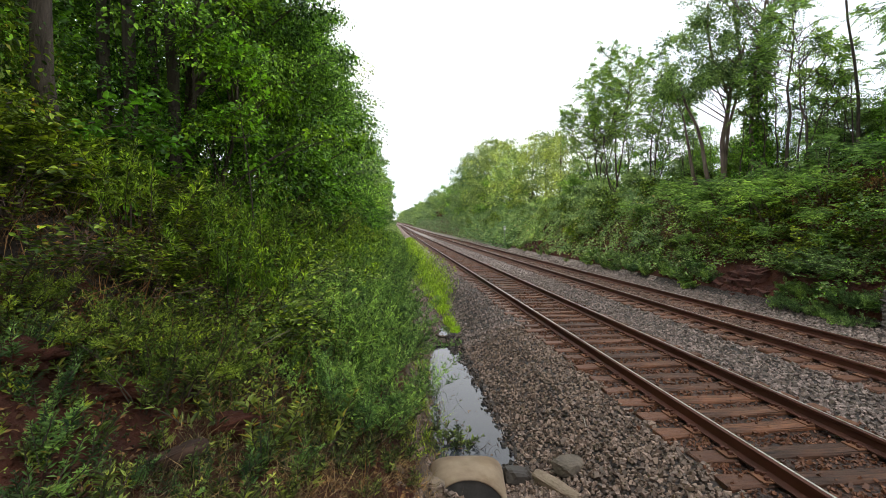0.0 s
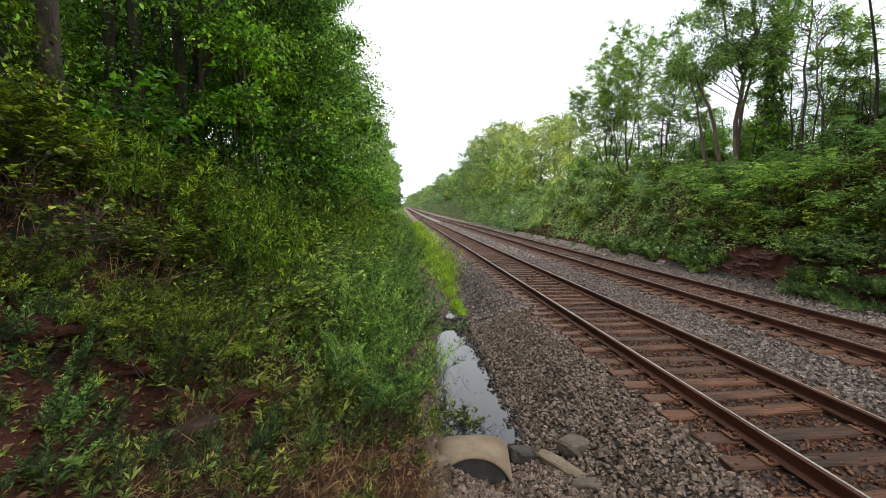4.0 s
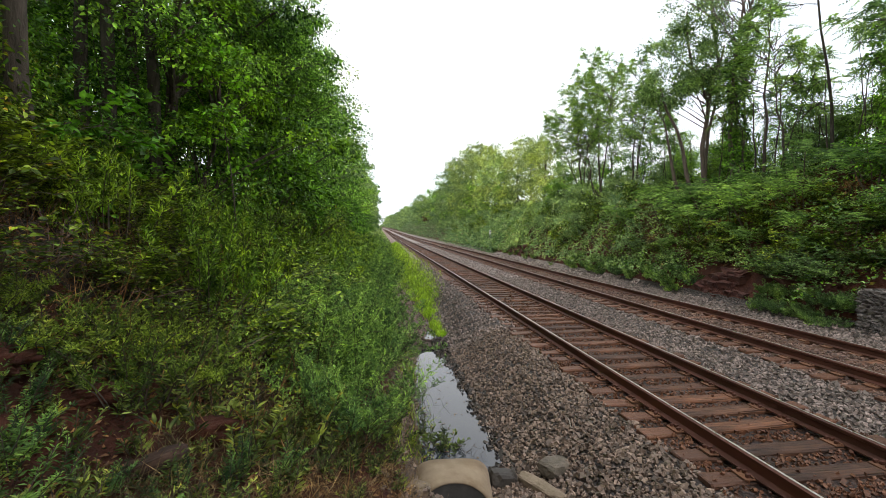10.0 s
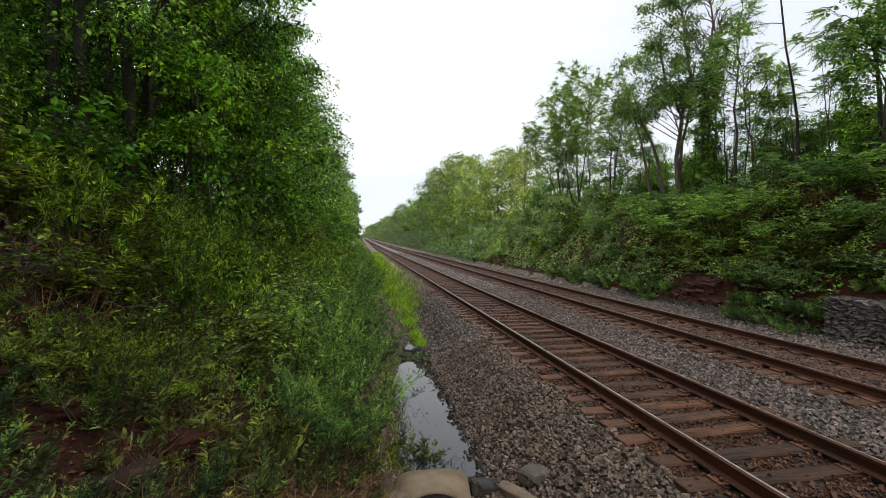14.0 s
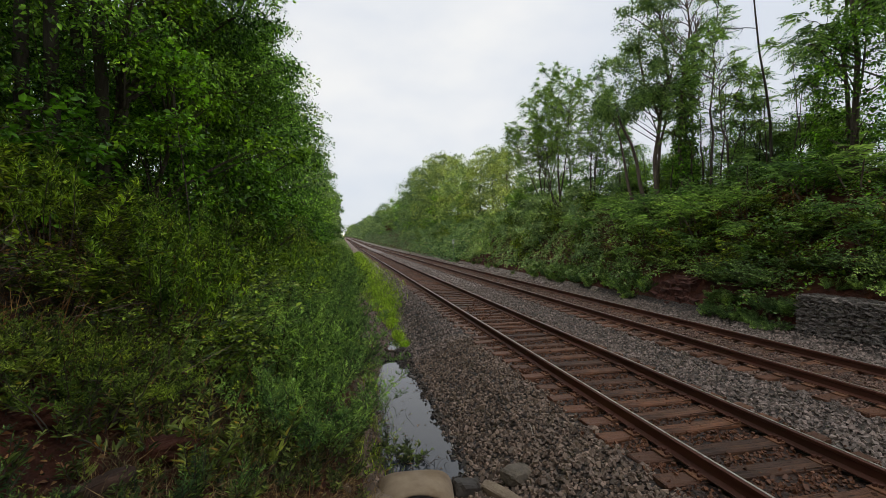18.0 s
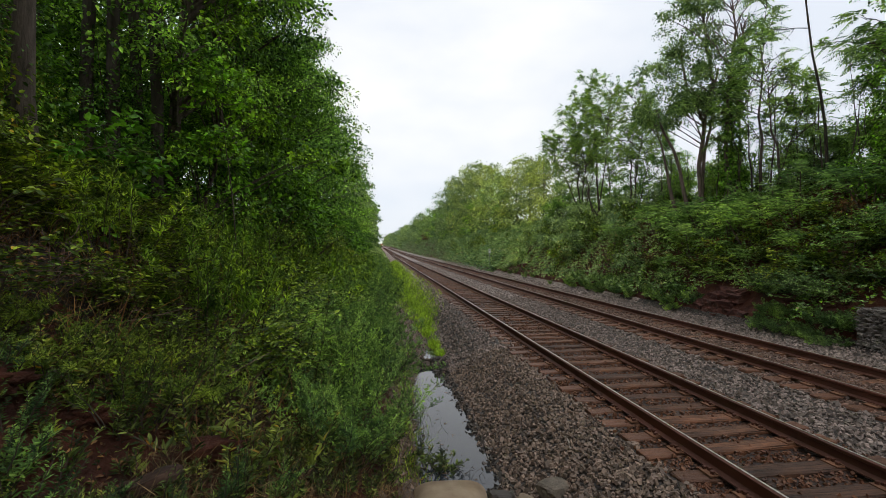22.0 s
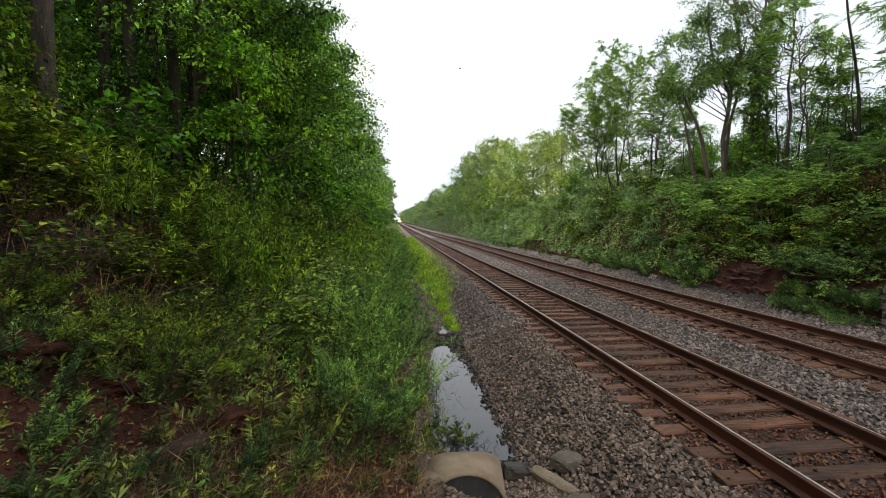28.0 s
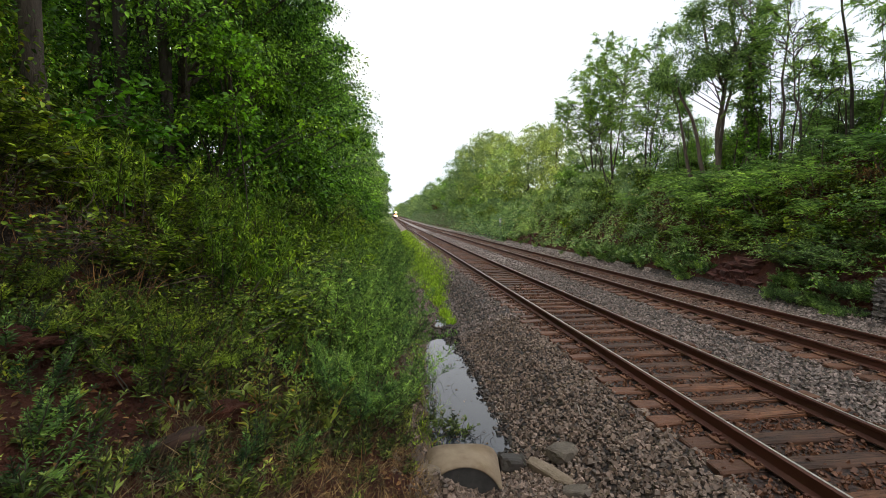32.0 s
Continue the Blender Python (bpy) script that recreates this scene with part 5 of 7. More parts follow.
    # young maples whose low boughs hang over the bank
    for seed, x, y, turn, k, n in ((101, -8.3, 11.3, 0, 1.0, 130), (103, -8.3, 13.9, 10, 1.1, 240)):
        yt = broad_tree("young_maple", seed, 5.4, 0.06, [((0.9, -0.2, 2.2), (1.3, 1.5, 0.6)), ((0.5, 0, 3.5), (1.5, 1.6, 0.8)), ((0.2, 0.1, 4.8), (1.2, 1.3, 0.9))], n, 26, 0.3, 0.11, 0.07, M["maple_young"], M["bark"], (0.4, 0), 40, "young maple with low overhanging yellow-green boughs", gaps=0.25, oval=True, flat=0.12)
        yt.matrix_basis = pose(x, y, float(ground_z(x, y, False)) - 0.1, 0, 0, turn) @ Matrix.Scale(k, 4)
    # understorey of shrubs below the crowns
    b = round_bush("leafy_shrub", 51, (1.1, 1.1, 1.2), 150, 34, 0.26, 0.056, 0.034, M["bramble"], "leafy green shrub on the shaded bank", oval=True)
    stand(b, [(-11.4, 9.7), (-9.2, 5.3), (-7.3, 11.9), (-7.3, 13.6), (-7.0, 15.6), (-7.0, 18.2), (-6.8, 21), (-6.8, 24), (-9.4, 7.0)], rng, 0.1, (0.85, 1.25))
    b = round_bush("understorey_tree", 164, (1.7, 1.7, 2.2), 200, 22, 0.4, 0.095, 0.052, M["ivy"], "dark leafy young tree inside the wood", "tree", oval=True)
    stand(b, [(-10.2, 6.3), (-11.3, 4.6), (-12.6, 6.2), (-9.6, 12.0), (-11.8, 8.6), (-10.4, 3.6), (-13.2, 10.4), (-14.2, 6.5), (-13.6, 13.2), (-15.2, 9.4), (-9.2, 13.6), (-11.0, 12.4), (-10.2, 15.5), (-9.8, 17.5), (-11.5, 14.5), (-12, 17), (-9.9, 10.9), (-13.0, 8.0), (-14.6, 8.8), (-12.4, 9.6), (-16.2, 7.6), (-17.5, 10.5), (-12.0, 11.0), (-10.9, 8.2), (-15.4, 12.0)], rng, 0.4, (0.75, 1.15), 5)
    for x, y, r, k in ((-14.2, 12.4, 20, 1.7), (-14.6, 15.2, 110, 1.9), (-13.2, 14.2, 200, 1.6), (-16.2, 12.5, 290, 2.0), (-15.0, 10.2, 60, 1.6)):
        m = pose(x, y, float(ground_z(x, y, False)) - 0.2, 0, 0, r)
        copy_thing(b, m).matrix_basis = m @ Matrix.Scale(k, 4)
    b = round_bush("wild_shrub", 52, (1.0, 1.2, 1.3), 100, 24, 0.4, 0.12, 0.07, M["ivy"], "dark creeper-clad shrub under the trees", oval=True)
    stand(b, [(-8.4, 11.4), (-7.5, 12.9), (-7.5, 14.5), (-7.4, 17), (-7.4, 20), (-7.3, 23), (-7.3, 26.5), (-7.2, 30), (-7.2, 34), (-7.2, 38), (-7.1, 42), (-7.1, 47), (-7, 52), (-7, 57), (-7, 63), (-7, 69), (-7, 76)], rng, 0.1, (0.9, 1.5))
    # thicket of arching shrubs, feathery mugwort and goldenrod spires on the slope
    b = cane_bush("arching_shrub", 161, 18, 1.2, 0.85, M["thicket"], "arching small-leaved shrub on the bank", 0.082, 0.038, 8, 5, start=0.35)
    stand(b, [(-8.0, 4.6), (-8.3, 4.15), (-8.7, 4.7), (-8.3, 1.2), (-8.8, -0.8), (-7.9, -2.4), (-8.5, -4.5), (-8.0, 5.5), (-8.3, 6.3), (-8.9, 7.2), (-7.9, 7.4), (-7.2, 6.3), (-6.5, 8.9)], rng, 0.05, (0.75, 1.15), 9)
    b = cane_bush("bramble_clump", 162, 14, 0.8, 0.85, M["bramble"], "arching bramble clump with rounded leaves on the bank", 0.066, 0.042, 8, 4, "bramble", start=0.35)
    stand(b, [(-5.75, 5.75), (-6.35, 5.15), (-7.95, 4.3), (-5.3, 5.5), (-8.6, 5.7), (-6.95, 5.3), (-7.35, 3.95), (-7.1, 7.3), (-5.9, 9.2), (-8.2, 8.0)], rng, 0.05, (0.6, 1.05), 9)
    # mugwort mounds along the ditch, from waist to shoulder height
    b = feather_bush("mugwort_bush", 61, 20, 1.35, 0.5, 30, 12, 0.052, 0.014, M["mugwort"], "feathery grey-green mugwort mound on the bank", 0.24, 1.05, 0.12, lift=0.05)
    stand(b, [(-4.8, 5.7), (-4.7, 6.5), (-5.5, 7.0), (-4.7, 7.4), (-5.45, 8.1), (-4.65, 8.3), (-5.45, 9.2), (-4.65, 9.3), (-5.3, 10.2), (-4.6, 10.3), (-4.8, 5.0), (-4.75, 5.4), (-5.35, 6.2), (-5.05, 6.95), (-5.0, 8.0), (-5.0, 9.0), (-4.75, 8.8), (-4.95, 9.8), (-4.7, 11.0), (-5.1, 11.0), (-4.7, 12.0), (-5.05, 12.4)], rng, 0.03, (0.85, 1.3), 9)
    b = feather_bush("mugwort_bush", 65, 18, 1.5, 0.6, 18, 7, 0.085, 0.028, M["mugwort"], "tall feathery mugwort along the ditch", 0.22, 0.7, 0.08, lift=0.15)
    stand(b, spots(rng, 13, -5.2, -4.6, 11, 20, 0.85) + spots(rng, 8, -6.6, -5.4, 10.5, 19, 1.1), rng, 0.05, (0.7, 1.2), 9)
    # goldenrod: leafy spires and rounded clumps with dark gaps between them
    b = feather_bush("goldenrod_clump", 62, 9, 1.65, 0.45, 34, 4, 0.088, 0.023, M["goldenrod"], "tall green goldenrod spires on the bank", 0.075, 0.42, 0.05, taper=0.8, lift=0.5, start=0.4)
    stand(b, [(-7.15, 8.0), (-7.45, 8.5), (-6.75, 7.5), (-6.95, 8.8), (-6.35, 7.4), (-6.25, 8.5), (-6.5, 9.7), (-5.95, 10.0), (-6.3, 11.2), (-6.1, 6.5), (-6.0, 12.4), (-8.0, 7.2)], rng, 0.05, (0.8, 1.2), 8)
    b = feather_bush("goldenrod_clump", 67, 18, 1.3, 0.6, 32, 5, 0.082, 0.021, M["goldenrod"], "dense rounded clump of leafy green goldenrod", 0.1, 0.75, 0.06, taper=0.7, lift=0.35, start=0.45)
    stand(b, [(-7.5, 5.85), (-8.25, 5.9), (-7.2, 6.8), (-8.55, 5.1), (-6.4, 5.75)], rng, 0.05, (0.85, 1.15), 8)
    # honeysuckle tangles: loose arching stems with paired leaves
    b = cane_bush("honeysuckle_tangle", 163, 22, 0.75, 0.95, M["honeysuckle"], "tangled honeysuckle with paired leaves on the bank", 0.08, 0.046, 8, 4, "vine", start=0.3)
    stand(b, [(-6.8, 6.2), (-5.9, 6.1), (-6.05, 7.8), (-7.7, 7.6), (-5.8, 8.8), (-7.0, 5.3), (-5.9, 5.6), (-8.1, 5.2), (-6.6, 8.4), (-8.6, 6.6)], rng, 0.05, (0.7, 1.15), 12)
    b = feather_bush("goldenrod_clump", 74, 14, 1.5, 0.7, 20, 4, 0.15, 0.05, M["goldenrod"], "bushy yellow-green goldenrod below the trees", 0.14, 0.7, 0.06, taper=0.7, lift=0.3, start=0.2)
    stand(b, [(-5.6, 12.2), (-6.3, 12.9), (-5.5, 13.5), (-6.6, 14.2), (-5.6, 15.0), (-6.3, 15.8), (-5.5, 16.6), (-6.4, 17.5), (-5.6, 18.4), (-6.2, 19.6), (-5.5, 20.6), (-6.3, 22.0), (-5.4, 23.2), (-6.0, 24.8), (-5.4, 26.4), (-6.2, 28.2), (-5.5, 30.4), (-6.0, 33), (-5.6, 36)], rng, 0.05, (0.85, 1.2), 7)
    # fine-leaved low mounds below the thicket
    b = feather_bush("vetch_mound", 69, 46, 0.6, 0.7, 16, 8, 0.042, 0.01, M["vetch"], "low fine-leaved green mound on the bank", 0.08, 1.3, 0.16, taper=0.5, lift=0.0)
    stand(b, [(-6.2, 4.45), (-6.6, 4.25), (-6.95, 4.0), (-6.65, 4.75), (-7.35, 3.85), (-6.3, 4.0)], rng, 0.03, (0.75, 1.15), 8)
    d = twig_shrub("dead_shrub", 70, 2, 0.75, M["deadtwig"], "dead shrub with bare pinkish forked twigs")
    stand(d, [(-7.3, 4.6), (-7.7, 4.65)], rng, 0.02, (0.8, 1.1), 8)
    b = plume_bush("low_mugwort", 166, 14, 0.42, 0.3, 60, 0.05, 0.015, M["mugwort"], "low feathery mugwort on the red soil", "weed", tilt=0.9, crook=0.12)
    stand(b, [(-6.9, 3.7), (-7.0, 3.45), (-7.5, 3.5), (-6.6, 3.0), (-6.9, 3.2), (-6.3, 2.85), (-5.5, 3.7), (-5.3, 4.0)] + spots(rng, 26, -8.0, -5.6, -5, 2.2, 0.5), rng, 0.03, (0.7, 1.2), 10)
    low = b
    b = plume_bush("pale_weed_clump", 163, 11, 0.62, 0.32, 30, 0.1, 0.032, M["weed"], "leafy pale-green weed clump on the bank", "weed", tilt=0.8, oval=True)
    stand(b, [(-5.85, 4.05), (-5.2, 4.55), (-5.0, 4.8), (-5.15, 4.3), (-6.7, 3.75), (-4.65, 5.2), (-5.5, 4.15)], rng, 0.03, (0.75, 1.2), 10)
    b = plume_bush("verge_weed", 63, 14, 1.4, 0.6, 52, 0.15, 0.045, M["mugwort"], "green weeds lining the verge", "weed")
    stand(b, spots(rng, 45, -6.2, -4.5, 16, 60, 0.6) + spots(rng, 45, -4.9, -3.85, 22, 75, 0.6) + [(-3.4, 27.5)], rng, 0.05, (0.8, 1.2), 6)
    # broad-leaved weeds on the bare red soil
    b = plume_bush("broadleaf_weed", 64, 8, 0.34, 0.18, 24, 0.075, 0.022, M["weed"], "low pale-green weed on red soil", "weed", tilt=0.6)
    stand(b, spots(rng, 44, -7.6, -5.4, 2.3, 4.1, 0.24) + spots(rng, 16, -5.5, -4.5, 2.9, 4.9, 0.25) + spots(rng, 16, -4.7, -4.2, 4.6, 6.5, 0.2), rng, 0.02, (0.7, 1.3), 8)
    n = 9000
    x, y = rng.uniform(-8.2, -4.6, n), 3.9 + 16 * rng.random(n) ** 1.4
    ok = (fbm(x, y, 0.8, 4.0) > 0.32) & ((y > 5.6) | (x < -6.4)) & (np.hypot(x + 5.9, y - 5.1) > 0.5) & (np.hypot(x + 7.3, y - 4.9) > 0.45)
    x, y = x[ok], y[ok]
    carpet("bank_undergrowth", rng, x, y, 0.12 + 0.35 * np.clip(fbm(x, y, 0.8, 4.0), 0, 1), 0.065, 0.04, M["bramble"], "mixed low leaves covering the bank", "undergrowth")
    n = 9000
    carpet("woodland_undergrowth", rng, rng.uniform(-12, -6.8, n), 9.5 + 60 * rng.random(n) ** 1.4, 0.7, 0.13, 0.085, M["ivy"], "dark leaves under the trees", "undergrowth")
    n = 5000
    carpet("verge_undergrowth", rng, rng.uniform(-6.5, -3.6, n), rng.uniform(21, 110, n), 0.9, 0.18, 0.08, M["goldenrod"], "green verge leaves under the trees", "undergrowth")
    # dry straw and litter near the ditch
    n = 7500
    x, y = rng.uniform(-6.0, -4.0, n), rng.uniform(2.6, 5.1, n)
    ok = fbm(x, y, 0.4, 7.0) > -0.4
    x, y = x[ok], y[ok]
    blades("dry_grass", rng, x, y, 0.28, 0.005, M["straw"], "matted dry straw-coloured grass", "grass", 1.2)
    n = 2600
    blades("dry_grass", rng, rng.normal(-4.15, 0.22, n), rng.uniform(4.8, 20, n), 0.22, 0.006, M["straw"], "dry grass along the ditch", "grass", 1.0)
    n = 4200
    x, y = rng.uniform(-8, -4.1, n), rng.uniform(2.4, 5.6, n)
    carpet("leaf_litter", rng, x, y, 0.02, 0.06, 0.03, M["rusty_leaf"], "brown leaf litter on red soil", "leaf litter", 0.3, 0.05)
    sh = stone_shapes(rng, 5)
    n = 1500
    x, y = rng.uniform(-7.5, -4.2, n), rng.uniform(2.4, 5.4, n)
    s = rng.uniform(0.015, 0.06, n)
    ob = scatter_stones("soil_clods", np.stack([x, y, ground_z(x, y, False) + s * 0.1], 1), s, sh, rng, M["soil"], None, "")
    tagged(ob, "crumbly red soil clods on the bank", "soil")
    n = 2400
    x, y = rng.uniform(-8.2, -4.6, n), 4.0 + 7 * rng.random(n) ** 1.3
    blades("dry_stalks", rng, x, y, 0.75 * rng.uniform(0.4, 1.2, n), 0.007, M["rusty_leaf"], "dry brown stalks among the weeds", "stalks", 0.5)
    r2 = np.random.default_rng(201)
    n = 600
    x, y = r2.uniform(-8.4, -5.0, n), r2.uniform(4.4, 10.5, n)
    blades("dry_stalks", r2, x, y, 0.9 * r2.uniform(0.3, 1.1, n), 0.008, M["rusty_leaf"], "brown dead stalks deep in the thicket", "stalks", 0.45)
    # dead canes that arch out of the thicket
    rc = np.random.default_rng(167)
    for x, y, dx, dy, ln in ((-6.15, 4.35, 0.9, 0.5, 0.95), (-7.3, 4.75, 0.9, -0.5, 0.9), (-7.6, 4.6, -0.9, 0.6, 0.8), (-5.85, 5.2, 0.6, 0.8, 0.7), (-7.0, 4.9, 1.2, -0.2, 1.0)):
        pts = wobble(rc, (0, 0, -0.1), (dx, dy, 0.8), ln, 7, 0.08, -0.04)
        v, f = tubes([(pts, np.linspace(0.008, 0.003, 7)), (wobble(rc, pts[3], (dy, -dx, 0.6), ln * 0.4, 4, 0.2), np.linspace(0.004, 0.002, 4))], 5)
        tagged(put("dead_cane", sheet("dead_cane", v, f, M["deadtwig"]), None, pose(x, y, float(ground_z(x, y, False)) + 0.05)), "bleached dead cane arching out of the weeds", "cane")
    # the green strip of grass between ditch and ballast
    n = 34000
    y = 12.6 + 75 * rng.random(n) ** 1.9
    k = [12.6, 15.5, 17.5, 19, 22, 26, 40, 90]
    lo = np.interp(y, k, [-2.75, -2.95, -3.05, -3.1, -3.3, -3.6, -3.5, -2.9])
    hi = np.interp(y, k, [-2.68, -2.5, -2.35, -2.0, -1.7, -1.5, -1.5, -1.6])
    u = lo + (hi - lo) * np.clip(rng.normal(0.45, 0.27, n), -0.1, 1.2)
    ok = fbm(u, y, 0.5, 2.0) + rng.normal(0, 0.25, n) > np.interp(y, [12, 17, 19, 24], [0.25, 0.1, -0.35, -0.6])
    u, y = u[ok], y[ok]
    n = len(y)
    blades("verge_grass", rng, u, y, 0.27 * rng.uniform(0.6, 1.2, n), np.interp(y, [12, 30, 80], [0.013, 0.024, 0.05]), M["grass"], "bright green grass along the ballast", "grass")
    n = 1100
    gy = rng.uniform(5.8, 13, n)
    gy = gy[fbm(gy, gy * 0.3, 0.6) > -0.15]
    blades("verge_grass", rng, -3.95 + 0.02 * (gy - 6) + rng.normal(0, 0.14, len(gy)), gy, 0.3, 0.009, M["goldenrod"], "green grass at the water's edge", "grass")

    w = plume_bush("ditch_weed", 68, 9, 0.42, 0.22, 30, 0.06, 0.014, M["goldenrod"], "small green weed tuft on the muddy ditch bank", "weed", tilt=0.8)
    stand(w, [(-4.2 + rng.normal(0, 0.12), 5.3 + 0.5 * i + rng.normal(0, 0.15)) for i in range(0, 26, 2)], rng, 0.02, (0.6, 1.2), 10)
    w = plume_bush("water_weed", 66, 8, 0.42, 0.26, 16, 0.1, 0.03, M["weed"], "leafy weed standing at the water's edge", "weed", tilt=1.0)
    stand(w, [(-3.45, 6.5), (-3.58, 6.38), (-3.7, 6.6), (-3.85, 6.3)], rng, -0.12, (0.85, 1.1), 12)
    rc = np.random.default_rng(168)
    tangle = tagged(new("twig_tangle"), "tangle of dark wiry twigs rising from the water", "twigs")
    tangle.matrix_basis = pose(-3.12, 6.3, -0.66)
    for _ in range(14):
        v, f = tubes([(wobble(rc, (rc.normal(0, 0.12), rc.normal(0, 0.12), -0.03), (rc.normal(0, 1), rc.normal(0, 1), 0.6), rc.uniform(0.15, 0.35), 6, 0.35, -0.12), np.linspace(0.004, 0.002, 6))], 4)
        put("twig", sheet("twig", v, f, M["twig"]), tangle)
    n = 55
    P = np.stack([rng.normal(-3.62, 0.12, n), rng.uniform(7.2, 10.5, n), np.full(n, -0.75)], 1)
    D = np.concatenate([rng.normal(0.1, 0.4, (n, 2)), np.ones((n, 1))], 1)
    v, f = leaves(P, D, rng.normal(size=(n, 3)), rng.uniform(0.25, 0.55, n), np.full(n, 0.008), 0.1, 0.4)
    tagged(put("reed_grass", sheet("reed_grass", v, f, M["goldenrod"])), "thin grass stems rising from the water", "grass", kind="stuff")
    n = 260
    y = rng.uniform(5.9, 15, n)
    x = np.where(rng.random(n) < 0.6, rng.normal(-3.8, 0.12, n), rng.uniform(-3.8, -2.9, n)) + np.interp(y, [11.5, 14], [0, 0.35])
    a = rng.uniform(0, 2 * np.pi, n)
    v, f = leaves(np.stack([x, y, np.full(n, -0.659)], 1), np.stack([np.cos(a), np.sin(a), np.zeros(n)], 1), np.tile(UP, (n, 1)), rng.uniform(0.03, 0.16, n), rng.uniform(0.006, 0.03, n), 0.02, 0.0)
    tagged(put("water_debris", sheet("water_debris", v, f, M["rusty_leaf"])), "dead leaves and twigs floating on the ditch water", "debris", kind="stuff")
    # more low growth over the bare soil
    rc = np.random.default_rng(169)
    for x, y in ((-6.75, 3.45), (-6.6, 3.3), (-6.1, 3.15), (-7.05, 3.5), (-5.75, 3.2)):
        m = pose(x, y, float(ground_z(x, y, False)) - 0.03, rc.normal(0, 10), rc.normal(0, 10), rc.uniform(0, 360))
        copy_thing(low, m).matrix_basis = m @ Matrix.Scale(float(rc.uniform(0.6, 1.05)), 4)


left_bank()


# ---- right bank: creeper-covered slope, sumac, thin trees ----
def right_bank():
    rng = np.random.default_rng(22)
    n = 88000
    y = 6 + 84 * rng.random(n) ** 1.7
    x = 8.25 + 5.5 * rng.random(n)
    ok = ((fbm(x, y, 0.7, 1.0) > np.interp(y, [8, 20, 30], [-0.15, -0.35, -0.7])) | (y > 30)) & ~((x < 8.9) & (np.abs(y - 15.6) < 1.7)) & ~((x < 9.15) & (y < 10.9)) & ~((x < 8.8) & (np.abs(y - 41) < 3))
    x, y = x[ok], y[ok]
    h = 0.2 + 0.75 * np.clip(fbm(x, y, 1.0, 5.0) + 0.3, 0, 1)
    # shade of the near bank is put in the colour: darker leaves mixed in
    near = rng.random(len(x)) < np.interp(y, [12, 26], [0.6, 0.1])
    for s, tint, lab in ((near, "ivy", "creeper covering the bank, green darkened for the near end's shade"), (~near, "bank", "creeper and bramble covering the bank, green paled for open light")):
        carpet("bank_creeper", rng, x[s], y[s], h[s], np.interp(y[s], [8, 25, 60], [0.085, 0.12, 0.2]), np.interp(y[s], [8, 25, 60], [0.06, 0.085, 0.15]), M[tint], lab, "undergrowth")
    n = 22000
    y = 7 + 60 * rng.random(n) ** 1.4
    x = 8.5 + 5.0 * rng.random(n)
    ok = ~((x < 9.1) & (np.abs(y - 15.6) < 1.8)) & ~((x < 9.15) & (y < 10.9))
    ok &= (y > 20) | (fbm(x, y, 0.9, 8.0) > 0.0)
    x, y = x[ok], y[ok]
    carpet("bank_bramble", rng, x, y, 0.3 + 0.9 * np.clip(fbm(x, y, 1.3, 2.0), 0, 1), 0.13, 0.08, M["bramble"], "paler bramble tangles on the bank", "undergrowth")
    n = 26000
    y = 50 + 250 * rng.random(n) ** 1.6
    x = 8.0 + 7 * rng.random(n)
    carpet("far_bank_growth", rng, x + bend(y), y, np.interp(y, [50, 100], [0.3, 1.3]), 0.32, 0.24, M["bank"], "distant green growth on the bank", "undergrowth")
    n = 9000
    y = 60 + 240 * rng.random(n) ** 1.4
    carpet("far_verge_growth", rng, rng.uniform(-9, -3.3, n) + bend(y), y, 0.8, 0.34, 0.24, M["farleaf_hazed"], "distant green growth along the verge", "undergrowth")
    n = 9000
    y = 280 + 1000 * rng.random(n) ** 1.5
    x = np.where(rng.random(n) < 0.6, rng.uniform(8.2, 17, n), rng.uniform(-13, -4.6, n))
    carpet("far_bank_growth", rng, x + bend(y), y, 2.2, 1.3, 1.0, M["farleaf_hazed"], "far green growth along the cutting", "undergrowth")
    # sumac
    b = sumac_bush("sumac_shrub", 71, 1.9, 7, "sumac shrub with drooping feather leaves on the bank")
    stand(b, [(10.2, 16.6), (10.5, 18.2), (10.8, 15.0), (9.8, 19.4), (11.2, 17.2), (10.9, 20.2), (11.5, 13.2), (10.4, 22.5), (11.6, 15.6), (11.2, 24.5), (10.2, 27), (11.5, 11.4)], rng, 0.05, (0.85, 1.2))
    for x, y, r, k in ((9.8, 12.2, 30, 0.62), (10.0, 14.4, 120, 0.7), (9.6, 15.8, 200, 0.55), (9.7, 17.8, 310, 0.65), (9.3, 20.6, 75, 0.55), (9.5, 13.3, 250, 0.5), (10.4, 11.0, 160, 0.7), (9.9, 10.0, 20, 0.65), (10.6, 19.2, 280, 0.75), (11.1, 22.0, 340, 0.8)):
        m = pose(x, y, float(ground_z(x, y, False)) - 0.05, 0, 0, r)
        copy_thing(b, m).matrix_basis = m @ Matrix.Scale(k, 4)
    b = plume_bush("green_weed_clump", 72, 22, 0.9, 0.5, 60, 0.1, 0.036, M["olive"], "bushy green weeds at the foot of the bank", "weed", tilt=0.7)
    stand(b, spots(rng, 14, 8.2, 8.8, 17.5, 24, 0.5) + spots(rng, 40, 8.1, 8.8, 24, 70, 0.6), rng, 0.05, (0.5, 0.95), 8)
    b = feather_bush("dark_weed_clump", 77, 24, 0.8, 0.5, 26, 8, 0.07, 0.024, M["olive"], "dark-green fern-like weeds at the foot of the bank", 0.2, 1.0, 0.12, lift=0.1)
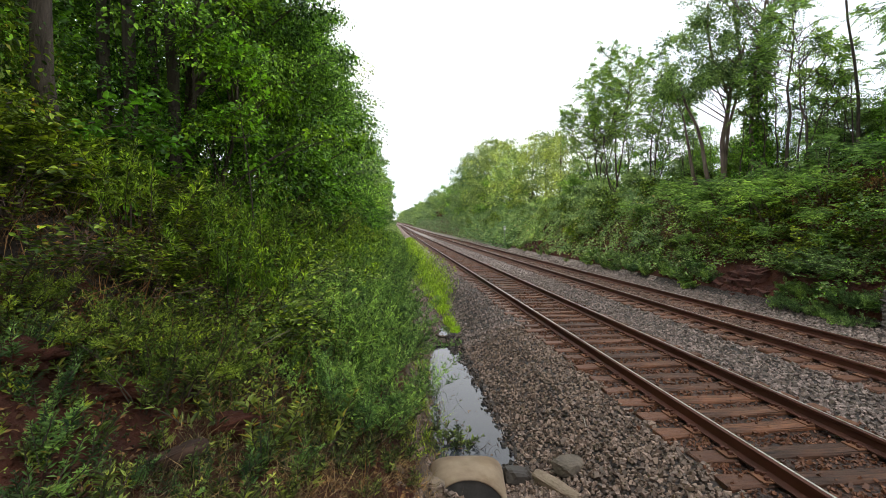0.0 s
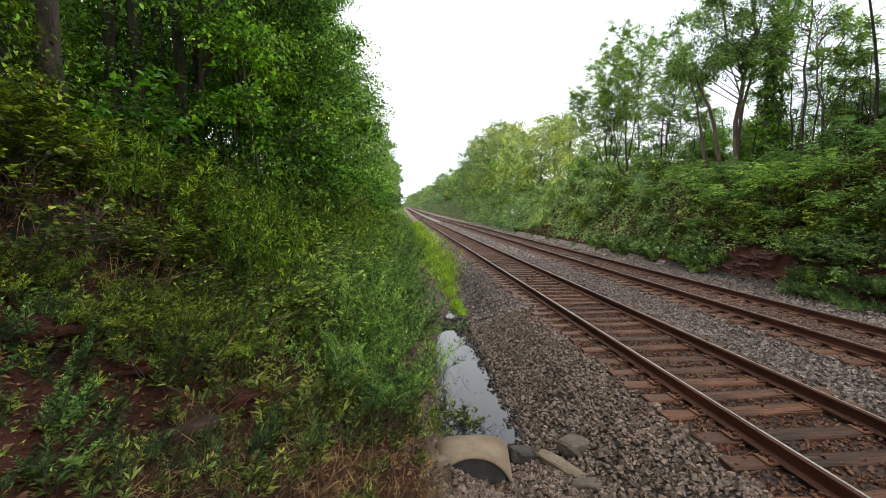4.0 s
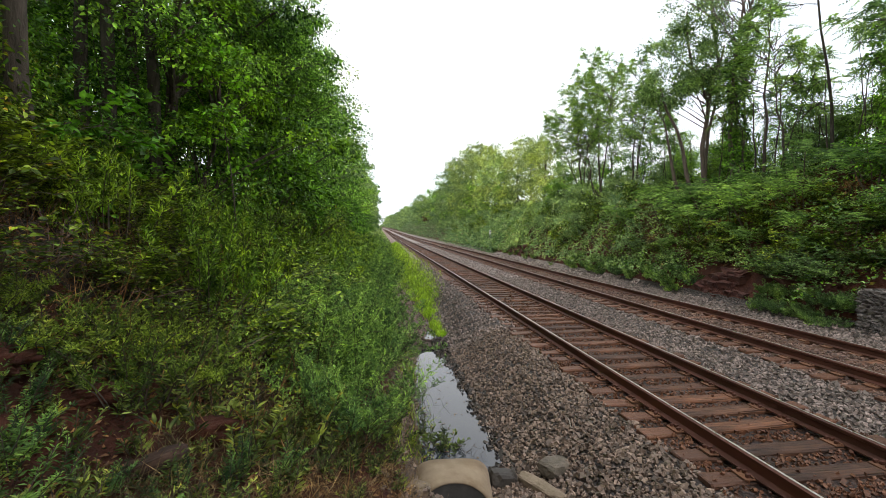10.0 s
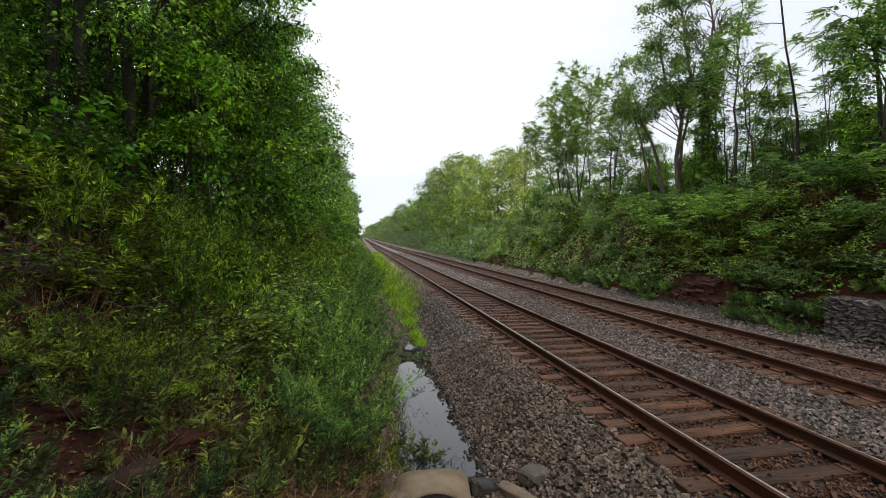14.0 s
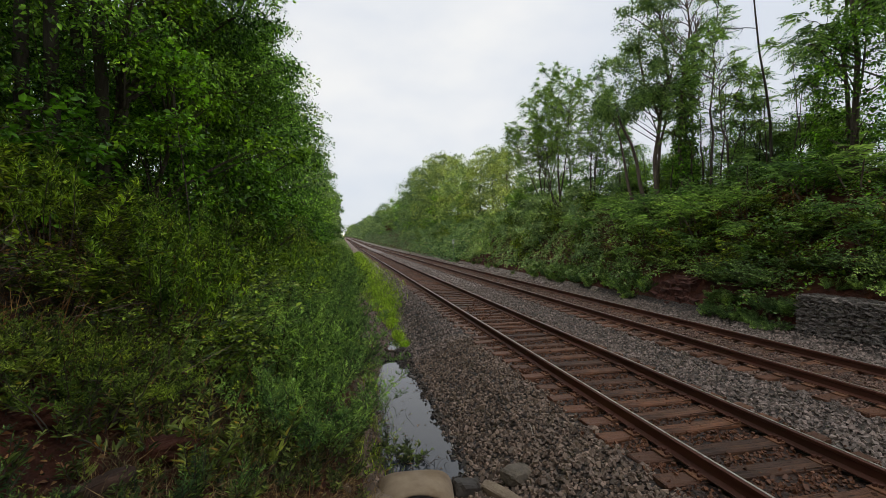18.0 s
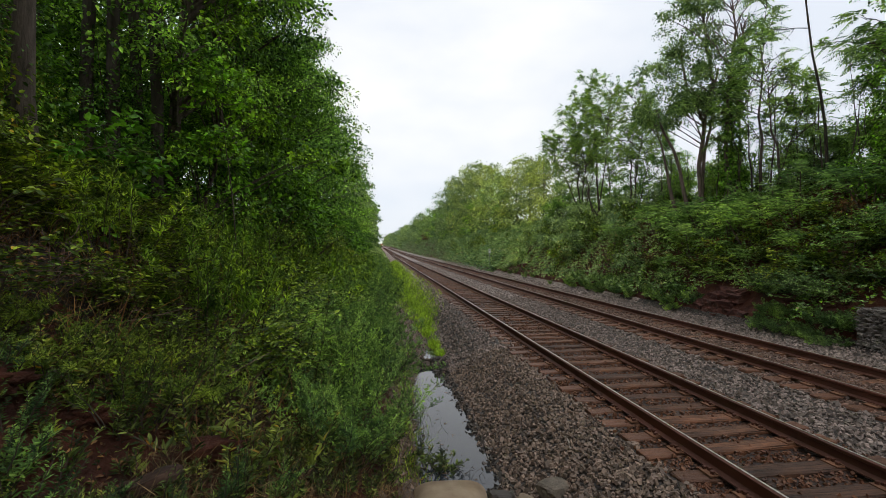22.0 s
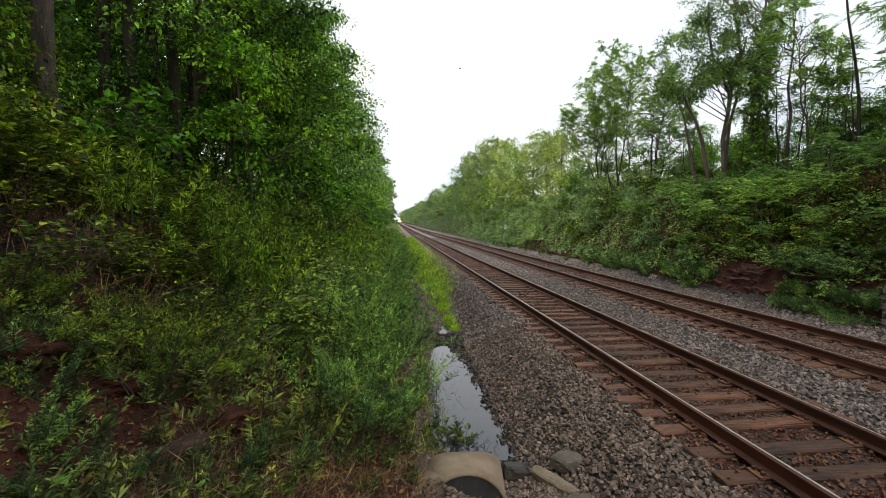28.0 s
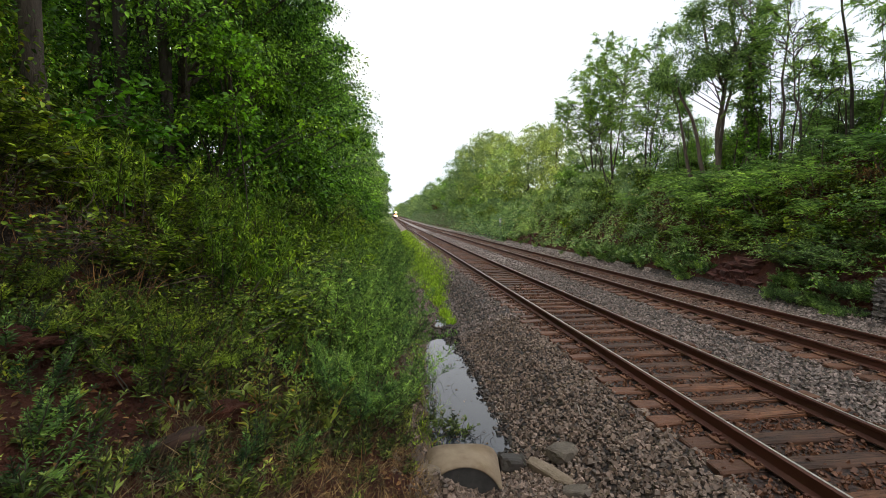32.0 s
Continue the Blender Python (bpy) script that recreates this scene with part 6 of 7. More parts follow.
    stand(b, spots(rng, 13, 8.05, 8.5, 11.0, 14.0, 0.32) + spots(rng, 24, 8.1, 8.65, 17.4, 30, 0.35) + [(9.05, 10.4), (9.1, 9.6), (9.0, 8.9)], rng, 0.05, (0.6, 1.0), 10)
    b = round_bush("creeper_mound", 73, (1.1, 1.1, 0.9), 80, 22, 0.35, 0.13, 0.09, M["bank"], "mounded creeper-covered shrub on the bank")
    stand(b, spots(rng, 34, 9.2, 12.6, 23, 100, 1.7), rng, 0.25, (0.6, 1.15))
    b = round_bush("bramble_mound", 74, (1.2, 1.2, 1.0), 80, 20, 0.38, 0.13, 0.08, M["bramble"], "pale-green bramble mound on the bank")
    stand(b, spots(rng, 30, 9.4, 13.0, 24, 100, 1.9), rng, 0.25, (0.6, 1.15))
    b = cane_bush("arching_shrub", 175, 22, 0.95, 0.85, M["thicket"], "arching small-leaved shrub on the bank", 0.075, 0.045, 10, 5, oval=False)
    stand(b, [(9.3, 11.3), (9.5, 12.5), (9.35, 13.9), (9.75, 15.3), (9.6, 17.0), (9.2, 18.3), (10.2, 11.9), (10.4, 13.4), (10.3, 16.2), (9.9, 20.0), (9.3, 21.4), (10.6, 21.6), (11.0, 14.4), (9.4, 24.0), (10.3, 10.4), (9.6, 9.6)] + [(13.2, 24), (12.9, 27), (13.2, 30), (12.6, 32.5), (13.2, 36), (12.8, 40), (14.0, 21), (13.3, 44), (12.0, 29.5), (11.9, 35)], rng, 0.08, (0.9, 1.3), 10)
    b = cane_bush("bramble_clump", 176, 20, 0.6, 0.9, M["olive"], "low arching bramble clump on the bank", 0.075, 0.045, 9, 5, "bramble", False)
    stand(b, [(9.1, 13.8), (9.2, 15.2), (9.15, 16.6), (9.35, 12.3), (9.5, 10.9), (9.9, 14.2), (10.0, 18.3), (9.0, 19.6), (10.8, 12.4), (10.9, 18.9), (9.3, 22.8), (9.35, 10.2), (9.4, 9.2)], rng, 0.03, (0.75, 1.15), 8)
    for x, y, r, k in ((8.7, 14.3, 20, 0.9), (8.75, 13.5, 100, 1.0), (8.7, 12.7, 190, 0.95), (8.75, 11.9, 280, 1.0), (8.9, 13.1, 330, 1.1), (8.85, 14.6, 60, 1.0)):
        m = pose(x, y, float(ground_z(x, y, False)) + 0.25, 0, 0, r)
        copy_thing(b, m).matrix_basis = m @ Matrix.Scale(k, 4)
    b = round_bush("bank_thicket", 174, (1.4, 1.4, 1.3), 70, 24, 0.42, 0.15, 0.1, M["farleaf_hazed"], "dense green thicket mound on the far bank")
    stand(b, [p for p in spots(rng, 40, 9.7, 12.9, 28, 118, 2.0) if p[0] > 11.0 or abs(p[1] - 50) > 8], rng, 0.3, (0.7, 1.3))
    b = round_bush("withered_bush", 75, (1.5, 1.5, 1.6), 60, 18, 0.5, 0.3, 0.2, M["rusty_leaf"], "withered rust-brown bush on the bank")
    stand(b, [(11.6, 157)], rng, -1.0, (1.0, 1.0))
    b = round_bush("withered_fern", 76, (0.6, 0.6, 0.5), 26, 14, 0.25, 0.13, 0.06, M["rusty_leaf"], "withered orange-brown fern on the bank")
    stand(b, [(9.4, 21.8), (9.9, 17.4), (10.6, 15.2), (10.9, 13.4)], rng, 0.05, (0.8, 1.1))
    n = 900
    x, y = rng.uniform(8.8, 12.5, n), 9 + 26 * rng.random(n)
    blades("dry_stalks", rng, x, y, 0.7 * rng.uniform(0.5, 1.2, n), 0.014, M["rusty_leaf"], "dry brown stalks on the bank", "stalks", 0.7)
    # thin trees along the crest
    def at(ob, x, y, turn=0, k=1.0):
        ob.matrix_basis = pose(x, y, float(ground_z(x, y, False)) - 0.1, 0, 0, turn) @ Matrix.Scale(k, 4)
        return ob
    lo = at(feather_tree("locust_tree", 81, 11.5, 0.09, (-0.8, 0.3), 2.8, 620, M["locust"], M["bark"], "thin many-stemmed locust with airy pale leaves", 0.35, 3, 0.48, 0.13, 0.055, stems=4), 12.3, 34)
    for x, y, r, k in ((12.8, 29.5, 130, 0.82), (13.0, 38, 70, 0.95)):
        m = pose(x, y, float(ground_z(x, y, False)) - 0.1, 0, 0, r)
        copy_thing(lo, m).matrix_basis = m @ Matrix.Scale(k, 4)
    twin = tagged(new("twin_trunk_tree"), "twin-trunked tree with pinkish bark and dense crown", "tree", "wayside trees")
    rt = np.random.default_rng(82)
    stems = [[(0.15, 0, -0.2), (0.0, 0, 1.2), (-0.12, 0, 2.6), (0.1, 0, 3.9), (0.2, 0, 4.9), (0.5, 0.1, 6.0), (0.75, 0.1, 7.0), (0.5, 0.2, 8.6), (0.3, 0.2, 10.2)],
             [(0.1, 0.1, 0.6), (0.2, 0.15, 2.0), (0.35, 0.2, 3.4), (0.75, 0.2, 4.9), (0.8, 0.2, 6.3), (1.2, 0.3, 7.8)],
             [(-0.5, 0.1, -0.2), (-0.9, 0.1, 1.2), (-1.2, 0.0, 2.4), (-1.5, 0.0, 3.3), (-2.1, 0, 4.3), (-2.4, 0.1, 5.4)],
             [(0.2, 0, 4.7), (-0.3, -0.1, 5.5), (-0.8, 0, 6.6), (-1.0, 0.1, 8.0), (-1.1, 0, 9.2)]]
    lines = [(np.array(p), np.linspace(r, 0.05, len(p))) for p, r in zip(stems, (0.14, 0.1, 0.11, 0.08))]
    C, O = [], []
    for c, rr, n in (((-0.9, 0, 7.4), (1.6, 1.6, 1.7), 260), ((-2.0, 0, 5.6), (1.0, 1.2, 1.1), 140), ((0.35, 0, 6.7), (0.8, 1.0, 1.1), 120), ((-0.8, 0, 9.6), (1.3, 1.4, 1.9), 200), ((-0.2, 0.2, 5.5), (1.1, 1.1, 0.7), 60), ((-0.2, 0, 11.5), (1.0, 1.2, 1.2), 60)):
        a, b = crown_points(rt, n, c, rr, 0.25, bough=8, flat=0.2, reach=0.24)
        C.append(a)
        O.append(b)
    C, O = np.concatenate(C), np.concatenate(O)
    lines += wood_to(rt, np.array(stems[0]), C, 46, 0.1)
    v, f = tubes(lines, 7)
    put("trunk", sheet("trunk", v, f, M["bark_pale"], smooth=True), twin)
    v, f = spray(rt, C, O, 30, 0.42, 0.125, 0.07)
    put("crown", sheet("crown", v, f, M["olive"]), twin)
    at(twin, 12.0, 21.9)
    at(feather_tree("crooked_tree", 83, 6.5, 0.12, (-1.6, 0.4), 1.5, 60, M["locust"], M["bark_pale"], "crooked leaning trunk with few leaves", 0.6), 11.8, 23.4)
    vine = at(feather_tree("vine_clad_tree", 84, 13.5, 0.12, (0.25, 0.1), 1.9, 640, M["locust"], M["bark_pale"], "tall half-bare tree with vine-clad trunk", 0.45, 2, 0.4, 0.1, 0.045, stems=2, bare=0.93, upright=0.9, fan=0.03), 12.6, 20.4)
    rg = np.random.default_rng(5)
    C = np.stack([0.15 * rg.normal(size=260), 0.15 * rg.normal(size=260), 7.5 * rg.random(260) ** 1.3 + 0.2], 1)
    C[:, :2] *= (1.7 + 3.6 * np.clip(1 - C[:, 2:3] / 3.2, 0, 1))
    v, f = spray(rg, C, unit(C * np.array([1, 1, 0.05])), 26, 0.3, 0.12, 0.1)
    put("vine_leaves", sheet("vine_leaves", v, f, M["ivy"]), vine, label="dark vine leaves round the trunk")
    at(feather_tree("ailanthus_tree", 85, 9.5, 0.08, (0.3, -0.3), 1.6, 70, M["sumac"], M["bark"], "slender tree with long feather leaves", 0.45, 4, 0.6, 0.15, 0.05, pairs=8), 12.4, 18.6)
    at(feather_tree("small_bare_tree", 86, 6.2, 0.07, (-0.8, 0.2), 1.7, 120, M["locust"], M["bark"], "small crooked half-dead tree", 0.4, 2, bare=0.7), 11.8, 16.8)
    at(feather_tree("leaning_dead_tree", 87, 12.5, 0.07, (-1.9, 0.2), 1.8, 90, M["locust"], M["bark_grey"], "tall grey bare leaning trunk", 0.5, 2, bare=0.9, crook=0.025), 12.6, 15.6)
    at(feather_tree("ailanthus_tree", 88, 11.0, 0.1, (-0.5, 0.2), 2.4, 260, M["sumac"], M["bark"], "leafy ailanthus with long feather leaves", 0.3, 4, 0.6, 0.15, 0.055, stems=2, pairs=8), 13.0, 13.2)
    at(broad_tree("dark_crown_tree", 89, 12.0, 0.2, [((-0.6, 0, 4.0), (1.9, 2.0, 2.2)), ((-0.3, 0, 7.6), (2.2, 2.2, 2.8)), ((0, 0, 11), (2, 2, 2))], 200, 30, 0.42, 0.13, 0.085, M["ivy"], M["bark"], (-0.4, 0), 34, "dark creeper-hung tree on the bank", gaps=0.36), 12.6, 10.6)
    at(broad_tree("dark_crown_tree", 94, 9.5, 0.14, [((-0.3, 0, 3.0), (1.2, 1.2, 2.2)), ((0.1, 0, 6.6), (1.1, 1.1, 2.8)), ((-0.5, 0, 1.2), (1.5, 1.5, 1.3))], 190, 28, 0.4, 0.125, 0.08, M["ivy"], M["bark"], (-0.3, 0), 30, "vine-hung dark leafy tree on the bank", gaps=0.12), 12.3, 12.3)
    at(broad_tree("dark_crown_tree", 90, 11.0, 0.2, [((-0.6, 0, 3.6), (2.0, 2.0, 2.2)), ((-0.3, 0, 7.4), (2.2, 2.2, 2.8))], 200, 30, 0.5, 0.16, 0.11, M["ivy"], M["bark"], (-0.4, 0), 30, "dark leafy tree on the bank", gaps=0.35), 13.0, 7.6)
    sap = feather_tree("ailanthus_sapling", 95, 3.0, 0.035, (0.2, 0.1), 0.9, 42, M["sumac"], M["bark"], "young feather-leaved sapling on the crest of the bank", 0.2, 4, 0.55, 0.14, 0.05, stems=3, pairs=8)
    stand(sap, spots(rng, 14, 12.2, 14.5, 9, 46, 1.5), rng, 0.05, (0.7, 1.2), 6)
    slim = feather_tree("slim_sapling", 104, 5.2, 0.045, (-0.3, 0.1), 1.3, 64, M["locust"], M["bark"], "slim sapling with sparse feather leaves among the crest trees", 0.3, 3, 0.42, 0.12, 0.045, stems=2, bare=0.15, pairs=6)
    stand(slim, [(12.5, 19.2), (12.2, 17.7), (12.9, 16.2), (12.4, 14.6), (13.2, 18.4), (12.1, 20.8), (12.0, 24.6), (12.6, 26.2), (13.3, 14.9), (12.9, 21.6)], rng, 0.05, (0.75, 1.2), 5)
    for x, y, r, k in ((12.9, 17.2, 40, 0.75), (13.4, 19.6, 150, 0.8), (13.2, 16.9, 260, 0.7)):
        m = pose(x, y, float(ground_z(x, y, False)) - 0.1, 0, 0, r)
        copy_thing(slim, m).matrix_basis = m @ Matrix.Scale(k, 4)
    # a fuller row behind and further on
    mid = [broad_tree("bank_tree", 91, 8.5, 0.14, [((0, 0, 1.6), (2.7, 2.7, 1.8)), ((0.3, 0.3, 4.6), (2.3, 2.3, 2.4)), ((0, 0, 7), (1.5, 1.5, 1.6))], 330, 18, 0.62, 0.24, 0.16, M["farpale_hazed"], M["bark"], (0.2, 0), 26, "pale-green bushy tree on the far bank", gaps=0.32), broad_tree("bank_tree", 92, 7.0, 0.14, [((0, 0, 1.4), (2.8, 2.8, 1.6)), ((-0.3, 0.3, 4.2), (2.3, 2.3, 2.2))], 330, 18, 0.62, 0.24, 0.16, M["farleaf_hazed"], M["bark"], (0.2, 0), 22, "green bushy tree on the far bank", gaps=0.3)]
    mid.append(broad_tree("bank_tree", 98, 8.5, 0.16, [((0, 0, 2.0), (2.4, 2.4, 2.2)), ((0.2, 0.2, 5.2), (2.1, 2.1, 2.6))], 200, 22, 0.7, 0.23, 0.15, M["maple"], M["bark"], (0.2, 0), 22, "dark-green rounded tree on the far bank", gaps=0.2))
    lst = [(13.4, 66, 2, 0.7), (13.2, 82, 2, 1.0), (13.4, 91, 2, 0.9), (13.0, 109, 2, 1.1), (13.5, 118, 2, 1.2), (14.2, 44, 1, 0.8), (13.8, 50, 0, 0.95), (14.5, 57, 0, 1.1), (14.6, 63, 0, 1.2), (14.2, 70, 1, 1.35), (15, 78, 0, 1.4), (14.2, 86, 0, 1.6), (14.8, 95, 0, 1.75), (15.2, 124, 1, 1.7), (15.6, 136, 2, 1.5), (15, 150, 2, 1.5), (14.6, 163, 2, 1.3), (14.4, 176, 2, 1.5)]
    # the last three here stand unseen behind the viewpoint, added to block light
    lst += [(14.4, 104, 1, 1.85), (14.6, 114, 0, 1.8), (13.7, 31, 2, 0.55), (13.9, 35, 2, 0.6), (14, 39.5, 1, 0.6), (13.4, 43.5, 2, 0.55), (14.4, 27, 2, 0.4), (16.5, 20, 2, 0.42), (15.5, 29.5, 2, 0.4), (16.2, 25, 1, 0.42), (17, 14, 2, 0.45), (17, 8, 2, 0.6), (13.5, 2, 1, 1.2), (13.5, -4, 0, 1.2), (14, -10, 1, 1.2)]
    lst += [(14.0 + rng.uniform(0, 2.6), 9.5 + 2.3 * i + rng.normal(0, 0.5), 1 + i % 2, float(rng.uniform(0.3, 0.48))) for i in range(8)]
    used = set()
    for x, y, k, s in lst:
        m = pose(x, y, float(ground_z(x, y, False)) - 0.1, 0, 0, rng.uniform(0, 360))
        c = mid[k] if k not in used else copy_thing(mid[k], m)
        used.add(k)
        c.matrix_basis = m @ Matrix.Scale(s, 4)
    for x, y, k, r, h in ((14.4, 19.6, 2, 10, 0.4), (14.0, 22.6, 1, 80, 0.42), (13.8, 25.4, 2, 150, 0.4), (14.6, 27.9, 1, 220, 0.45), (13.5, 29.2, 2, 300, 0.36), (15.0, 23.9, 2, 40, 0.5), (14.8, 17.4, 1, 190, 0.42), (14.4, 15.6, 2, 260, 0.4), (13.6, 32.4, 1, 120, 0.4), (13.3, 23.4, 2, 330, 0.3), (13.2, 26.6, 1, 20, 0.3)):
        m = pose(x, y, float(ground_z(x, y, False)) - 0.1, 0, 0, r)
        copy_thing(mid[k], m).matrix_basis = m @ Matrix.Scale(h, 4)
    D = broad_tree("distant_tree", 93, 10.0, 0.2, [((0, 0, 4.0), (3.4, 3.4, 3.0)), ((0.3, 0.3, 7.4), (2.6, 2.6, 2.8))], 170, 16, 1.1, 0.5, 0.36, M["farleaf_hazed"], M["bark"], (0.3, 0), 8, "distant green tree along the cutting", wood_sides=4)
    first = True
    for i in range(50):
        y = 122 + 7.5 * i + i * i * 0.2
        x = 14.5 + float(bend(y)) + rng.normal(0, 0.9)
        m = pose(x, y, float(ground_z(x, y, False)) - 0.2, 0, 0, rng.uniform(0, 360))
        c = D if first else copy_thing(D, m)
        first = False
        c.matrix_basis = m @ Matrix.Scale(float(rng.uniform(0.7, 1.2)) * (1 + 0.01 * i), 4)


right_bank()


# ---- red shale outcrops, gabions, milepost ----
def outcrop(name, at, size, seed, label, slabs=34):
    """A broken face of bedded shale: uneven slabs stacked and leaning back."""
    rg = np.random.default_rng(seed)
    thing = tagged(new(name), label, "rock")
    thing.matrix_basis = pose(*at)
    for k in range(slabs):
        f = rg.random()
        z = (f - 0.5) * 2 * size[2]
        w = size[1] * rg.uniform(0.08, 0.26)
        bm = bmesh.new()
        bmesh.ops.create_icosphere(bm, subdivisions=2, radius=1.0)
        q = Vector(rg.uniform(0, 9, 3))
        for v in bm.verts:
            p = Vector([math.copysign(min(abs(a), 0.52) / 0.52, a) for a in v.co])
            p *= 1 + 0.5 * noise.noise(v.co * 1.8 + q) + 0.2 * noise.noise(v.co * 5 + q)
            v.co = Vector((p.x * size[0] * 0.55, p.y * w, p.z * size[2] * 0.24))
        ob = part("slab", bm, M["redrock"], thing)
        y = rg.uniform(-1, 1) * max(0.05, size[1] * math.sqrt(max(0.05, 1 - (f * 0.9) ** 2)) - w * 0.5)
        ob.matrix_basis = pose((f - 0.4) * size[0] * 0.7 + rg.normal(0, 0.05), y, z, rg.normal(0, 5), rg.normal(-6, 6), rg.normal(0, 8))
    return thing


def build_edges():
    outcrop("shale_outcrop", (8.62, 16.0, 0.2), (0.55, 1.4, 0.58), 1, "red-brown shale outcrop at the foot of the bank")
    outcrop("shale_outcrop", (8.72, 12.7, 0.35), (0.55, 1.6, 0.6), 3, "dark red shale behind weeds on the bank")
    outcrop("shale_outcrop", (8.6, 41, 0.1), (0.5, 3.0, 0.75), 2, "red-brown shale outcrop along the ballast edge")
    bm = bmesh.new()
    bmesh.ops.create_icosphere(bm, subdivisions=4, radius=1.0)
    for v in bm.verts:
        p = Vector((v.co.x, max(-0.6, min(0.6, v.co.y)), max(-0.55, min(0.55, v.co.z))))
        p *= 1 + 0.22 * noise.noise(Vector((v.co.x * 1.5, v.co.y, v.co.z)) + Vector((3, 1, 7))) + 0.12 * noise.noise(v.co * 6)
        v.co = Vector((p.x * 0.36, p.y * 0.11 + 0.05 * p.x * p.x, p.z * 0.1))
    for f in bm.faces:
        f.smooth = True
    log = part("fallen_log", bm, M["oldwood"], None)
    log.matrix_basis = pose(-6.02, 3.32, float(ground_z(-6.02, 3.32, False)) - 0.015, 0, -14, 24)
    tagged(log, "short weathered brown log half sunk in red soil", "log")
    for (x, y, w, d, h, turn), seed in (((-5.85, 3.95, 0.34, 0.13, 0.1, 25), 1), ((-6.45, 3.75, 0.22, 0.1, 0.07, 15), 2), ((-7.0, 3.45, 0.3, 0.14, 0.1, 10), 3), ((-7.35, 3.6, 0.2, 0.12, 0.1, 50), 4)):
        q = Vector((seed * 3.1, 1.7, 0.4))
        bm = bmesh.new()
        bmesh.ops.create_icosphere(bm, subdivisions=4, radius=1.0)
        for v in bm.verts:
            p = v.co * (1 + 0.45 * noise.noise(v.co * 1.4 + q) + 0.35 * noise.noise(v.co * 3.5 + q) + 0.2 * noise.noise(v.co * 9 + q))
            v.co = Vector((p.x * w, p.y * d, p.z * h))
        for f in bm.faces:
            f.smooth = True
        e = part("eroded_soil", bm, M["soil"], None)
        e.matrix_basis = pose(x, y, float(ground_z(x, y, False)) + 0.03, 0, 0, turn)
        tagged(e, "red-brown lump of eroded soil and roots", "soil")
    # gabion baskets
    rng = np.random.default_rng(12)
    shapes = stone_shapes(rng, 8)
    first = None
    for i in range(4):
        y = 10.68 - 1.52 * i
        if first is None:
            g = tagged(new("gabion_basket"), "wire gabion basket filled with grey stone", "gabion", "gabion wall")
            # plain box behind the stones; the wet-stone colour only makes the gaps dark
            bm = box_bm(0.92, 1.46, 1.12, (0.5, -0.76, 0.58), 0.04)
            part("core", bm, M["stone_wet"], g, "dark box behind the packed stones")
            P, S = [], []
            for _ in range(900):
                f = rng.random()
                if f < 0.6:
                    p = (rng.normal(0.03, 0.012), -rng.uniform(0.02, 1.5), rng.uniform(0.03, 1.15))
                elif f < 0.8:
                    p = (rng.uniform(0.02, 0.98), rng.normal(-0.03, 0.01), rng.uniform(0.03, 1.15))
                else:
                    p = (rng.uniform(0.02, 0.98), -rng.uniform(0.02, 1.5), rng.normal(1.14, 0.012))
                P.append(p)
                S.append(rng.uniform(0.11, 0.19))
            scatter_stones("stone_fill", np.array(P), np.array(S), shapes, rng, M["gabion"], g, "packed grey stones", True)
            lines = []
            for k in range(12):
                yy = -0.015 - 1.49 * k / 11
                lines.append(([(-0.03, yy, 0.0), (-0.03, yy, 1.19), (1.0, yy, 1.19)], [0.0022] * 3))
            for k in range(10):
                zz = 0.02 + 1.16 * k / 9
                lines.append(([(1.0, 0.02, zz), (-0.03, 0.02, zz), (-0.03, -1.51, zz)], [0.0022] * 3))
            v, f = tubes(lines, 4)
            put("wire_mesh", sheet("wire_mesh", v, f, M["wire"]), g)
            g.matrix_basis = pose(8.1, y, -0.36)
            first = g
        else:
            copy_thing(first, pose(8.1 + 0.02 * i, y, -0.36 - 0.01 * i, 0, 0, 1.5 * i))
    # milepost sign
    p = tagged(new("milepost"), "small white sign on a grey post beside the far track", "sign")
    z = float(ground_z(8.02, 52.0, False))
    part("post", box_bm(0.07, 0.05, 2.3 - z, (0, 0, (2.3 - z) / 2 - 0.05), 0.005), M["postgrey"], p)
    part("sign_plate", box_bm(0.24, 0.02, 0.5, (0, -0.04, 2.02 - z), 0.006), M["white"], p)
    part("marking", box_bm(0.12, 0.008, 0.1, (0, -0.054, 2.1 - z)), M["black"], p, "plain dark bar")
    p.matrix_basis = pose(8.02, 52.0, z, 0, 0, 8)


build_edges()


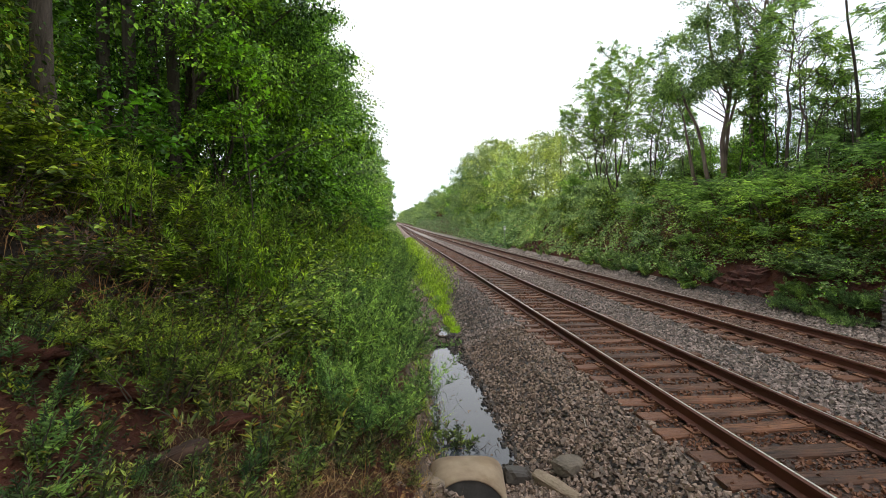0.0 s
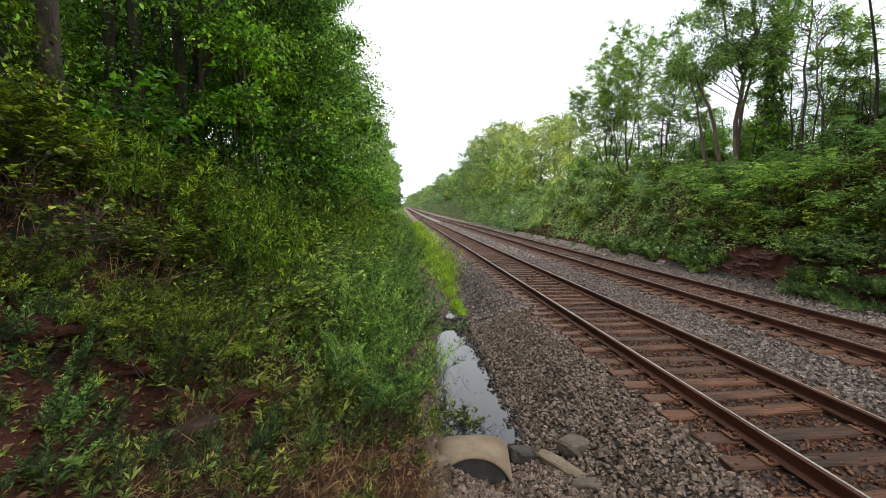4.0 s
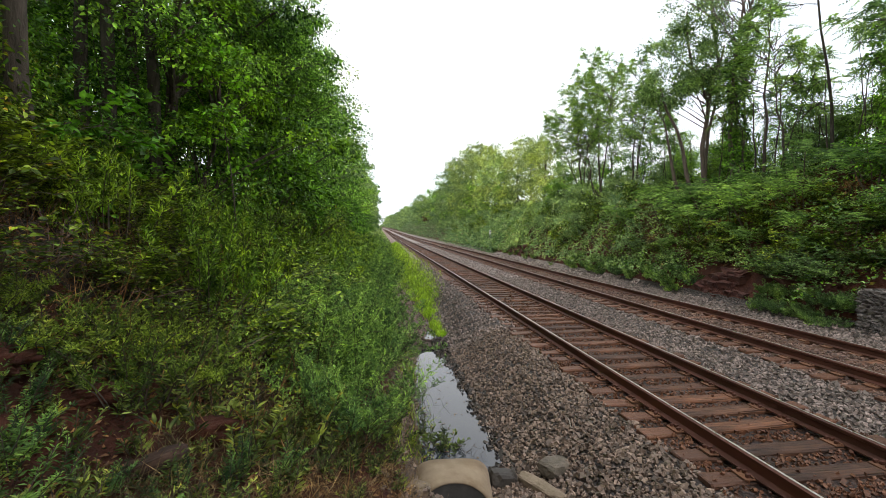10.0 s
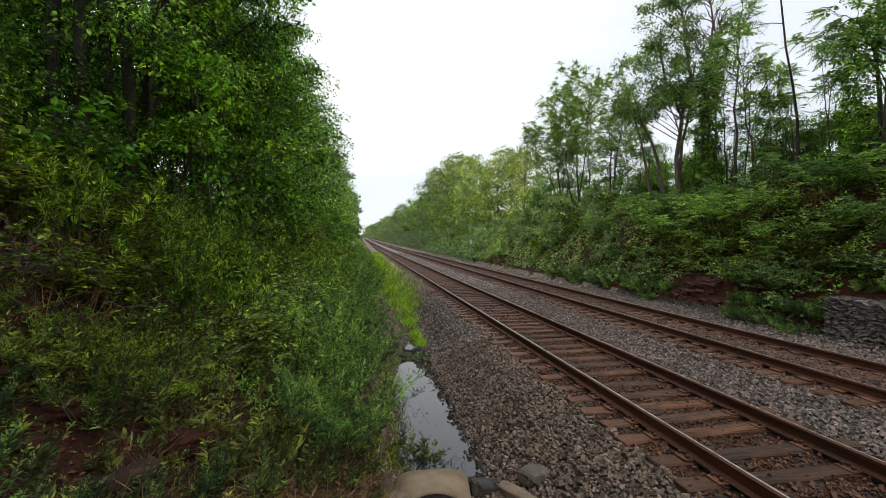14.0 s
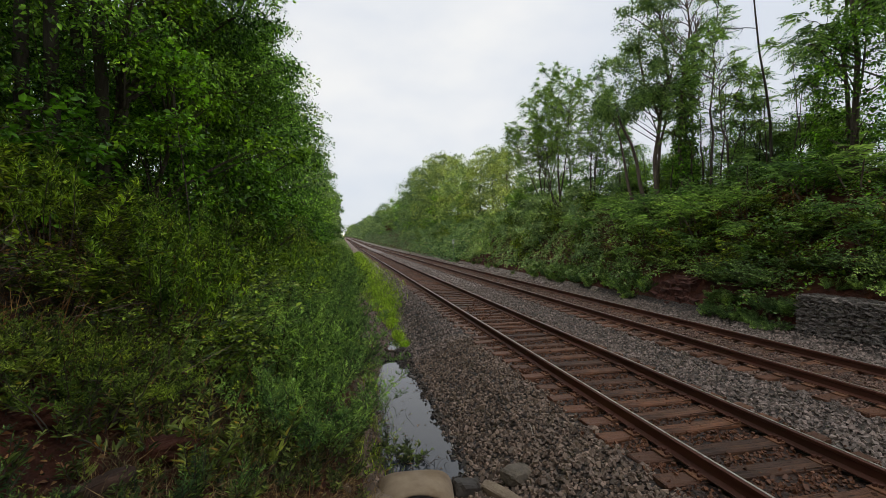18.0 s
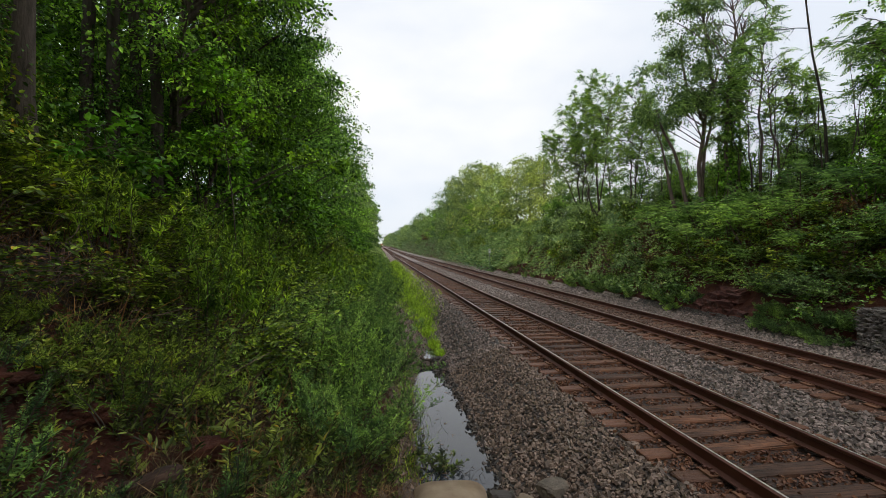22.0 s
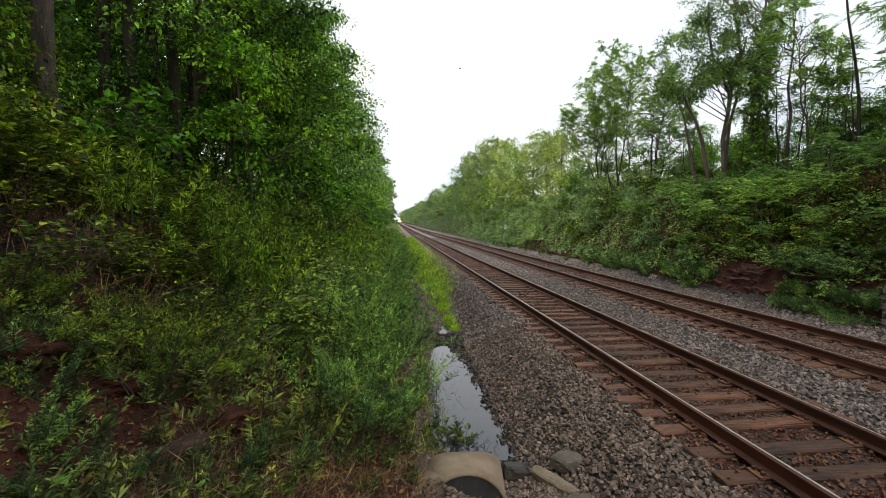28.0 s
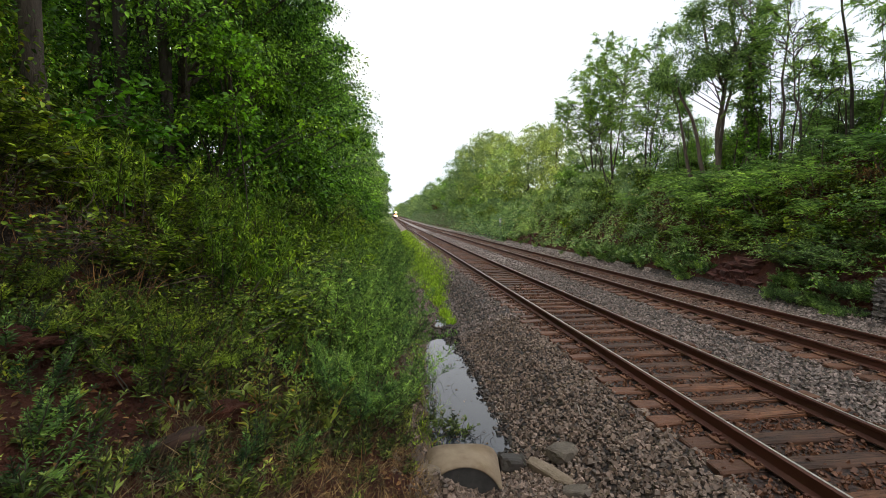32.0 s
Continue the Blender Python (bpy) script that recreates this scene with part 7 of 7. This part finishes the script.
# ---- the approaching train ----
def build_train():
    loco = tagged(new("locomotive"), "dark diesel locomotive with bright headlights lit", "locomotive")
    part("hood", box_bm(2.9, 15.5, 2.7, (0, 9.6, 2.85), 0.15), M["loco"], loco)
    part("cab", box_bm(3.0, 2.6, 3.2, (0, 2.4, 3.0), 0.2), M["loco"], loco)
    part("nose", box_bm(2.2, 1.5, 1.9, (0, 0.6, 2.35), 0.25), M["orange"], loco, "orange-striped nose")
    part("frame", box_bm(2.95, 17.6, 0.4, (0, 8.8, 1.3), 0.05), M["black"], loco)
    part("pilot", box_bm(2.7, 0.3, 0.9, (0, -0.05, 0.65), 0.08), M["black"], loco)
    part("fuel_tank", box_bm(2.6, 4.5, 0.8, (0, 9, 0.75), 0.1), M["black"], loco)
    for sx in (-1, 1):
        part("windshield", box_bm(1.0, 0.04, 0.7, (0.62 * sx, 1.09, 4.0), 0.01), M["glass"], loco, "dark cab window")
        # lamps are built oversized so that their shape stands for the glare
        part("ditch_light", box_bm(0.42, 0.08, 0.42, (0.85 * sx, -0.22, 1.75), 0.05), M["lamp"], loco, "lit ditch light")
        part("headlight", box_bm(0.46, 0.08, 0.46, (0.25 * sx, 1.04, 4.46), 0.05), M["lamp"], loco, "lit headlight")
    for y in (3.6, 14.2):
        tr = part("bogie", box_bm(2.4, 4.0, 0.5, (0, y, 0.7), 0.08), M["black"], loco)
        for dy in (-1.4, 0, 1.4):
            for sx in (-1, 1):
                bm = bmesh.new()
                bmesh.ops.create_cone(bm, cap_ends=True, segments=20, radius1=0.5, radius2=0.5, depth=0.13, matrix=Matrix.Translation((0.75 * sx, y + dy, 0.5)) @ Matrix.Rotation(radians(90), 4, "Y"))
                part("wheel", bm, M["black"], tr)
    coach = tagged(new("passenger_coach"), "silver passenger coach behind the locomotive", "coach", "coaches of the train")
    part("body", box_bm(3.0, 25.2, 3.0, (0, 13, 2.75), 0.25), M["coach"], coach)
    part("roof", box_bm(2.7, 25.0, 0.4, (0, 13, 4.35), 0.15), M["coach"], coach)
    part("underframe", box_bm(2.6, 24, 0.5, (0, 13, 0.95), 0.05), M["black"], coach)
    for sx in (-1, 1):
        for k in range(10):
            part("window", box_bm(0.03, 1.5, 0.8, (1.505 * sx, 3 + 2.2 * k, 3.0), 0.0), M["glass"], coach)
    for y in (4, 22):
        part("bogie", box_bm(2.4, 3.0, 0.7, (0, y, 0.55), 0.05), M["black"], coach)
    coaches = [coach] + [copy_thing(coach, pose(0, 0, 0)) for _ in range(4)]
    return loco, coaches


def build_insect():
    fly = tagged(new("insect"), "small dark flying insect", "insect")
    bm = bmesh.new()
    bmesh.ops.create_icosphere(bm, subdivisions=2, radius=1.0, matrix=Matrix.Diagonal((0.0025, 0.008, 0.0025, 1)))
    part("body", bm, M["black"], fly)
    for sx in (-1, 1):
        v, f = leaves([(0, 0.001, 0.002)], [(sx, -0.4, 0.3)], [(0, 0, 1.0)], [0.009], [0.005], oval=True)
        put("wing", sheet("wing", v, f, M["straw"]), fly)
    return fly


insect = build_insect()
loco, coaches = build_train()
SPEED, END_Y = 25.0, 365.0


def on_track(y):
    a = math.atan2(float(bend(y + 8) - bend(y - 8)), 16.0)
    g = math.atan2(float(rise(y + 8) - rise(y - 8)), 16.0)
    return Matrix.Translation((float(bend(y)), y, float(rise(y)) + 0.19)) @ Euler((g, 0, -a)).to_matrix().to_4x4()


FLIGHT = [
    (0, -6.2, 1.4, 3.6), (2.1, -6.0, 1.6, 3.3), (2.4, -4.556, 2.182, 2.976), (2.5, -4.327, 1.955, 3.07), (2.6, -4.153, 1.814, 3.139), (2.7, -3.85, 1.915, 2.993), (2.8, -3.555, 1.869, 3.406),
    (3.2, -2.6, 1.0, 4.2), (10, -3.2, -2.0, 3.6), (20, -6.0, -1.0, 3.8), (27.0, -5.4, 1.2, 3.9), (27.5, -4.19, 2.866, 3.407), (27.7, -4.154, 2.878, 3.362), (27.8, -4.172, 2.925, 3.209),
    (27.9, -4.039, 2.871, 3.35), (28.0, -3.962, 2.858, 3.358), (28.1, -4.028, 2.935, 3.12), (28.2, -4.228, 2.916, 3.248), (28.3, -4.343, 2.808, 3.27), (28.4, -4.329, 2.842, 3.153),
    (28.5, -4.168, 2.82, 3.209), (28.6, -4.109, 2.501, 3.489), (28.8, -4.087, 2.381, 3.502), (28.9, -4.138, 2.314, 3.644), (29.5, -5.2, 1.0, 4.2), (32, -5.6, -1.5, 3.8),
]


def motions():
    walk(insect, [(t, pose(x, y, z, 0, 0, 40)) for t, x, y, z in FLIGHT])
    times = [2.0 * i for i in range(17)]
    walk(loco, [(t, on_track(END_Y + SPEED * (32 - t))) for t in times])
    for k, c in enumerate(coaches):
        walk(c, [(t, on_track(END_Y + 18.4 + 26.2 * k + SPEED * (32 - t))) for t in times])


motions()
